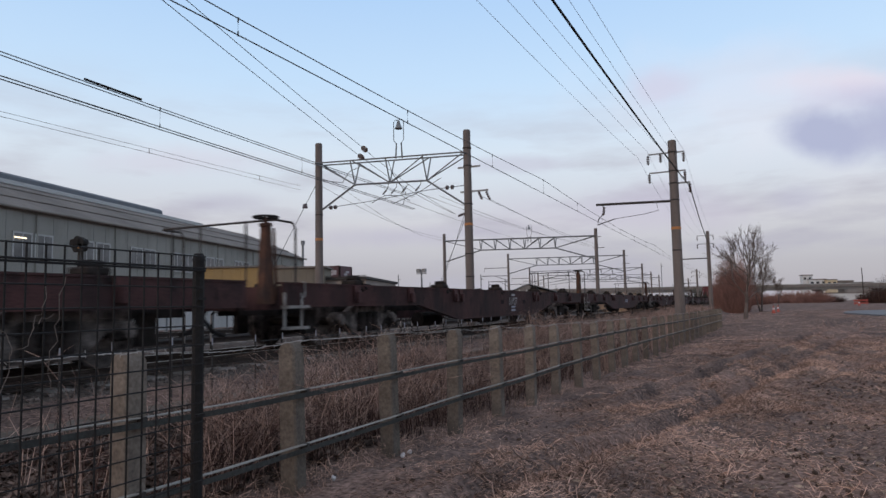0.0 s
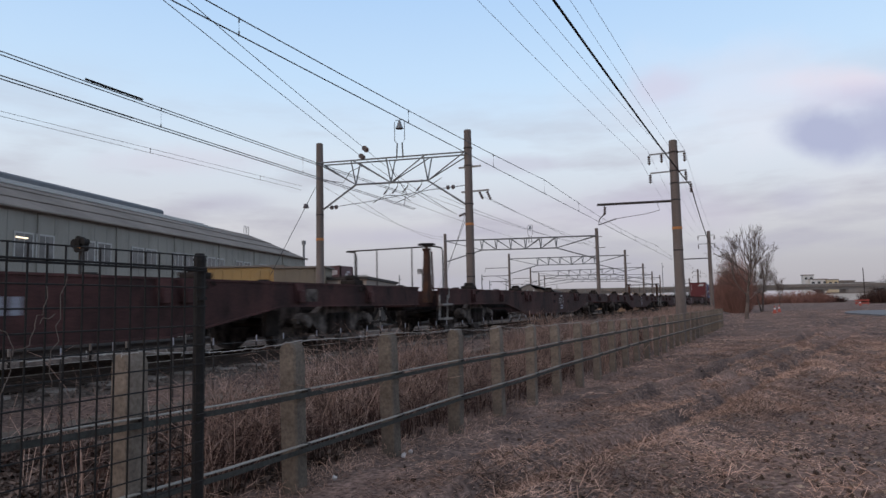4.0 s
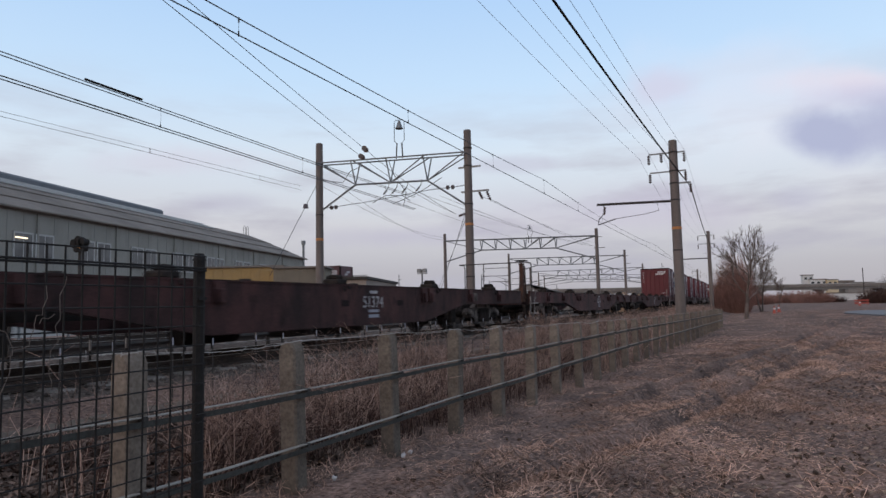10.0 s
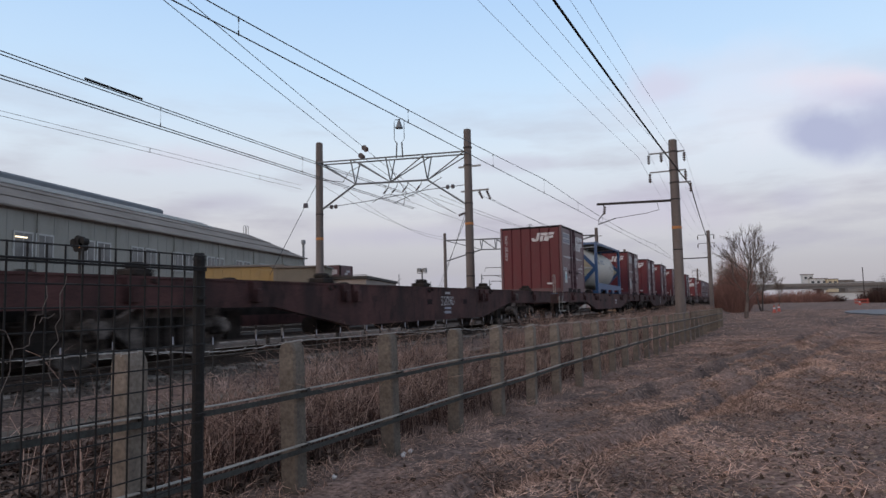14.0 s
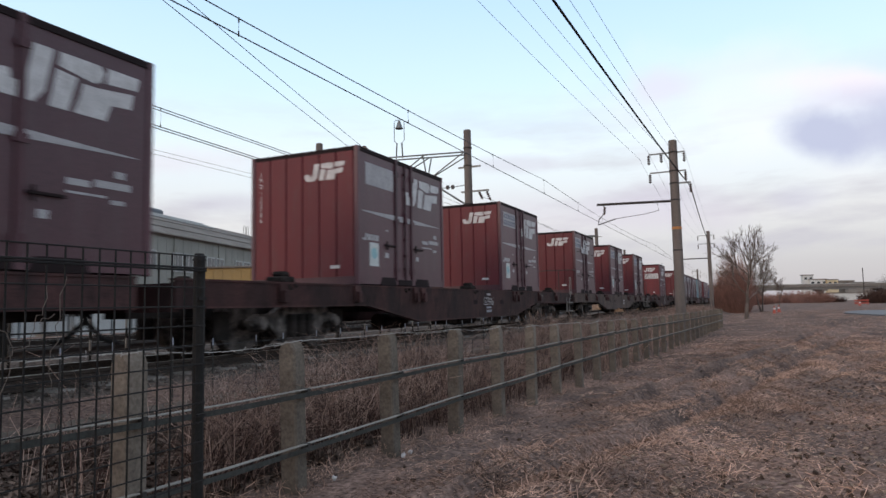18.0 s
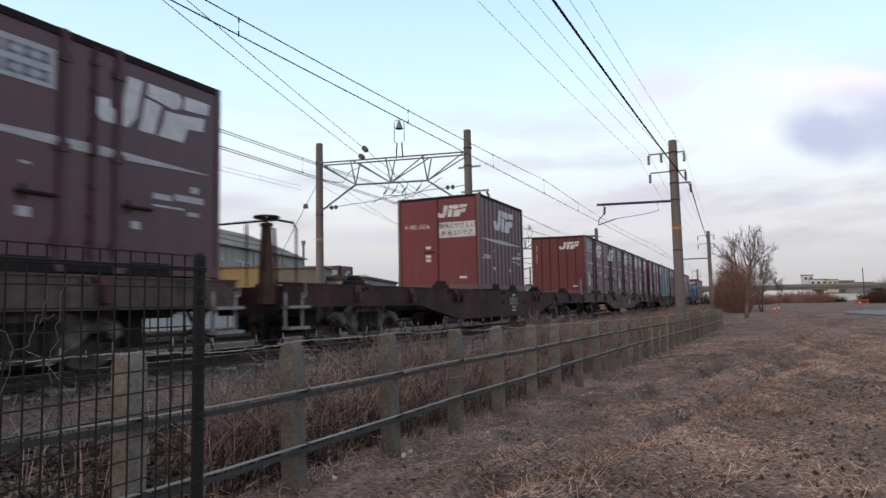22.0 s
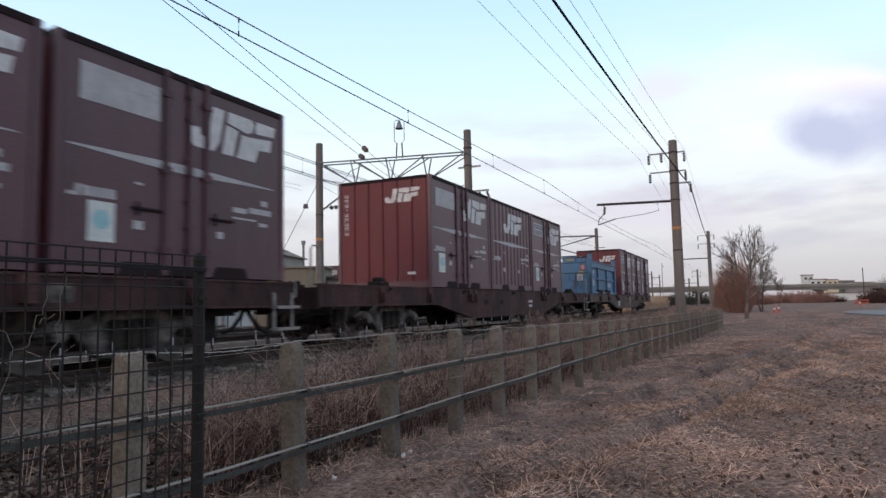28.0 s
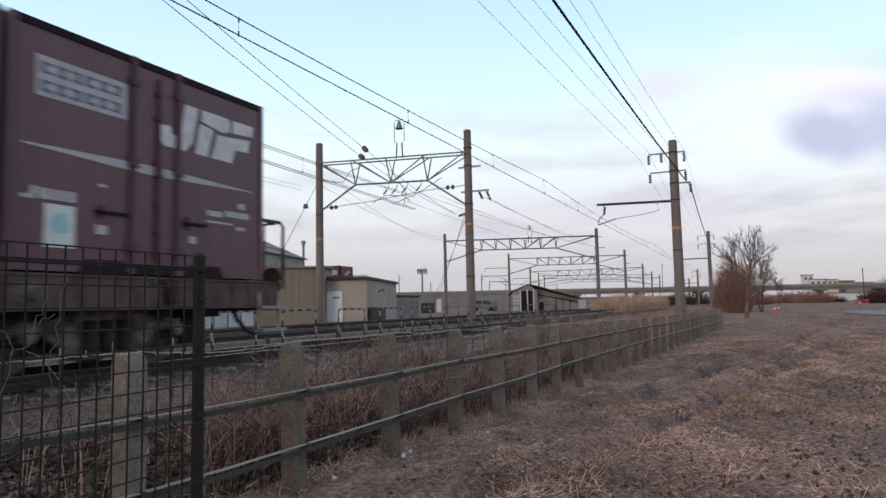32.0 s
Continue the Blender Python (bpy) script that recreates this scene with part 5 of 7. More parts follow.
# slim yard poles with small brackets
for px_, py_, d_ in ((706, 487, 110), (762, 500, 125), (852, 486, 105), (866, 497, 118), (895, 494, 135), (1171, 466, 150), (1192, 503, 170), (985, 505, 150), (1035, 511, 160)):
    q = ray_px(px_, py_, d_)
    sp = thing("yard_pole", pose(q.x, q.y, -0.3), "slim grey yard pole with a small bracket", "pole", "yard poles")
    bm = B()
    rod(bm, (0, 0, 0), (0, 0, q.z + 0.3), 0.1, 6, 0.07)
    part("pole", bm, M["galv"], sp)
    bm = B()
    box(bm, -0.05, 0.42, -0.04, 0.04, q.z - 0.5, q.z - 0.42)
    part("bracket", bm, M["galv"], sp)
# maroon containers stacked far behind the hut
sc = ray_px(602, 468, 65.5)
for lvl in range(2):
    st_ = thing("stacked_container", pose(sc.x, sc.y, -0.3 + lvl * (sc.z + 0.3) / 2, 0, 0, YAW - 21), "dark maroon freight container stored in the yard", "container", "stored containers")
    bm = B()
    box(bm, -3.7, 0, 0, 2.45, 0.01, 2.48, bevel=0.03)
    part("body", bm, M["plum"], st_)
    for x0, x1, z0, z1 in ((-1.2, -0.75, 1.55, 1.85), (-0.8, -0.35, 1.62, 2.05), (-1.35, -0.7, 1.9, 2.1), (-3.1, -2.3, 1.6, 1.75)):
        bm = B()
        box(bm, x0, x1, -0.012, -0.003, z0, z1)
        part("emblem_block", bm, M["offwhite"], st_)
    for y0, y1, z0, z1 in ((0.9, 1.5, 1.55, 1.75), (1.2, 1.9, 1.78, 2.0)):
        bm = B()
        box(bm, 0.003, 0.012, y0, y1, z0, z1)
        part("emblem_block", bm, M["offwhite"], st_)
    for xx in (-3.7, -2.0, -0.1):
        bm = B()
        box(bm, xx, xx + 0.1, -0.05, -0.002, 0, 2.44)
        part("corner_post", bm, M["seam"], st_)
    for yy in (0.0, 2.35):
        bm = B()
        box(bm, 0.002, 0.05, yy, yy + 0.1, 0, 2.44)
        part("corner_post", bm, M["seam"], st_)
    bm = B()
    box(bm, -3.7, 0, -0.05, -0.003, 2.446, 2.5)
    part("top_rail", bm, M["concrete_pale"], st_, "pale top rail")
# shunting lamp cluster on a short post
lp = ray_px(142, 432, 27)
sl_ = thing("yard_lamp", pose(lp.x, lp.y, -0.3), "cluster of dark round yard lamps on a post", "lamp")
hz = lp.z + 0.3
bm = B()
rod(bm, (0, 0, 0), (0, 0, hz), 0.06, 8)
part("post", bm, M["dark_steel"], sl_)
for dx, dz in ((-0.22, 0.02), (0.0, 0.12), (0.2, 0.05), (-0.05, -0.15), (0.16, -0.14)):
    bm = B()
    rod(bm, (dx * 1.15, -0.14, hz + dz * 1.2), (dx * 1.15, 0.14, hz + dz * 1.2), 0.18, 12, 0.14)
    part("lamp_head", bm, M["black"], sl_)
bm = B()
rod(bm, (0.17, -0.17, hz - 0.15), (0.17, -0.15, hz - 0.15), 0.05, 10)
part("lens", bm, M["amberglow"], sl_, "amber lit lens")
# ---- pale panel fence along the far side of the yard ----
pf = thing("panel_fence", pose(-23.6, 4.0, -0.3), "low pale metal panel fence between yard and works hall", "fence")
bm = B()
prism(bm, [(0.0, 0.0), (0.03, 0.1), (0.03, 0.4), (0.0, 0.47), (0.0, 0.92), (-0.02, 0.92), (-0.02, 0.0)], "z", 0.12, 1.62)
panel_me = bpy.data.meshes.new("panel")
bm.to_mesh(panel_me)
bm.free()
bm = B()
box(bm, -0.06, 0.05, -0.035, 0.035, 0, 1.7, bevel=0.01)
post_me = bpy.data.meshes.new("fence_post")
bm.to_mesh(post_me)
bm.free()
for i in range(25):
    mesh_part("panel", panel_me, M["palepanel"], pf).location = (0, 0.95 * i, 0)
    mesh_part("post", post_me, M["galv"], pf).location = (0, 0.95 * i - 0.015, 0)

# ---- black and white low guard rails beside the second track ----
GX = -9.72
gr0 = thing("guard_rail", pose(GX, 12.4, -0.3), "low inverted-U guard rail with black and white bands", "guard rail", "track guard rails")
Wd = 1.31


def striped(parent, pts, r=0.02):
    pts = [Vector(q) for q in pts]
    L_ = 0
    for a, b in zip(pts, pts[1:]):
        n = max(1, int((b - a).length / 0.16))
        for i in range(n):
            bm_ = B()
            rod(bm_, a.lerp(b, i / n), a.lerp(b, (i + 1) / n), r, 8)
            part("stripe", bm_, M["black"] if L_ % 2 else M["stripewhite"], parent)
            L_ += 1


striped(gr0, [(0, 0, 0), (0, 0, 0.86), (0, 0.07, 0.92), (0, Wd - 0.07, 0.92), (0, Wd, 0.86), (0, Wd, 0)])
for y in (4.0, 6.2, 8.2, 10.2, 14.7, 16.85, 18.9, 21.3, 23.6, 28.5, 31.0, 34.0):
    copy_thing(gr0, pose(GX, y, -0.3))
lr = thing("edge_rail", pose(GX - 0.9, 0, -0.3), "low dark rail along the edge of the yard", "rail")
bm = B()
path(bm, [(0, 4, 0.36), (0, 60, 0.36)], 0.05, 6)
part("rail", bm, M["dark_steel"], lr)
for y in range(4, 60, 3):
    bm = B()
    rod(bm, (0, y, 0), (0, y, 0.34), 0.05, 6)
    part("support", bm, M["dark_steel"], lr)

# floodlight mast and small masts in the yard
fm_p = ray_px(747, 478, 120)
fm = thing("floodlight_mast", pose(fm_p.x, fm_p.y, -0.3), "thin yard floodlight mast with two lamp heads", "light mast")
bm = B()
rod(bm, (0, 0, 0), (0, 0, fm_p.z + 0.3), 0.22, 8, 0.14)
part("pole", bm, M["galv"], fm)
for s in (-1, 1):
    bm = B()
    box(bm, s * 0.55 - 0.35, s * 0.55 + 0.35, -0.3, 0.2, fm_p.z - 0.2, fm_p.z + 0.5)
    part("lamp_head", bm, M["galv"], fm)
bm = B()
box(bm, -1.0, 1.0, -0.06, 0.06, fm_p.z - 0.45, fm_p.z - 0.3)
part("bracket", bm, M["galv"], fm)

# ---- road viaduct across the distance ----
va, vb = ray_px(700, 520, 330), ray_px(1650, 508, 330)
vd = vb - va
vang = math.degrees(math.atan2(vd.y, vd.x))
via = thing("road_viaduct", pose(va.x, va.y, 0, 0, 0, vang), "long grey concrete road viaduct on piers", "viaduct", kind="structure")
vl = vd.length
vz = (va.z + vb.z) / 2 + 1.0
bm = B()
box(bm, -60, vl, -4.6, 4.6, vz - 2.2, vz - 0.9)
part("deck", bm, M["viaduct"], via)
bm = B()
box(bm, -60, vl, -5.4, -4.603, vz - 1.0, vz + 0.5)
part("parapet", bm, M["concrete_pale"], via, "pale concrete parapet")
bm = B()
box(bm, -60, vl, -5.5, -5.403, vz + 0.35, vz + 0.62)
part("handrail", bm, M["winframe"], via)
for i in range(-2, int(vl / 30) + 1):
    bm = B()
    box(bm, i * 30 - 0.9, i * 30 + 0.9, -2, 2, -1, vz - 2.9)
    box(bm, i * 30 - 1.3, i * 30 + 1.3, -4.4, 4.4, vz - 2.9, vz - 2.203)
    part("pier", bm, M["viaduct"], via)

# distant low buildings above and below the viaduct
def far_block(x0, x1, yt, d, wall, label, base=-1.0, lights=True):
    a, b = ray_px(x0, yt, d), ray_px(x1, yt, d)
    v = b - a
    t = thing("far_building", pose(a.x, a.y, base, 0, 0, math.degrees(math.atan2(v.y, v.x))), label, "building", "distant buildings")
    w = v.length
    h = a.z - base
    bm = B()
    box(bm, 0, w, 0, 3, 0, h)
    part("wall", bm, M[wall], t)
    bm = B()
    box(bm, -0.3, w + 0.3, -0.3, 3.3, h + 0.005, h + 0.5)
    part("roof", bm, M["roof"], t)
    n = max(2, int((x1 - x0) / 9))
    for i in range(n if lights else 0):
        bm = B()
        box(bm, w * (i + 0.25) / n, w * (i + 0.75) / n, -0.06, -0.005, h - 2.6, h - 1.2)
        part("window", bm, M["glass"], t)
    return t


far_block(1421, 1439, 488, 420, "whitedoor", "far white building with a dark window band")
far_block(1433, 1464, 495.5, 418, "whitedoor", "far white building with a row of windows")
far_block(1464, 1483, 496, 416, "cream", "far cream building with yellow panels")
far_block(1484, 1512, 498, 430, "roof", "far low building with a dark roof")
far_block(1500, 1547, 501, 425, "greywall", "far pale low building behind the viaduct")
far_block(1470, 1534, 520, 290, "whitedoor", "low white shed seen below the viaduct", lights=False)
far_block(690, 925, 524.5, 215, "viaduct", "long low grey yard shed in the distance", lights=False)
far_block(1000, 1100, 529, 300, "viaduct", "long low grey shed in the distance", lights=False)
far_block(1100, 1190, 528, 310, "greywall", "long low grey shed in the distance", lights=False)


# ---- trees and bushes ----
def branch(segs, p, d, length, r, depth, g, droop=0.0, split=3, minr=0.006):
    n = 3
    q = p
    for i in range(n):
        d = (d + Vector(g.uniform(-0.16, 0.16, 3)) + Vector((0, 0, 0.05 - droop))).normalized()
        nq = q + d * (length / n)
        rr = r * (1 - 0.22 * (i + 1) / n)
        segs.append((q, nq, r * (1 - 0.22 * i / n), rr))
        q = nq
        if depth > 0 and i > 0:
            a = g.uniform(0, 2 * pi)
            side = d.orthogonal().normalized()
            side.rotate(Matrix.Rotation(a, 3, d))
            nd = (d * 0.8 + side * g.uniform(0.3, 0.6)).normalized()
            branch(segs, q, nd, length * g.uniform(0.5, 0.75), max(r * 0.5, minr), depth - 1, g, droop, split, minr)
    if depth > 0:
        for k in range(split - 1):
            a = g.uniform(0, 2 * pi)
            side = d.orthogonal().normalized()
            side.rotate(Matrix.Rotation(a, 3, d))
            nd = (d + side * g.uniform(0.2, 0.48)).normalized()
            branch(segs, q, nd, length * g.uniform(0.6, 0.85), max(r * 0.62, minr), depth - 1, g, droop, split, minr)


def bare_tree(x, y, base, h, seed, label, depth=5, stems=1, r=0.16, minr=0.012, spread=0.24):
    t = thing("bare_tree", pose(x, y, base), label, "tree", "bare trees")
    g = np.random.default_rng(seed)
    trunk, crown = [], []
    for s in range(stems):
        o = Vector((g.uniform(-0.25, 0.25), g.uniform(-0.25, 0.25), -0.1)) if stems > 1 else Vector((0, 0, -0.1))
        lean = Vector((g.uniform(-0.12, 0.12), g.uniform(-0.12, 0.12), 1)).normalized()
        pts_ = [o]
        for i in range(6):
            lean = (lean + Vector((g.normal(0, 0.07), g.normal(0, 0.07), 0.1))).normalized()
            pts_.append(pts_[-1] + lean * h * 0.1)
        for i in range(6):
            trunk.append((pts_[i], pts_[i + 1], r * (1.15 - 0.15 * i), r * (1.0 - 0.15 * i)))
        for k in range(9):
            a = k * 2.4 + g.uniform(0, 0.8)
            f_ = 0.38 + 0.62 * k / 8
            q_ = f_ * 6
            i_ = min(int(q_), 5)
            at_ = pts_[i_].lerp(pts_[i_ + 1], q_ - i_)
            tilt_ = spread * (1.7 - 1.0 * f_) * g.uniform(0.7, 1.2)
            nd = Vector((cos(a) * tilt_, sin(a) * tilt_, 1.0)).normalized()
            branch(crown, at_, nd, h * g.uniform(0.15, 0.2), r * 0.34, depth - 1, g, 0.0, 3, minr)
    mesh_part("trunk", sticks(trunk, 8), M["twig"], t)
    mesh_part("crown", sticks(crown, 3), M["twig"], t, "bare winter branches")
    return t


tp = ray_px(1321, 565, 48.5)
bare_tree(tp.x, tp.y, gz(tp.x, tp.y) - 0.1, 6.7, 5, "tall bare winter tree with a rounded fine crown", 5, 1, 0.13, 0.0055, spread=0.95)
tp = ray_px(1349, 553, 72)
bare_tree(tp.x, tp.y, gz(tp.x, tp.y) - 0.1, 6.6, 8, "bare winter tree with upright branches", 4, 2, 0.09, 0.008, spread=0.5)
tp = ray_px(1380, 548, 95)
bare_tree(tp.x, tp.y, gz(tp.x, tp.y) - 0.1, 4.6, 9, "slender bare winter tree", 4, 1, 0.06, 0.01, spread=0.4)


def bush(x, y, base, w, d, h, n, mat, seed, label, name="bush", r=0.012):
    g = np.random.default_rng(seed)
    segs = []
    for _ in range(n):
        a, q = g.uniform(0, 2 * pi), sqrt(g.random())
        p0 = Vector((cos(a) * q * w * 0.32, sin(a) * q * d * 0.32, -0.05))
        hh = h * (1 - 0.45 * q * q) * g.uniform(0.4, 1.05)
        p2 = Vector((cos(a) * q * w * 0.5, sin(a) * q * d * 0.5, hh)) + Vector(g.uniform(-0.14, 0.14, 3)) * h
        p1 = p0.lerp(p2, 0.55) + Vector(g.uniform(-0.06, 0.06, 3)) * h
        segs.append((p0, p1, r, r * 0.7))
        segs.append((p1, p2, r * 0.7, r * 0.25))
        for k in range(3):
            s = p1.lerp(p2, g.uniform(0, 0.9))
            segs.append((s, s + Vector((g.uniform(-0.3, 0.3), g.uniform(-0.3, 0.3), g.uniform(0.1, 0.45))) * h * 0.22, r * 0.5, r * 0.2))
    t = thing(name, pose(x, y, base), label, "bush", "bushes")
    mesh_part("crown", sticks(segs, 3), M[mat], t, "dense leafless twigs")
    bm_ = B()
    for k in range(5):
        rod(bm_, (0.1 * k - 0.2, 0, -0.1), (0.25 * k - 0.5, 0.1, h * 0.3), 0.03, 5)
    part("stems", bm_, M["twig"], t)
    return t


for px_, py_, d_, w_, h_, n_, sd_ in ((1303, 555, 70, 3.2, 6.6, 2600, 31), (1281, 553, 73, 2.4, 4.2, 1200, 39), (1315, 556, 69, 2.0, 5.0, 900, 40)):
    tp = ray_px(px_, py_, d_)
    bush(tp.x, tp.y, gz(tp.x, tp.y), w_, w_ * 0.9, h_, n_, "redtwig", sd_, "dense upright red-brown leafless shrub", r=0.009)
for x, y, d, w, h, mat, s in ((1560, 546, 120, 8, 3.3, "brush", 32), (1380, 543, 180, 12, 3.2, "redtwig", 33), (1408, 543, 175, 13, 3.9, "redtwig", 34), (1440, 543, 165, 11, 3.5, "redtwig", 35), (1463, 543, 170, 10, 2.4, "brush", 41), (1340, 545, 150, 8, 3.4, "redtwig", 36), (1225, 545, 140, 12, 4.0, "evergreen", 37), (1190, 547, 120, 5, 2.6, "evergreen", 38), (1575, 520, 380, 20, 14.0, "evergreen", 42)):
    tp = ray_px(x, y, d)
    bush(tp.x, tp.y, -0.75, w, w * 0.6, h, 1100, mat, s, "low leafless thicket at the field edge" if mat != "evergreen" else "dark evergreen thicket at the field edge", r=0.03)
tp = ray_px(1531, 540, 160)
pl = thing("utility_pole", pose(tp.x, tp.y, -0.75), "thin dark utility pole beyond the field", "pole")
bm = B()
rod(bm, (0, 0, 0), (0, 0, 8.5), 0.13, 6, 0.1)
part("pole", bm, M["dark_steel"], pl)

# cones, barrier and pale paved patch at the far end of the field
def cone(x, y):
    t = thing("traffic_cone", pose(x, y, gz(x, y)), "orange traffic cone on the field", "traffic cone", "traffic cones")
    bm_ = B()
    rod(bm_, (0, 0, 0.04), (0, 0, 0.72), 0.17, 10, 0.03)
    part("cone_body", bm_, M["orange"], t)
    bm_ = B()
    box(bm_, -0.2, 0.2, -0.2, 0.2, 0, 0.04)
    part("cone_base", bm_, M["orange"], t)
    bm_ = B()
    rod(bm_, (0, 0, 0.36), (0, 0, 0.5), 0.107, 10, 0.078)
    part("white_band", bm_, M["whitedoor"], t)


for x, y, d in ((1371, 558, 62), (1379, 557, 66), (1522, 542, 92)):
    q = ray_px(x, y, d)
    cone(q.x, q.y)
a, b = ray_px(1512, 534, 95), ray_px(1538, 534, 95)
bar = thing("barrier", pose(a.x, a.y, -0.7, 0, 0, math.degrees(math.atan2(b.y - a.y, b.x - a.x))), "orange work-site barrier boards", "barrier")
for i in range(2):
    bm = B()
    box(bm, 0, (b - a).length, -0.03, 0.03, 0.45 + 0.4 * i, 0.65 + 0.4 * i)
    part("board", bm, M["orange"], bar)
for s in (0.1, 0.9):
    bm = B()
    rod(bm, ((b - a).length * s, 0, -0.1), ((b - a).length * s, 0, 1.1), 0.04, 6)
    part("leg", bm, M["orange"], bar)
c = ray_px(1606, 563, 50)
bm = B()
g = bmesh.ops.create_circle(bm, cap_ends=True, segments=40, radius=1.0)
bmesh.ops.transform(bm, matrix=Matrix.Diagonal((3.9, 10.0, 1, 1)), verts=g["verts"])
ext = bmesh.ops.extrude_face_region(bm, geom=bm.faces[:])
bmesh.ops.translate(bm, vec=(0, 0, 0.09), verts=[v for v in ext["geom"] if isinstance(v, bmesh.types.BMVert)])
for v in bm.verts:
    v.co.z += gz(c.x + v.co.x, c.y + v.co.y) - gz(c.x, c.y)
pd = part("tarpaulin", bm, M["pondblue"])
pd.location = (c.x, c.y, gz(c.x, c.y) + 0.01)
tagged(pd, "pale blue-grey sheet lying flat on the field", "tarpaulin")


# ---- the freight train ----
TX = -7.57            # centre of the near track
DECK = 1.06           # container floor above the rails
PITCH_W = 20.52
SLOT = 3.785
V24, ACC = 10.006, 0.0511


def gone(t):
    """How far the train has run, from its place at 24 s."""
    return V24 * (t - 24) + 0.5 * ACC * (t - 24) ** 2


def slot0(k):
    return 70.43 - PITCH_W * k + {2: 0.12, 3: 0.18, 4: 0.32, 5: 0.1, 6: 0.05, 7: 0.3, 9: 0.2, 10: 0.1, 11: -0.1, 13: -0.2}.get(k, 0.0)


MOVING = []


def sill_side(bm, x0, x1):
    """Fish-bellied side sill as a plate with flanges."""
    zt, ze, zm = -0.03, -0.36, -0.71
    a, b, e_ = 3.2, 5.3, 9.85
    prof = [(-e_, zt), (e_, zt), (e_, ze), (b, ze), (a, zm), (-a, zm), (-b, ze), (-e_, ze)]
    prism(bm, prof, "x", x0, x1)


def make_meshes():
    D = {}

    def keep(name, bm, smooth=False):
        me_ = bpy.data.meshes.new(name)
        bm.normal_update()
        bm.to_mesh(me_)
        bm.free()
        if smooth:
            me_.shade_smooth()
        D[name] = me_

    for s, nm in ((1, "side_sill_r"), (-1, "side_sill_l")):
        bm = B()
        sill_side(bm, s * 1.19 - 0.02, s * 1.19 + 0.02)
        keep(nm, bm)
        bm = B()
        lo, hi = sorted((s * 1.10, s * 1.225))
        box(bm, lo, hi, -9.85, 9.85, -0.029, -0.002)
        poly = [(-9.85, -0.36), (-5.3, -0.36), (-3.2, -0.71), (3.2, -0.71), (5.3, -0.36), (9.85, -0.36)]
        for a, b in zip(poly, poly[1:]):
            prism(bm, [(a[0], a[1] - 0.022), (b[0], b[1] - 0.022), (b[0], b[1] + 0.002), (a[0], a[1] + 0.002)], "x", lo, hi)
        keep("flange_r" if s > 0 else "flange_l", bm)
    bm = B()
    box(bm, -1.17, 1.17, -9.85, -9.75, -0.42, -0.062)
    keep("end_sill", bm)
    bm = B()
    box(bm, -0.22, 0.22, -9.7, 9.7, -0.5, -0.065)
    keep("centre_sill", bm)
    bm = B()
    box(bm, -1.165, 1.165, -0.09, 0.09, -0.34, -0.065)
    keep("cross_beam", bm)
    bm = B()
    box(bm, -0.16, 0.16, -0.16, 0.16, -0.0, 0.09, bevel=0.02)
    box(bm, -0.1, 0.12, -0.1, 0.1, 0.08, 0.17, bevel=0.03)
    rod(bm, (0.1, -0.05, 0.1), (0.25, -0.05, -0.12), 0.025, 6)
    rod(bm, (0.1, 0.07, 0.1), (0.25, 0.09, -0.08), 0.02, 6)
    keep("twist_lock", bm)
    bm = B()
    box(bm, 1.212, 1.25, -0.1, 0.1, -0.3, -0.02)
    box(bm, 1.25, 1.31, -0.06, 0.06, -0.32, -0.12, bevel=0.015)
    keep("bracket", bm)
    # bogie
    bm = B()
    prof = [(-1.12, 0.04), (-0.95, 0.13), (-0.62, 0.13), (-0.4, 0.24), (0.4, 0.24), (0.62, 0.13), (0.95, 0.13), (1.12, 0.04), (1.12, -0.04), (0.72, -0.02), (0.42, -0.3), (-0.42, -0.3), (-0.72, -0.02), (-1.12, -0.04)]
    prism(bm, prof, "x", 0.86, 0.98)
    keep("bogie_side", bm)
    bm = B()
    box(bm, 0.84, 1.03, -0.12, 0.12, -0.13, 0.1, bevel=0.03)
    keep("axle_guard", bm)
    bm = B()
    rod(bm, (1.02, 0, -0.24), (1.02, 0, 0.12), 0.075, 8)
    for z in (-0.2, -0.11, -0.02, 0.07):
        rod(bm, (1.02, 0, z), (1.02, 0, z + 0.035), 0.09, 8)
    keep("spring", bm)
    bm = B()
    rod(bm, (0.98, 0, 0), (1.09, 0, 0), 0.11, 10, 0.085)
    keep("axle_box", bm)
    bm = B()
    box(bm, -0.9, 0.9, -0.2, 0.2, -0.06, 0.24)
    keep("bolster", bm)
    bm = B()
    rod(bm, (0.5, 0, 0), (0.535, 0, 0), 0.455, 24)
    rod(bm, (0.535, 0, 0), (0.645, 0, 0), 0.43, 24)
    for k in range(3):
        a = k * 2 * pi / 3
        rod(bm, (0.62, cos(a) * 0.22, sin(a) * 0.22), (0.653, cos(a) * 0.22, sin(a) * 0.22), 0.06, 8)
    keep("wheel", bm)
    bm = B()
    rod(bm, (-0.85, 0, 0), (0.85, 0, 0), 0.075, 8)
    keep("axle", bm)
    bm = B()
    box(bm, 0.69, 0.78, -0.14, 0.14, -0.2, 0.2)
    keep("brake_block", bm)
    # coupler
    bm = B()
    box(bm, -0.1, 0.1, 9.85, 10.24, -0.3, -0.1, bevel=0.02)
    box(bm, -0.17, 0.17, 10.0, 10.24, -0.36, -0.04, bevel=0.03)
    keep("coupler", bm)
    bm = B()
    path(bm, [(0.42, 9.72, -0.36), (0.43, 9.86, -0.56), (0.43, 10.04, -0.72), (0.43, 10.18, -0.77), (0.43, 10.27, -0.78)], 0.035, 6)
    keep("air_hose", bm)
    # steps and rails at the corner
    bm = B()
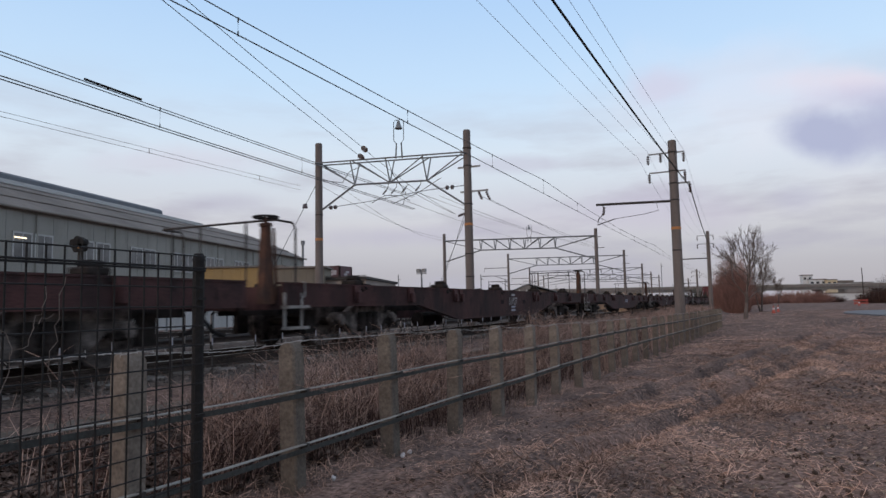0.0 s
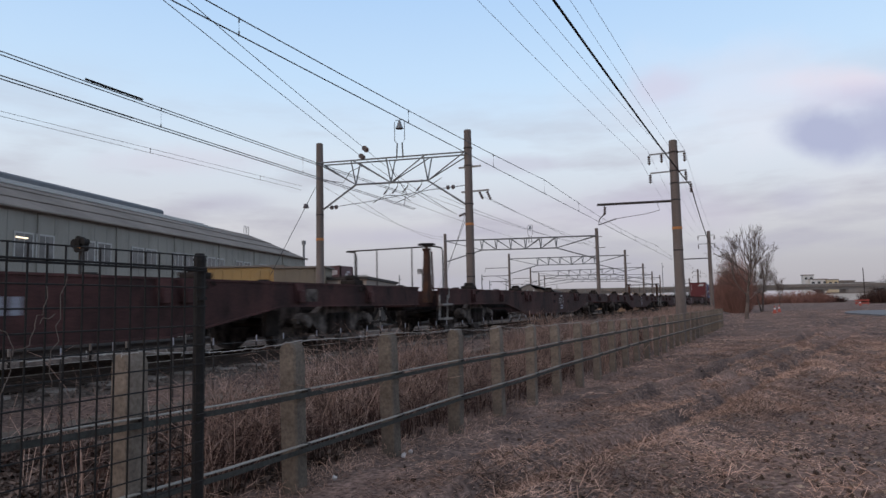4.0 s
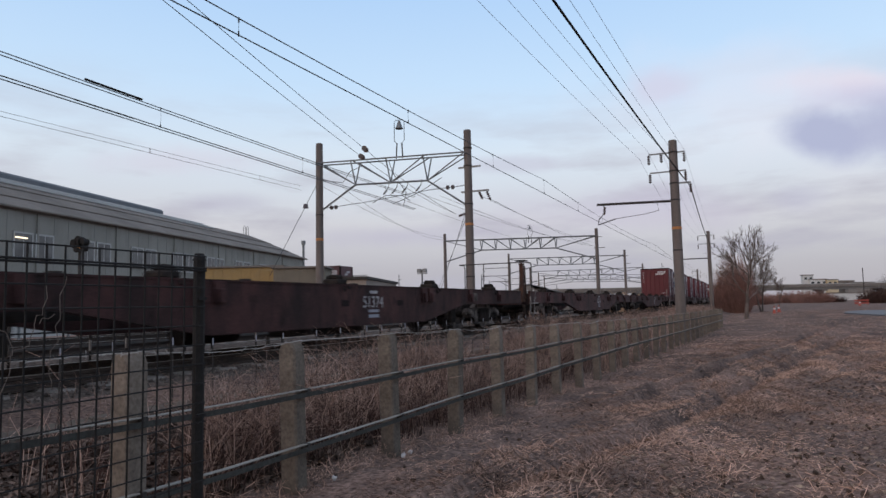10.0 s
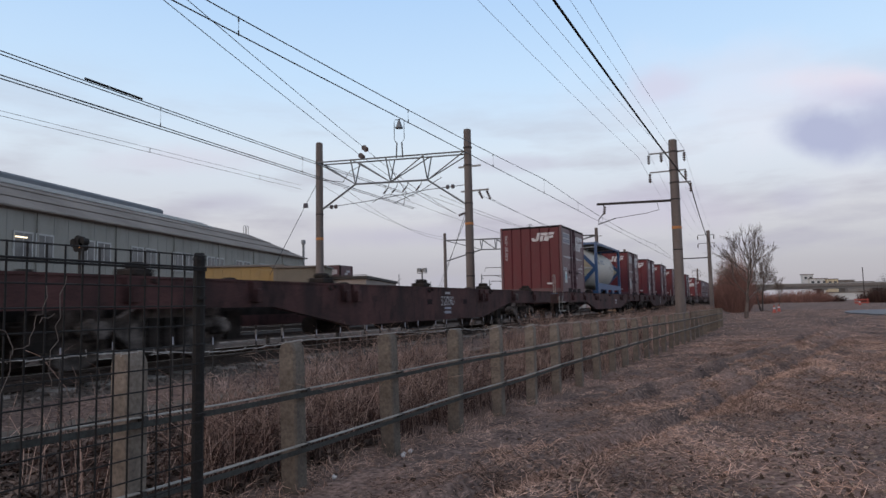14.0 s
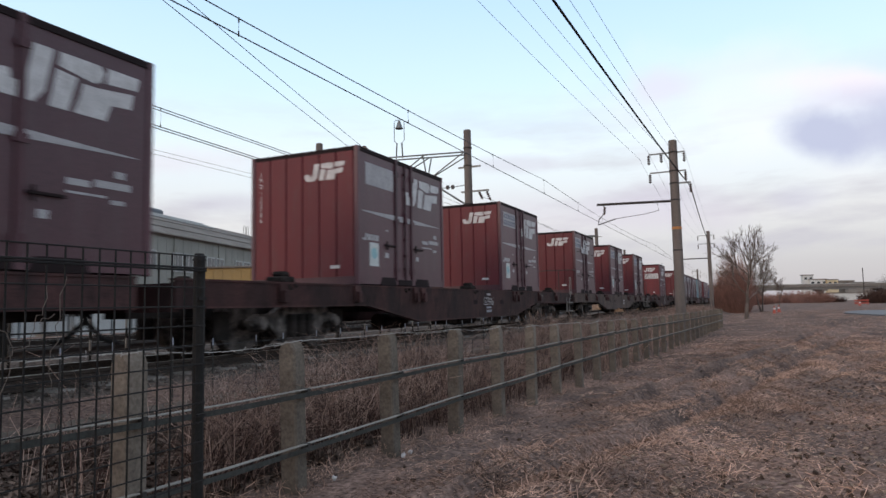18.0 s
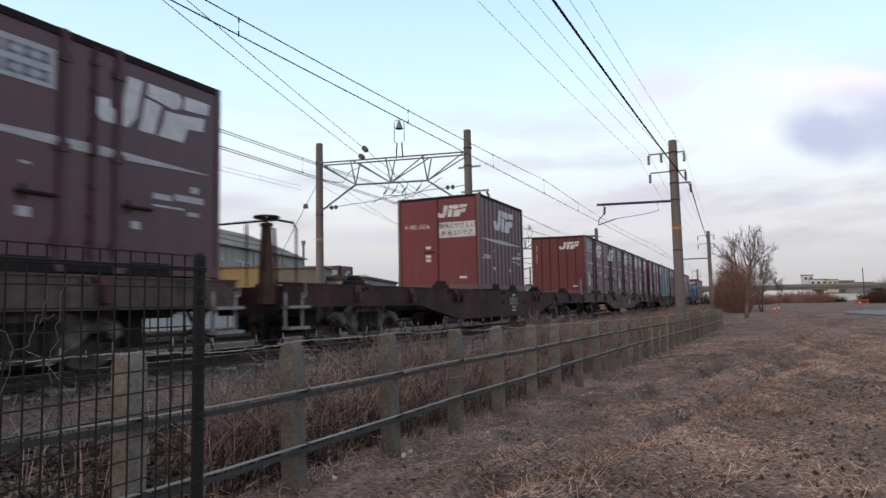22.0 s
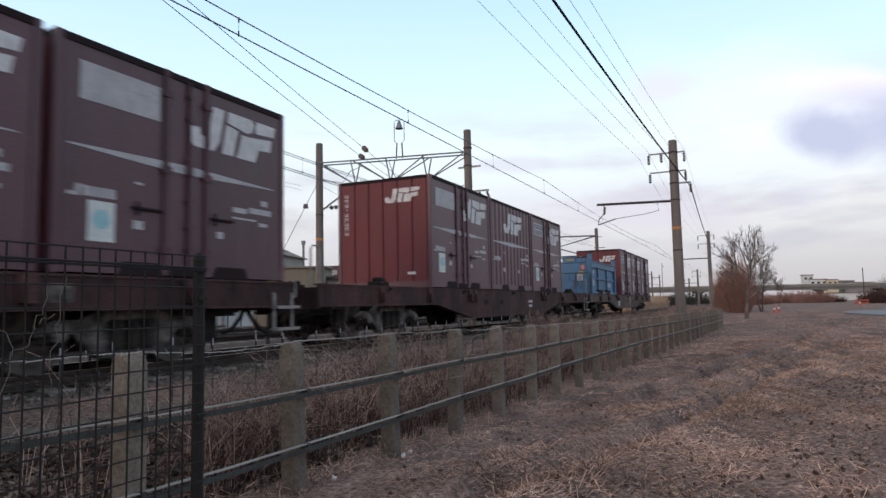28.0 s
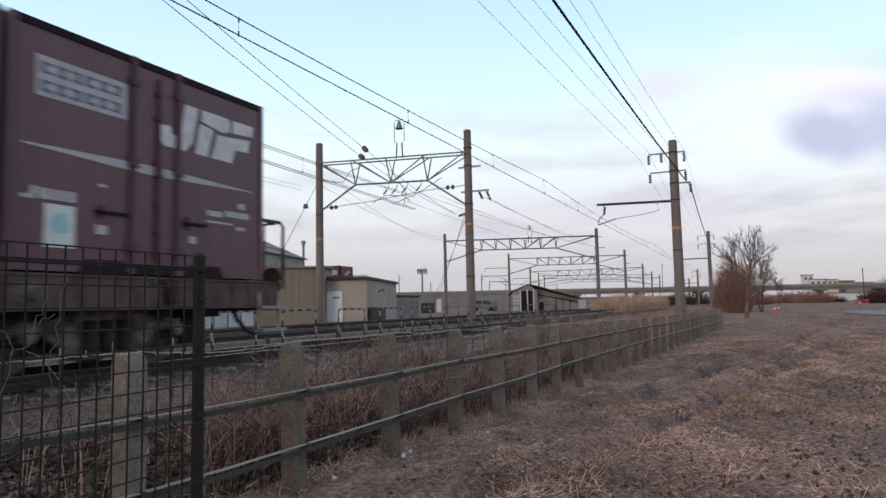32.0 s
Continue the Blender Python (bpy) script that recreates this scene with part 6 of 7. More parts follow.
    for y in (-0.21, 0.21):
        box(bm, -0.012, 0.012, y - 0.022, y + 0.022, -0.53, 0.02)
    for z in (-0.2, -0.52):
        box(bm, -0.02, 0.12, -0.26, 0.26, z - 0.022, z + 0.022)
    keep("step", bm)
    bm = B()
    path(bm, [(0.03, 0.2, 0.19), (0.03, 0.26, 0.17), (0.03, 0.26, -0.03), (0.03, 0.18, -0.06)], 0.016, 6)
    keep("grab_bracket", bm)
    bm = B()
    path(bm, [(0, 0, -0.15), (0, 0, 0.62), (0, 0.05, 0.66), (0, 0.2, 0.66), (0, 0.25, 0.62), (0, 0.25, -0.1)], 0.016, 6)
    keep("grab_rail", bm)
    # hand-brake stand with its wheel
    bm = B()
    prism(bm, [(-0.14, -0.35), (0.14, -0.35), (0.05, 0.84), (-0.05, 0.84)], "x", -0.06, 0.06)
    rod(bm, (0, 0, 0.84), (0, 0, 0.96), 0.03, 8)
    rod(bm, (0, 0, 0.82), (0, 0, 0.87), 0.1, 10)
    rod(bm, (0.075, 0.17, -0.3), (0.075, 0.09, 0.8), 0.022, 6)
    keep("brake_column", bm)
    bm = B()
    n = 20
    path(bm, [(cos(2 * pi * i / n) * 0.18, sin(2 * pi * i / n) * 0.18, 0.96) for i in range(n + 1)], 0.02, 6)
    for k in range(4):
        rod(bm, (0, 0, 0.94), (cos(k * pi / 2) * 0.18, sin(k * pi / 2) * 0.18, 0.96), 0.015, 5)
    keep("hand_wheel", bm)
    bm = B()
    path(bm, [(1.17, 0.5, -0.1), (1.17, 0.5, 0.84), (1.17, 0.42, 0.93), (1.17, 0.06, 0.93), (1.1, 0, 0.93), (-1.1, 0, 0.93), (-1.17, 0.06, 0.93), (-1.17, 0.42, 0.93), (-1.17, 0.5, 0.84), (-1.17, 0.5, -0.1)], 0.019, 6)
    for x in (0.62, -0.3, -0.9):
        rod(bm, (x, 0, -0.05), (x, 0, 0.93), 0.015, 6)
    keep("end_railing", bm)
    # underframe boxes
    bm = B()
    rod(bm, (0.4, -0.6, -0.75), (0.4, 0.6, -0.75), 0.19, 12)
    keep("air_reservoir", bm)
    bm = B()
    box(bm, 0.5, 0.95, -0.3, 0.3, -0.9, -0.55, bevel=0.03)
    keep("valve_box", bm)
    bm = B()
    box(bm, 1.211, 1.216, -0.15, 0.15, -0.1, 0.1)
    keep("plate", bm)
    bm = B()
    box(bm, 1.211, 1.216, -0.12, 0.12, -0.055, 0.055, bevel=0.002)
    keep("slot", bm)
    return D


MESH = make_meshes()


def sub(name, key, mat, parent, loc=(0, 0, 0), rot=(0, 0, 0), label=""):
    me_ = MESH[key]
    ob = new(name, me_)
    if not me_.materials:
        me_.materials.append(M[mat])
    ob.parent = parent
    ob.location = loc
    ob.rotation_euler = rot
    if label:
        ob["label"] = label
    return ob


WHEELS = []


def wagon(k, number="", stand=None, railing=(), grey=False, steps=0):
    """A container flat wagon; its origin is at deck height over its middle. stand: (end, side); steps: 1 front, 2 rear, 0 none, on the near side."""
    u = slot0(k) + 2 * SLOT + 1.86
    body = "wagon_grey" if grey else "wagon"
    loaded = "carrying containers" if k < 8 else "running empty"
    t = thing("container_wagon", pose(TX, u - gone(0), DECK), "dirty brown container flat wagon " + loaded, "wagon", "train wagons")
    if grey:
        t["label"] = "grey-brown container flat wagon with deep side sills"
    MOVING.append((t, u, DECK))
    for s in ("r", "l"):
        for base in ("side_sill_", "flange_"):
            me_ = MESH[base + s]
            ob = new("side_sill" if base[0] == "s" else "sill_flange", me_)
            if not me_.materials:
                me_.materials.append(M["wagon"])
            ob.parent = t
            if grey:
                ob.material_slots[0].link = "OBJECT"
                ob.material_slots[0].material = M["wagon_grey"]
    sub("end_sill", "end_sill", "wagon", t)
    sub("end_sill", "end_sill", "wagon", t, (0, 0, 0), (0, 0, pi))
    sub("centre_sill", "centre_sill", "bogie", t)
    for y in (-8.6, -7.1, -5.4, -3.6, -1.8, 0, 1.8, 3.6, 5.4, 7.1, 8.6):
        sub("cross_beam", "cross_beam", "wagon", t, (0, y, 0))
    for i in range(5):
        y = (i - 2) * SLOT
        for s in (0, 1):
            sub("twist_lock", "twist_lock", "bogie", t, (1.0 if not s else -1.0, y, 0), (0, 0, pi * s))
    for y in (-7.8, -5.7, -3.4, -3.05, 3.05, 3.4, 5.7, 7.8):
        sub("bracket", "bracket", "wagon", t, (0, y, 0))
    for e_ in (0, 1):
        sub("coupler", "coupler", "bogie", t, (0, 0, 0), (0, 0, pi * e_))
        sub("air_hose", "air_hose", "black", t, (0, 0, 0), (0, 0, pi * e_))
        by = 7.1 if e_ else -7.1
        bg_ = new("bogie")
        bg_.parent = t
        bg_.location = (0, by, 0.43 - DECK)
        bg_.empty_display_size = 0.1
        for s in (0, 1):
            sub("bogie_side", "bogie_side", "bogie_grey", bg_, (0, 0, 0.02), (0, 0, pi * s))
            for y in (-0.22, 0.0, 0.22):
                sub("spring", "spring", "bogie", bg_, (0, y, 0.02), (0, 0, pi * s))
        sub("bolster", "bolster", "bogie", bg_)
        for y in (-0.95, 0.95):
            sub("axle", "axle", "bogie", bg_, (0, y, 0))
            for s in (0, 1):
                sub("axle_box", "axle_box", "bogie_grey", bg_, (0, y, 0), (0, 0, pi * s))
                sub("axle_guard", "axle_guard", "bogie_grey", bg_, (0, y, 0.02), (0, 0, pi * s))
                w = sub("wheel", "wheel", "bogie_grey", bg_, (0, y, 0), (0, 0, pi * s))
                WHEELS.append((w, Vector((0, y, 0)), pi * s))
                for dy in (-0.52, 0.52):
                    sub("brake_block", "brake_block", "bogie", bg_, (0, y + dy, 0), (0, 0, pi * s))
    sub("air_reservoir", "air_reservoir", "bogie", t, (0, 1.0, 0))
    sub("air_reservoir", "air_reservoir", "bogie", t, (-0.8, -1.6, 0))
    sub("valve_box", "valve_box", "bogie", t, (0, -0.9, 0.05))
    if steps:
        for e_, s in ((steps - 1, 1), (2 - steps, -1)):
            sy = 9.62 if e_ else -9.62
            sub("step", "step", "steppale", t, (s * 1.215, sy, -0.18), (0, 0, 0 if s > 0 else pi), "pale steel corner step")
            sub("grab_bracket", "grab_bracket", "steppale", t, (s * 1.215, sy, -0.18), (0, 0, 0 if s > 0 else pi), "pale steel grab iron")
    for e_, s in stand or ():
        sy = 10.0 if e_ else -10.0
        turn = (0, 0, pi * e_)
        col_ = sub("brake_stand", "brake_column", "rust", t, (s * 1.0, sy, 0.02), (0, 0, 0), "rusty hand-brake column")
        sub("hand_wheel", "hand_wheel", "black", col_, (0, 0, 0), (0, 0, 0), "dark hand-brake wheel")
        sub("end_railing", "end_railing", "dark_steel", t, (0, sy, 0), turn)
    for e_ in railing:
        sub("grab_rail", "grab_rail", "steppale", t, (1.0, 9.6 if e_ else -9.78, -0.02), (0, 0, 0), "tall pale grab rail")
    if number == "-":
        bm_ = B()
        for i in range(5):
            box(bm_, 1.2115, 1.2145, 0.56 + 0.17 * i, 0.68 + 0.17 * i, -0.42, -0.24)
        part("number", bm_, M["faded"], t, "faded painted wagon number")
    elif number:
        me_ = word(number, 0.3)
        nb = mesh_part("number", me_, M["offwhite"], t, "painted wagon number")
        nb.matrix_basis = Matrix.Translation((1.2145, 0.95, -0.32)) @ Euler((pi / 2, 0, pi / 2)).to_matrix().to_4x4()
        bm_ = B()
        box(bm_, 1.2115, 1.2145, 0.83, 1.1, -0.155, -0.1)
        part("marking", bm_, M["offwhite"], t)
        bm_ = B()
        box(bm_, 1.2115, 1.2145, 0.78, 1.15, -0.5, -0.45)
        box(bm_, 1.2115, 1.2145, 0.78, 1.15, -0.6, -0.54)
        part("marking", bm_, M["faded"], t)
        for y in (0.0, 2.0):
            sub("lashing_slot", "slot", "seam", t, (0, y + 0.0, -0.33))
    else:
        for y in (0.0, 1.2):
            sub("lashing_slot", "slot", "seam", t, (0, y - 2.2, -0.33))
        bm_ = B()
        box(bm_, 1.2115, 1.2145, 1.5, 1.95, -0.36, -0.28)
        box(bm_, 1.2115, 1.2145, 1.55, 1.9, -0.5, -0.42)
        part("marking", bm_, M["offwhite"], t)
    sub("data_plate", "plate", "bogie_grey", t, (0.0, 6.05, -0.2), (0, 0, 0), "grey data plate on the sill")
    return t


# ---- containers ----
CL, CW, CH = 3.715, 2.45, 2.56


def flat(bm, x, quads):
    """Thin raised rectangles on the side at x: (y0, y1, z0, z1, skew)."""
    for y0, y1, z0, z1, sk in quads:
        prism(bm, [(y0, z0), (y1, z0), (y1 + sk, z1), (y0 + sk, z1)], "x", x, x + 0.004)


def emblem(x0, z0, s):
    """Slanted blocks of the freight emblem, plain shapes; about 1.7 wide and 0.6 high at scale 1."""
    blocks = ([(0, 0.24), (0.19, 0.27), (0.21, 0.17), (0.3, 0.17), (0.36, 0.27), (0.43, 0.6), (0.64, 0.6), (0.55, 0.14), (0.43, 0.0), (0.1, 0.0), (0.01, 0.09)],
              [(0.6, 0.0), (0.81, 0.0), (0.91, 0.38), (0.68, 0.41)],
              [(0.69, 0.45), (0.72, 0.6), (1.19, 0.6), (1.24, 0.53), (1.2, 0.42), (1.1, 0.38)],
              [(1.29, 0.6), (1.7, 0.6), (1.67, 0.45), (1.27, 0.42)],
              [(0.95, 0.2), (0.88, 0.0), (1.26, 0.0), (1.33, 0.19), (1.59, 0.21), (1.62, 0.39), (1.15, 0.34), (0.98, 0.34)])
    return [[(x0 + y * s, z0 + z * s) for y, z in q] for q in blocks]


def make_container_meshes(ribbed):
    D = {}

    def keep(name, bm):
        me_ = bpy.data.meshes.new(name)
        bm.normal_update()
        bm.to_mesh(me_)
        bm.free()
        D[name] = me_

    hx = CW / 2
    bm = B()
    # corrugated end wall: shallow vertical folds
    n = 6 if not ribbed else 2
    pts = []
    for i in range(n):
        a = -hx + 0.09 + (CW - 0.18) * i / n
        b = -hx + 0.09 + (CW - 0.18) * (i + 1) / n
        pts += [(a, 0.03), (a + 0.028, 0.0), (b - 0.028, 0.0), (b, 0.03)]
    poly = pts + [(hx - 0.09, 0.09), (-hx + 0.09, 0.09)]
    prism(bm, poly, "z", 0.16, CH - 0.09)
    keep("end_wall", bm)
    bm = B()
    if ribbed:
        m_ = 11
        pts = []
        for i in range(m_):
            a = 0.1 + (CL - 0.2) * i / m_
            b = 0.1 + (CL - 0.2) * (i + 1) / m_
            pts += [(hx - 0.045, a), (hx - 0.012, a + (b - a) * 0.2), (hx - 0.012, a + (b - a) * 0.7), (hx - 0.045, a + (b - a) * 0.9)]
        poly = pts + [(hx - 0.09, CL - 0.1), (hx - 0.09, 0.1)]
        prism(bm, poly, "z", 0.16, CH - 0.09)
    else:
        box(bm, hx - 0.09, hx - 0.018, 0.1, CL - 0.1, 0.16, CH - 0.09)
    keep("side_wall", bm)
    bm = B()
    box(bm, hx - 0.09, hx, 0, 0.09, 0.0, CH, bevel=0.012)
    keep("corner_post", bm)
    bm = B()
    box(bm, -hx, -hx + 0.09, 0, 0.09, 0.0, CH, bevel=0.012)
    keep("corner_post_b", bm)
    for z0, z1, nm in ((0.02, 0.16, "low"), (CH - 0.09, CH - 0.01, "top")):
        bm = B()
        box(bm, hx - 0.082, hx - 0.002, 0.09, CL - 0.09, z0, z1)
        keep("side_rail_" + nm, bm)
        bm = B()
        box(bm, -hx + 0.09, hx - 0.09, 0.002, 0.082, z0, z1)
        keep("end_rail_" + nm, bm)
    bm = B()
    box(bm, -hx + 0.03, hx - 0.03, 0.03, CL - 0.03, CH - 0.05, CH - 0.012)
    for i in range(9):
        y = 0.3 + i * 0.39
        box(bm, -hx + 0.1, hx - 0.1, y, y + 0.12, CH - 0.014, CH + 0.012)
    keep("roof_panel", bm)
    bm = B()
    box(bm, -hx + 0.05, hx - 0.05, 0.05, CL - 0.05, 0.08, 0.16)
    keep("floor_panel", bm)
    # door posts with hinges, each a part; the seams beside them are dark
    for nm, yy in (("door_post_a", 1.45), ("door_post_b", 2.12)):
        bm = B()
        box(bm, hx - 0.02, hx + 0.014, yy - 0.045, yy + 0.045, 0.1, CH - 0.002, bevel=0.01)
        for z in (0.32, 1.3, 2.25):
            box(bm, hx + 0.0, hx + 0.028, yy - 0.07, yy + 0.07, z - 0.045, z + 0.045)
        keep(nm, bm)
    bm = B()
    rod(bm, (hx + 0.01, 1.81, 0.12), (hx + 0.01, 1.81, CH - 0.08), 0.02, 6)
    for z in (0.35, 0.62, 0.95, 2.0, 2.3):
        box(bm, hx - 0.017, hx + 0.034, 1.77, 1.85, z - 0.025, z + 0.025)
    box(bm, hx - 0.017, hx + 0.04, 1.765, 1.855, 1.28, 1.5, bevel=0.01)
    keep("lock_bar", bm)
    for nm, y0, y1 in (("door_handle", 0.98, 1.4), ("door_handle_b", 2.2, 2.6)):
        bm = B()
        box(bm, hx - 0.016, hx + 0.026, y0, y1, 0.77, 0.8)
        rod(bm, (hx + 0.016, y0 + 0.06, 0.7), (hx + 0.016, y0 + 0.06, 0.86), 0.014, 6)
        keep(nm, bm)
    for nm, y0, y1 in (("slit_a", 0.28, 0.92), ("slit_b", 2.78, 3.4)):
        for z, k_ in ((0.7, "_low"), (1.72, "_high")):
            bm = B()
            box(bm, hx - 0.0175, hx - 0.008, y0, y1, z, z + 0.022)
            keep(nm + k_, bm)
    # pockets are solid blocks; the shade inside them is their dark colour
    for nm, y0, y1 in (("fork_pocket", 0.86, 1.36), ("fork_pocket_b", 2.3, 2.84)):
        bm = B()
        prism(bm, [(y0 - 0.08, 0.005), (y1 + 0.08, 0.005), (y1, 0.16), (y0, 0.16)], "x", hx - 0.06, hx + 0.004)
        keep(nm, bm)
    bm = B()
    box(bm, hx - 0.05, hx + 0.012, 1.5, 2.1, 0.005, 0.13, bevel=0.015)
    keep("latch_block", bm)
    # markings
    sx = hx - (0.017 if not ribbed else 0.012)
    bm = B()
    prism(bm, [(0.17, 1.365), (1.2, 1.315), (1.8, 1.3), (3.5, 1.352), (3.5, 1.36), (1.8, 1.415), (1.2, 1.405), (0.17, 1.382)], "x", sx, sx + 0.004)
    keep("white_line", bm)
    for i, q in enumerate(emblem(1.81, 1.7, 1.0) if not ribbed else emblem(1.1, 1.68, 1.0)):
        bm = B()
        prism(bm, q, "x", sx, sx + 0.004)
        keep("emblem_%d" % i, bm)
    bm = B()
    flat(bm, sx, [(0.29, 1.36, 1.88, 2.3, 0)])
    keep("notice_panel", bm)
    # two rows of broken dark bars on the panel, one part a bar
    for i in range(12):
        row, c_ = divmod(i, 6)
        w0 = 0.34 + 0.165 * c_
        bm = B()
        q0 = 2.12 - 0.19 * row
        flat(bm, sx + 0.004, [(w0, w0 + 0.125, q0 + 0.09, q0 + 0.12, 0), (w0, w0 + 0.125, q0, q0 + 0.03, 0), (w0 + 0.03 * (i % 3), w0 + 0.05 + 0.03 * (i % 3), q0 + 0.03, q0 + 0.09, 0)])
        keep("panel_bar_%d" % i, bm)
    bm = B()
    flat(bm, sx, [(0.42, 0.75, 0.36, 0.8, 0)])
    keep("sticker", bm)
    bm = B()
    rod(bm, (sx + 0.0045, 0.585, 0.6), (sx + 0.0065, 0.585, 0.6), 0.11, 16)
    keep("sticker_disc", bm)
    for i, q in enumerate([(0.17, 0.27, 0.83, 0.87, 0.0), (0.25, 0.31, 0.83, 0.96, 0.03), (0.36, 0.45, 0.84, 0.95, 0), (0.47, 0.55, 0.84, 0.95, 0), (0.57, 0.65, 0.84, 0.95, 0), (0.67, 0.75, 0.84, 0.95, 0),
                           (1.0, 1.14, 0.54, 0.64, 0), (2.32, 2.44, 0.54, 0.63, 0), (2.62, 2.9, 0.93, 1.0, 0), (2.95, 3.42, 0.95, 1.03, 0), (3.2, 3.34, 1.08, 1.16, 0), (2.62, 3.1, 0.84, 0.865, 0), (3.16, 3.34, 0.78, 0.83, 0), (1.02, 1.12, 1.06, 1.09, 0)]):
        bm = B()
        flat(bm, sx, [q])
        keep("small_marking_%d" % i, bm)
    # end markings, on the wall that faces -y
    bm = B()

    def fl(quads):
        for x0, x1, z0, z1, sk in quads:
            prism(bm, [(x0, z0), (x1, z0), (x1 + sk, z1), (x0 + sk, z1)], "y", -0.004, 0.0)

    for i, q in enumerate(emblem(0.05 if not ribbed else -0.02, 1.97, 0.53)):
        prism(bm, q, "y", -0.004, 0.0)
        keep("end_emblem_%d" % i, bm)
        bm = B()
    for i in range(9):
        if i == 3:
            fl([(-1.0, -0.96, 2.2 - 0.11 * i, 2.235 - 0.11 * i, 0)])
        else:
            fl([(-1.03, -1.005, 2.17 - 0.11 * i, 2.25 - 0.11 * i, 0), (-0.96, -0.935, 2.17 - 0.11 * i, 2.25 - 0.11 * i, 0), (-1.005, -0.96, 2.17 - 0.11 * i + 0.05 * (i % 2), 2.2 - 0.11 * i + 0.05 * (i % 2), 0)])
        keep("end_number_%d" % i, bm)
        bm = B()
    fl([(0.62, 0.82, 0.31, 0.37, 0)])
    keep("end_mark", bm)
    return D


CM = {False: make_container_meshes(False), True: make_container_meshes(True)}


def cpart(name, key, mat, parent, ribbed, rot=None, label=""):
    me_ = CM[ribbed][key]
    if not me_.materials:
        me_.materials.append(M[mat])
    ob = new(name, me_)
    ob.parent = parent
    if rot:
        ob.matrix_basis = Matrix.Translation((0, CL, 0)) @ Matrix.Rotation(pi, 4, "Z")
    if label:
        ob["label"] = label
    return ob


def container(k, j, du=0.0, ribbed=False, panel=True, sticker=True, label="", number=True, digits="", early=False, drop=0.0):
    """early: the older layout, with the emblem across the doors and the panel at the edge; drop lowers the marks."""
    u = slot0(k) + j * SLOT + du
    t = thing("freight_container", pose(TX, u - gone(0), DECK), label or "maroon steel freight container with white emblem and stripe", "container", "freight containers")
    MOVING.append((t, u, DECK))
    for rot in (None, 1):
        cpart("end_wall", "end_wall", "maroon", t, ribbed, rot)
        # sides share the ends' red; the dull colour holds dust and shade
        cpart("side_wall", "side_wall", "plum", t, ribbed, rot)
        if not ribbed:
            cpart("door_post", "door_post_a", "doorpost", t, ribbed, rot)
            cpart("door_post", "door_post_b", "doorpost", t, ribbed, rot)
            cpart("lock_bar", "lock_bar", "doorpost", t, ribbed, rot, "dark door lock bar")
            cpart("door_handle", "door_handle", "seam", t, ribbed, rot)
            cpart("door_handle", "door_handle_b", "seam", t, ribbed, rot)
            cpart("latch_block", "latch_block", "seam", t, ribbed, rot)
            if early:
                for key_ in ("slit_a_low", "slit_a_high", "slit_b_low", "slit_b_high"):
                    cpart("lashing_slit", key_, "seam", t, ribbed, rot)
        for key_ in ("fork_pocket", "fork_pocket_b"):
            cpart("fork_pocket", key_, "seam", t, ribbed, rot, "forklift pocket filled with dark colour for its inner shade")
        cpart("corner_post", "corner_post", "plum", t, ribbed, rot)
        cpart("corner_post", "corner_post_b", "plum", t, ribbed, rot)
        for nm in ("low", "top"):
            cpart("side_rail", "side_rail_" + nm, "plum" if nm == "low" else "seam", t, ribbed, rot)
            cpart("end_rail", "end_rail_" + nm, "plum" if nm == "low" else "seam", t, ribbed, rot)
        if rot:
            continue
        cpart("white_line", "white_line", "offwhite", t, ribbed, rot, "white painted stripe")
        for i in range(5):
            eb = cpart("emblem_block", "emblem_%d" % i, "white", t, ribbed, rot, "white slanted emblem block")
            eb.location = (0.032, -0.78, 0) if early else (0, 0, 0)
        for i in range(14):
            cpart("small_marking", "small_marking_%d" % i, "offwhite", t, ribbed, rot)
        if panel:
            pn = cpart("notice_panel", "notice_panel", "palewhite" if (k + j) % 2 else "offwhite", t, ribbed, rot, "pale notice panel")
            pn.location.y = -0.22 if early else 0.0
            if (k * 3 + j) % 3 != 1 or k in (0, 5):
                for i in range(12):
                    cpart("panel_bar", "panel_bar_%d" % i, "panelink", pn, ribbed)
        if sticker:
            st = cpart("sticker", "sticker", "palewhite", t, ribbed, rot, "white sticker with a teal disc")
            cpart("disc", "sticker_disc", "teallogo", st, ribbed)
    cpart("roof_panel", "roof_panel", "plum", t, ribbed)
    cpart("floor_panel", "floor_panel", "seam", t, ribbed)
    for i in range(5):
        cpart("emblem_block", "end_emblem_%d" % i, "white", t, ribbed, None, "white slanted emblem block")
    if digits:
        for i, ch in enumerate(digits):
            nb_ = mesh_part("digit", word(ch, 0.125), M["white"], t)
            nb_.matrix_basis = Matrix.Translation((-0.98, -0.0045, 2.2 - 0.112 * i)) @ Euler((pi / 2, 0, 0)).to_matrix().to_4x4()
    elif number:
        for i in range(9):
            cpart("digit_mark", "end_number_%d" % i, "offwhite", t, ribbed, None, "small faded white mark")
    cpart("end_mark", "end_mark", "white", t, ribbed)
    for c in t.children:
        if drop and c.name.split(".")[0] in ("emblem_block", "notice_panel", "sticker", "white_line", "small_marking", "lock_bar", "door_handle"):
            c.location.z -= drop
    return t


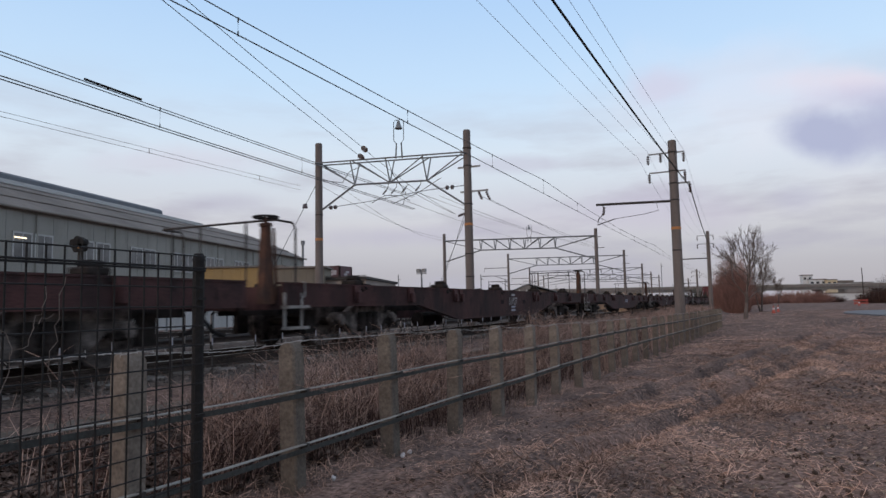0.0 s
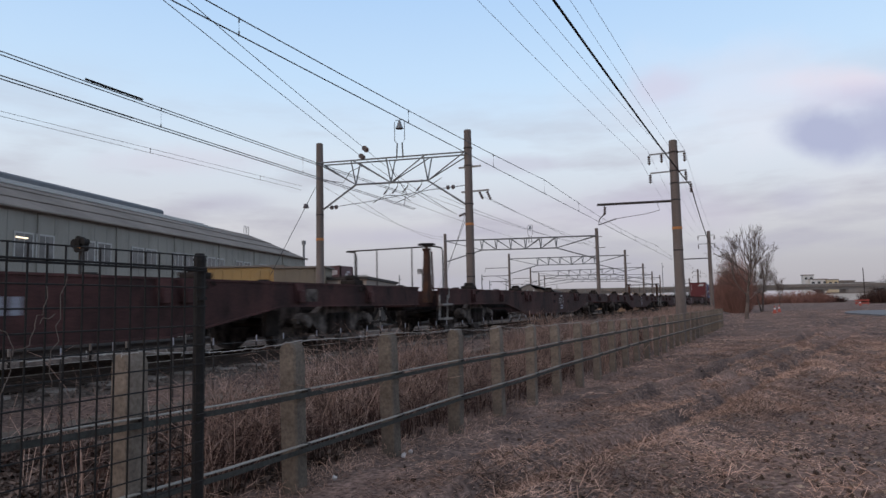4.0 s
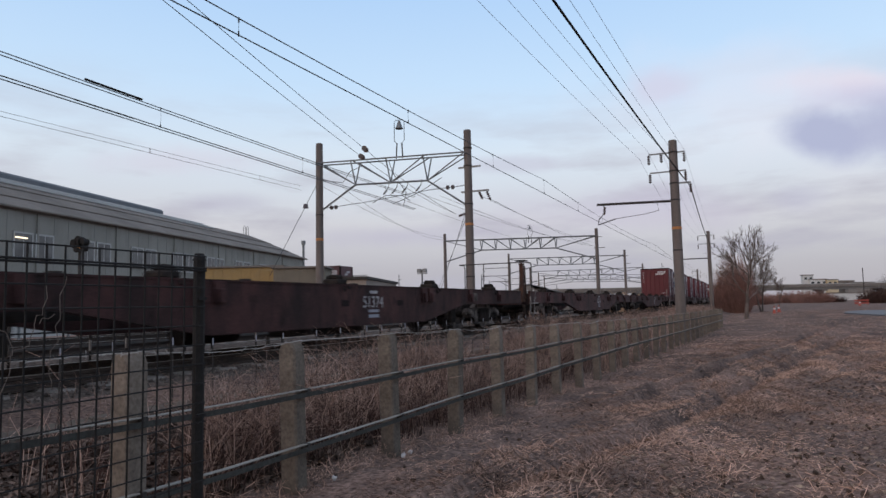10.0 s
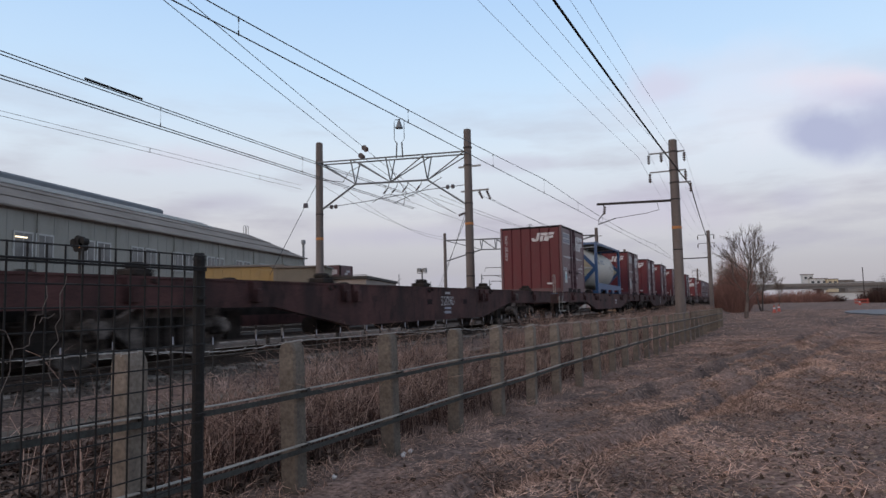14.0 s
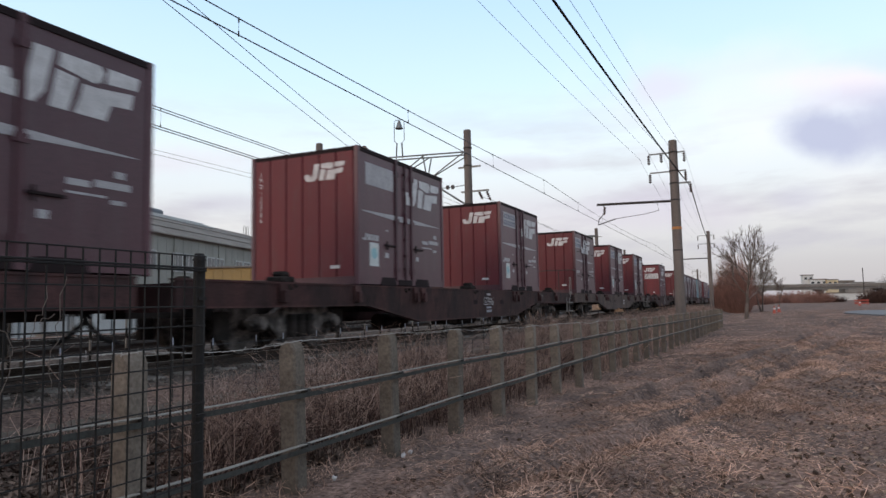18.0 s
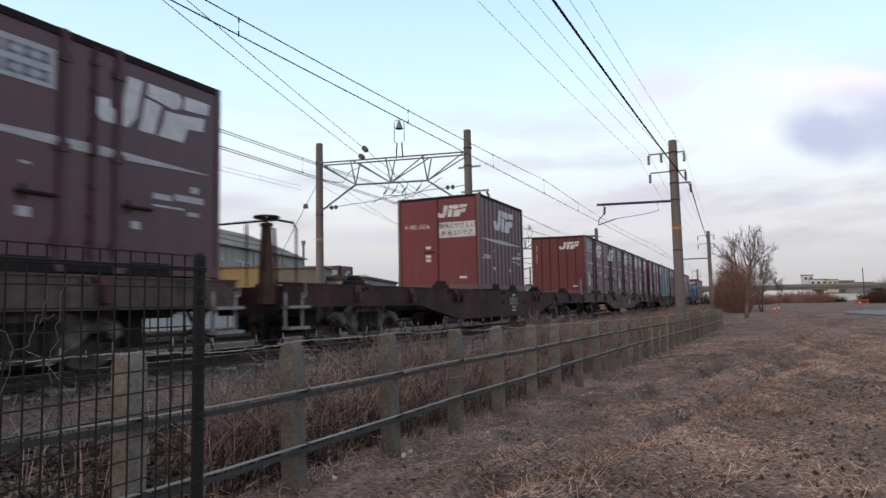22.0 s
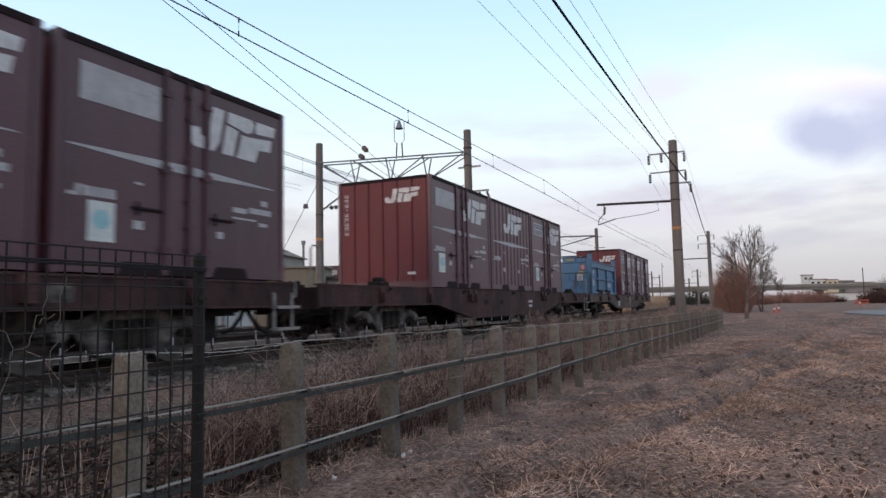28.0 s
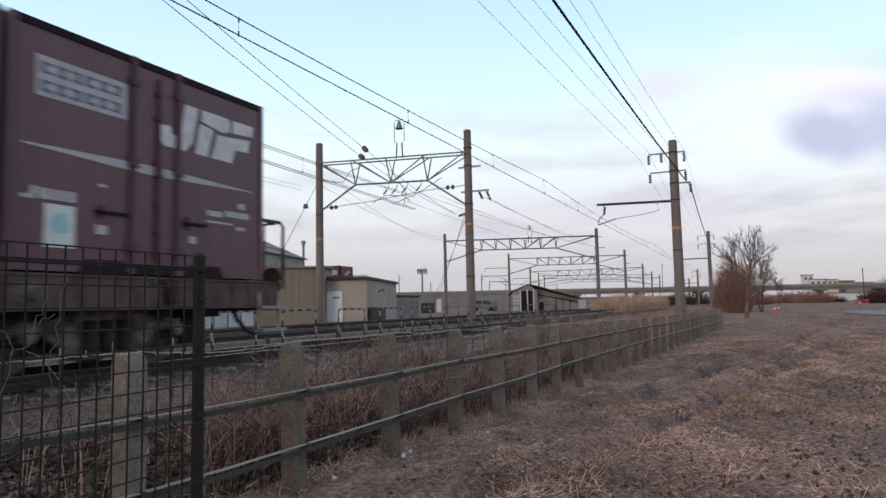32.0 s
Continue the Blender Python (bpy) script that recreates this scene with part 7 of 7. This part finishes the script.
# the string of wagons, last one first
for k, num, stand, rl, grey in ((0, "106106", ((0, -1),), (0,), True), (1, "", None, (0,), False), (2, "", None, (0,), False), (3, "", None, (0,), True),
                               (4, "50513", ((0, 1),), (), False), (5, "", ((0, -1),), (0,), True), (6, "52946", None, (), False), (7, "", None, (0,), False),
                               (8, "52090", None, (), False), (9, "52265", ((0, 1),), (), False), (10, "51374", ((0, 1),), (), False), (11, "51541", ((1, -1),), (), False),
                               (12, "521 3", ((0, 1),), (), False), (13, "-", ((0, 1),), (), False), (14, "51727", ((0, 1),), (), False), (15, "", None, (), False)):
    w = wagon(k, num, stand, rl, grey, 0 if k in (8, 15) else 2 if k in (0, 1, 2, 3, 5, 6, 11) else 1)
    if k == 0:       # round tail marker and end railing
        sub("end_railing", "end_railing", "dark_steel", w, (0, 9.9, -0.05), (0, 0, pi))
        bm = B()
        rod(bm, (1.0, 9.93, 0.02), (1.0, 9.96, 0.02), 0.2, 20)
        part("tail_disc", bm, M["rust"], w, "round dark red tail marker disc")
        bm = B()
        box(bm, 0.97, 1.03, 9.86, 9.92, -0.4, 0.05)
        part("disc_bracket", bm, M["dark_steel"], w)
        bm = B()
        path(bm, [(1.0, 9.45, -0.1), (1.0, 9.45, 0.86), (1.0, 9.55, 0.93), (1.0, 10.15, 0.93), (1.0, 10.22, 0.86), (1.0, 10.22, -0.1)], 0.026, 6)
        part("handrail", bm, M["dark_steel"], w, "tall hooped steel handrail")
        for i, (y0, y1, z0, z1) in enumerate(((-3.13, -2.95, -0.62, -0.52), (-3.02, -2.9, -0.52, -0.33), (-2.86, -2.66, -0.6, -0.33), (-2.62, -2.38, -0.44, -0.33), (-2.62, -2.5, -0.6, -0.45))):
            bm = B()
            box(bm, 1.2115, 1.2145, y0, y1, z0, z1)
            part("sill_emblem_block", bm, M["offwhite"], w, "white emblem block on the side sill")
for j in (2, 3, 4):
    container(0, j, du=0.06, drop=0.1)
container(1, 1, du=0.06)
container(1, 2, du=0.08, ribbed=True, panel=False, sticker=False)
container(1, 3, du=0.12)
for j in (0, 1, 3, 4):
    container(2, j, du=-0.05 + 0.065 * j)
for j in range(5):
    container(3, j, du=-0.03 + 0.03 * j, panel=j != 1, sticker=j != 1, digits="106-6893" if j == 0 else "", early=j == 1)
for j, du_ in ((0, -0.1), (2, 0.0), (4, 0.1)):
    container(5, j, du=du_, early=j == 0, sticker=j != 0)
container(6, 1, digits="19D-15786")
container(6, 3, du=0.12)
container(7, 0, du=0.2)
container(7, 4, du=0.62)

# ribbed container with double end doors and a sign
sc_ = container(4, 2, du=0.15, ribbed=True, panel=False, sticker=False, number=False, label="maroon ribbed container with double end doors and white sign")
bm = B()
rod(bm, (0.0, -0.012, 0.12), (0.0, -0.012, CH - 0.1), 0.022, 6)
part("door_bar", bm, M["maroon"], sc_)
bm = B()
box(bm, -0.42, -0.1, -0.03, -0.005, 1.03, 1.06)
part("door_handle", bm, M["seam"], sc_)
bm = B()
box(bm, 0.05, 1.1, -0.012, -0.0045, 1.42, 1.83)
sg = part("sign_board", bm, M["white"], sc_, "white sign board with black characters")
for txt, z in (("環境にやさしい", 1.725), ("鉄道コンテナ", 1.53)):
    nb = mesh_part("writing", word(txt, 0.155), M["seam"], sg)
    nb.matrix_basis = Matrix.Translation((0.575, -0.0145, z)) @ Euler((pi / 2, 0, 0)).to_matrix().to_4x4()
nb = mesh_part("writing", word("V19B-2656", 0.17), M["white"], sc_)
nb.matrix_basis = Matrix.Translation((-0.62, -0.0055, 1.75)) @ Euler((pi / 2, 0, 0)).to_matrix().to_4x4()
bm = B()
for z in (1.17, 0.93, 0.82):
    box(bm, -0.36, -0.22, -0.006, -0.002, z - 0.04, z + 0.04)
part("marking", bm, M["white"], sc_)


def frame_box(t, L_, W_, H_, mat, th=0.13):
    for x in (-W_ / 2, W_ / 2 - th):
        for y in (0, L_ - th):
            bm = B()
            box(bm, x, x + th, y, y + th, 0, H_, bevel=0.012)
            part("corner_post", bm, M[mat], t)
            for z in (0.0, H_ - 0.12):
                bm = B()
                box(bm, x - 0.004, x + th + 0.004, y - 0.004, y + th + 0.004, z, z + 0.124)
                part("corner_casting", bm, M[mat], t)
    for x in (-W_ / 2 + 0.01, W_ / 2 - th + 0.01):
        bm = B()
        box(bm, x, x + 0.1, th, L_ - th, H_ - 0.11, H_ - 0.01)
        part("top_rail", bm, M[mat], t)
    for y in (0.01, L_ - 0.11):
        for z in (0.02, H_ - 0.11):
            bm = B()
            box(bm, -W_ / 2 + th, W_ / 2 - th, y, y + 0.1, z, z + 0.1)
            part("end_rail", bm, M[mat], t)


def tank_container(u):
    L_, W_, H_ = 6.06, 2.44, 2.42
    t = thing("tank_container", pose(TX, u - gone(0), DECK), "cream tank in an open dark blue steel frame", "tank container", "freight containers")
    MOVING.append((t, u, DECK))
    frame_box(t, L_, W_, H_, "frameblue")
    bm = B()
    R_, zc_ = 0.98, 1.25
    prof = [(0.24, 0.0), (0.25, 0.6), (0.3, 0.85), (0.38, 0.95), (0.5, R_), (5.46, R_), (5.58, 0.96), (5.68, 0.86), (5.75, 0.6), (5.77, 0.0)]
    n = 40
    rings = []
    for y, r in prof:
        rings.append([bm.verts.new((max(r, 0.001) * cos(2 * pi * i / n), y, zc_ + max(r, 0.001) * sin(2 * pi * i / n))) for i in range(n)])
    for a, b in zip(rings, rings[1:]):
        for i in range(n):
            bm.faces.new((a[i], b[i], b[(i + 1) % n], a[(i + 1) % n]))
    bmesh.ops.recalc_face_normals(bm, faces=bm.faces[:])
    tk = part("tank", bm, M["tank"], t, "cream insulated tank barrel", True)
    for y in (2.0, 3.9):
        bm = B()
        rod(bm, (0, y - 0.02, zc_), (0, y + 0.02, zc_), R_ + 0.004, 40)
        part("seam_band", bm, M["tank"], tk)
    # diamond end panel behind four diagonal beams
    for ye, s in ((0.05, 1), (L_ - 0.05, -1)):
        bm = B()
        prism(bm, [(0, 0.1), (1.06, 1.2), (0, 2.3), (-1.06, 1.2)], "y", min(ye + 0.05 * s, ye + 0.12 * s), max(ye + 0.05 * s, ye + 0.12 * s))
        dp = part("end_panel", bm, M["cream"], t, "cream diamond-shaped end panel")
        bm = B()
        rod(bm, (-1.0, ye + 0.03 * s, 1.2), (1.0, ye + 0.03 * s, 1.2), 0.05, 8)
        part("seam_band", bm, M["tank"], dp)
        if s > 0:
            bm = B()
            prism(bm, [(-0.6, 1.42), (-0.32, 1.42), (-0.46, 1.68)], "y", ye + 0.04, ye + 0.046)
            part("warning_mark", bm, M["yellow"], dp, "orange warning triangle")
            bm = B()
            for i in range(7):
                box(bm, -0.32 + 0.1 * i, -0.25 + 0.1 * i, ye + 0.04, ye + 0.046, 1.86, 1.92)
            part("marking", bm, M["dark_steel"], dp)
        for sx_ in (-1, 1):
            for z0, z1 in ((1.2, 0.08), (1.2, 2.34)):
                a_, b_ = Vector((sx_ * 1.12, ye, z0)), Vector((sx_ * 0.04, ye, z1))
                bm = B()
                d_ = (b_ - a_)
                m_ = Matrix.Translation((a_ + b_) / 2) @ d_.to_track_quat("Z", "Y").to_matrix().to_4x4()
                box(bm, -0.06, 0.06, -0.08, 0.08, -d_.length / 2, d_.length / 2, m_)
                part("diagonal_beam", bm, M["frameblue"], t)
    for sx_ in (-1, 1):
        lo, hi = sorted((sx_ * 1.14, sx_ * 1.215))
        bm = B()
        prism(bm, [(0.13, 0.02), (0.5, 0.02), (0.62, 0.2), (1.9, 0.2), (2.05, 0.02), (2.4, 0.02), (2.55, 0.2), (3.5, 0.2), (3.65, 0.02), (4.0, 0.02), (4.15, 0.2), (5.4, 0.2), (5.5, 0.02), (5.93, 0.02), (5.93, 0.42), (0.13, 0.5)], "x", lo, hi)
        part("side_skirt", bm, M["frameblue"], t)
    # sheet sunshade on bearers, open above the manlids
    for y0, y1 in ((0.15, 0.5), (0.75, 1.55), (1.6, 2.45), (2.95, 4.0), (4.05, 5.0), (5.05, 5.9)):
        bm = B()
        box(bm, -1.08, 1.08, y0, y1, H_ - 0.05, H_ - 0.025)
        part("shade_sheet", bm, M["galv"], t, "grey sunshade sheet")
    for xa, xb in ((-1.08, -0.35), (0.6, 1.08)):
        bm = B()
        box(bm, xa, xb, 2.453, 2.947, H_ - 0.05, H_ - 0.025)
        part("shade_sheet", bm, M["galv"], t, "grey sunshade sheet")
    for y in (0.55, 2.5, 2.9, 4.02):
        bm = B()
        box(bm, -1.1, 1.1, y, y + 0.06, H_ - 0.12, H_ - 0.053)
        part("shade_bearer", bm, M["dark_steel"], t)
    for y in (1.2, 2.7, 4.6):
        bm = B()
        rod(bm, (0, y, zc_ + R_ - 0.03), (0, y, zc_ + R_ + 0.09), 0.24, 16)
        part("manlid", bm, M["galv"], tk, "grey round manlid")
    # plain markings on the barrel's near side
    def on_barrel(quads, mat, name, lab=""):
        bm_ = B()
        for y0, y1, a0, a1 in quads:
            ps = []
            for y, a in ((y0, a0), (y1, a0), (y1, a1), (y0, a1)):
                ps.append(bm_.verts.new(((R_ + 0.012) * cos(radians(a)), y, zc_ + (R_ + 0.012) * sin(radians(a)))))
            bm_.faces.new(ps)
        part(name, bm_, M[mat], tk, lab)
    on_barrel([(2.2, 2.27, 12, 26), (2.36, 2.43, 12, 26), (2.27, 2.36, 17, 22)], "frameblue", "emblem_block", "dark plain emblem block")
    on_barrel([(2.5, 2.58, 12, 26), (2.58, 2.72, 20, 26)], "frameblue", "emblem_block", "dark plain emblem block")
    on_barrel([(2.8, 3.0, 21, 26), (2.8, 3.0, 12, 17)], "frameblue", "emblem_block", "dark plain emblem block")
    on_barrel([(2.2, 3.02, 8, 9.6)], "cream", "emblem_line", "thin orange-brown line")
    on_barrel([(1.1 + 0.16 * i, 1.2 + 0.16 * i, 26, 30) for i in range(6)] + [(1.55 + 0.13 * i, 1.64 + 0.13 * i, 12, 17) for i in range(3)], "wagon_grey", "marking")
    on_barrel([(4.75 + 0.12 * i, 4.84 + 0.12 * i, 20, 23) for i in range(4)] + [(4.75 + 0.12 * i, 4.84 + 0.12 * i, 10, 13) for i in range(4)] + [(4.75, 5.2, -3, -1)], "wagon_grey", "marking")
    on_barrel([(4.3, 4.48, 2, 10)], "beige", "warning_mark")
    return t


tank_container(-66.2)


def blue_container(u):
    L_, W_, H_ = 5.92, 2.45, 1.5
    t = thing("open_container", pose(TX, u - gone(0), DECK), "worn blue open-top steel container with tall corner posts", "container", "freight containers")
    MOVING.append((t, u, DECK))
    hx = W_ / 2
    for x in (-hx, hx - 0.2):
        for y in (0, L_ - 0.2):
            bm = B()
            box(bm, x, x + 0.2, y, y + 0.2, 0, 1.8, bevel=0.015)
            part("corner_post", bm, M["blue"], t)
            bm = B()
            box(bm, x - 0.03, x + 0.23, y - 0.03, y + 0.23, 1.803, 1.845)
            part("post_cap", bm, M["dark_steel"], t, "dark steel post cap")
    for sx_ in (-1, 1):
        def slab(name, mat, y0, y1, z0, z1, d0, d1, label=""):
            """d0, d1: depths measured inwards from the posts' outer face."""
            lo, hi = sorted((sx_ * (hx - d0), sx_ * (hx - d1)))
            bm = B()
            box(bm, lo, hi, y0, y1, z0, z1)
            return part(name, bm, M[mat], t, label)
        slab("side_wall", "blue", 0.2, L_ - 0.2, 0.02, H_ - 0.06, 0.16, 0.12)
        slab("upper_panel", "blue", 0.2, L_ - 0.2, 1.2, H_ - 0.055, 0.118, 0.03)
        slab("side_rail", "blue", 0.2, L_ - 0.2, H_ - 0.05, H_, 0.13, -0.01)
        slab("side_rail", "blue", 0.2, L_ - 0.2, 0.68, 0.74, 0.118, 0.05)
        slab("side_rail", "blue", 0.2, L_ - 0.2, 0.02, 0.1, 0.118, 0.03)
        for y in (1.64, 3.76):
            slab("side_rib", "blue", y, y + 0.15, 0.22, 1.197, 0.117, 0.045)
        # not hollow: dark slabs paint the shade inside the pockets
        for y in (1.5, 3.36):
            slab("fork_pocket", "seam", y, y + 0.46, 0.0, 0.2, 0.11, 0.022, "forklift pocket filled with dark colour for its inner shade")
            slab("fork_pocket", "seam", y + 0.54, y + 1.0, 0.0, 0.2, 0.11, 0.022, "forklift pocket filled with dark colour for its inner shade")
            slab("pocket_web", "rust", y + 0.463, y + 0.537, 0.0, 0.2, 0.11, 0.02, "rusty web between the pockets")
        sl = slab("notice_plate", "offwhite", 0.7, 1.04, 0.38, 0.67, 0.117, 0.112, "white notice plate with faint blue print")
        for z in (0.42, 0.49, 0.56, 0.62):
            lo, hi = sorted((sx_ * (hx - 0.111), sx_ * (hx - 0.109)))
            bm = B()
            box(bm, lo, hi, 0.74, 1.0 if z < 0.6 else 0.88, z, z + 0.025)
            part("print_bar", bm, M["sticker"], sl)
        bm = B()
        rod(bm, (sx_ * (hx - 0.117), 0.88, 1.0), (sx_ * (hx - 0.113), 0.88, 1.0), 0.1, 16)
        part("round_emblem", bm, M["sticker"], t, "faded pale round emblem")
        for i in range(5):
            slab("marking", "orange" if i == 0 else "offwhite", 4.02 + 0.21 * i, 4.19 + 0.21 * i, 0.36, 0.57, 0.117, 0.112)
        slab("marking", "offwhite", 4.4, 5.2, 0.035, 0.065, 0.0295, 0.026)
    for y in (0.06, L_ - 0.12):
        bm = B()
        box(bm, -hx + 0.2, hx - 0.2, y, y + 0.06, 0.02, H_ - 0.1)
        part("end_wall", bm, M["blue"], t)
    bm = B()
    box(bm, -hx + 0.2, hx - 0.2, 0.0, 0.058, 0.02, 0.12)
    part("end_rail", bm, M["blue"], t)
    bm = B()
    box(bm, -0.42, -0.36, 0.0, 0.055, 0.123, 1.3)
    part("end_rail", bm, M["rust"], t, "rusty upright on the end wall")
    bm = B()
    path(bm, [(0.18, 0.02, 0.62), (0.18, 0.02, 0.98), (0.5, 0.02, 0.98), (0.5, 0.02, 0.62), (0.18, 0.02, 0.62)], 0.018, 5)
    part("hatch_frame", bm, M["blue"], t)
    bm = B()
    prism(bm, [(-hx + 0.1, H_ - 0.12), (hx - 0.15, H_ - 0.12), (0.6, H_ - 0.03), (-0.6, H_ - 0.03)], "y", 0.15, L_ - 0.15)
    part("lid", bm, M["blue"], t, "blue sheet lid")
    for x0, x1, zt in ((-0.12, 0.5, 1.72), (0.52, 0.95, 1.64)):
        bm = B()
        box(bm, x0, x1, 0.08, 0.7, H_ - 0.08, zt, bevel=0.02)
        lb = part("lid_box", bm, M["blue"], t)
        bm = B()
        box(bm, x0 - 0.03, x1 + 0.0, 0.05, 0.73, zt + 0.003, zt + 0.03)
        part("box_lid", bm, M["dark_steel"], lb)
    for x0, x1, z0, z1, mt_, lab_ in ((0.7, 0.92, 1.09, 1.32, "orange", "orange warning plate"), (0.6, 0.84, 0.94, 1.04, "yellow", "scuffed yellow plate"), (0.54, 0.8, 0.61, 0.9, "offwhite", "white plate with a blue mark"), (0.05, 0.42, 1.53, 1.6, "yellow", "yellow stripe")):
        y1 = 0.078 if z0 > 1.5 else 0.058
        bm = B()
        box(bm, x0, x1, y1 - 0.006, y1, z0, z1)
        pl = part("plate", bm, M[mt_], t, lab_)
        if mt_ != "yellow":
            for i in range(2):
                bm = B()
                box(bm, x0 + 0.05, x1 - 0.05, y1 - 0.009, y1 - 0.0065, z0 + 0.05 + i * 0.09, z0 + 0.1 + i * 0.09)
                part("plate_mark", bm, M["blue" if mt_ == "offwhite" else "offwhite"], pl)
    return t


blue_container(slot0(0) - 0.02)


def teal_container(k, j):
    """Refrigerated type: teal with a broad slanted beige band."""
    u = slot0(k) + j * SLOT
    t = thing("freight_container", pose(TX, u - gone(0), DECK), "teal container with a broad slanted beige band", "container", "freight containers")
    MOVING.append((t, u, DECK))
    hx = CW / 2
    for sx_ in (-1, 1):
        lo, hi = sorted((sx_ * (hx - 0.09), sx_ * (hx - 0.018)))
        bm = B()
        box(bm, lo, hi, 0.1, CL - 0.1, 0.16, CH - 0.09)
        part("side_wall", bm, M["teal"], t)
        lo, hi = sorted((sx_ * (hx - 0.0175), sx_ * (hx - 0.013)))
        bm = B()
        prism(bm, [(1.56, 1.3), (1.72, 0.62), (2.27, 0.74), (CL - 0.12, 2.12), (CL - 0.12, 2.42), (2.7, 2.42)], "x", lo, hi)
        part("beige_band", bm, M["sand"], t, "slanted beige band")
        for y in (1.42, 2.16):
            bm = B()
            lo, hi = sorted((sx_ * (hx - 0.02), sx_ * (hx + 0.012)))
            box(bm, lo, hi, y, y + 0.12, 0.1, CH - 0.04, bevel=0.01)
            part("door_hinge_post", bm, M["teal"], t)
    for y in (0.01, CL - 0.09):
        bm = B()
        box(bm, -hx + 0.09, hx - 0.09, y, y + 0.08, 0.1, CH - 0.05)
        part("end_wall", bm, M["teal"], t)
    for x in (-hx, hx - 0.09):
        for y in (0, CL - 0.09):
            bm = B()
            box(bm, x, x + 0.09, y, y + 0.09, 0.0, CH, bevel=0.012)
            part("corner_post", bm, M["teal"], t)
        bm = B()
        box(bm, x, x + 0.085, 0.09, CL - 0.09, CH - 0.09, CH - 0.005)
        part("frame_rail", bm, M["seam"], t)
        bm = B()
        box(bm, x, x + 0.085, 0.09, CL - 0.09, 0.02, 0.158)
        part("frame_rail", bm, M["teal"], t)
    bm = B()
    box(bm, -hx + 0.03, hx - 0.03, 0.03, CL - 0.03, CH - 0.05, CH - 0.012)
    part("roof_panel", bm, M["teal"], t)
    bm = B()
    rod(bm, (hx - 0.012, 2.62, 1.0), (hx - 0.009, 2.62, 1.0), 0.15, 6)
    part("badge", bm, M["yellow"], t, "yellow six-sided badge")
    bm = B()
    box(bm, hx - 0.012, hx - 0.009, 2.85, 3.1, 0.42, 0.66)
    part("plate", bm, M["offwhite"], t)
    return t


teal_container(2, 2)


def motions():
    """Run the train along the near track; wheels turn with it."""
    times = [0.0, 2.0, 4.0, 6.0, 8.0, 10.0, 12.0, 14.0, 16.0, 18.0, 20.0, 22.0, 24.0, 26.0, 28.0, 30.0, 32.0]
    for ob, u, z in MOVING:
        walk(ob, [(t, pose(TX, u - gone(t), z)) for t in times])


motions()
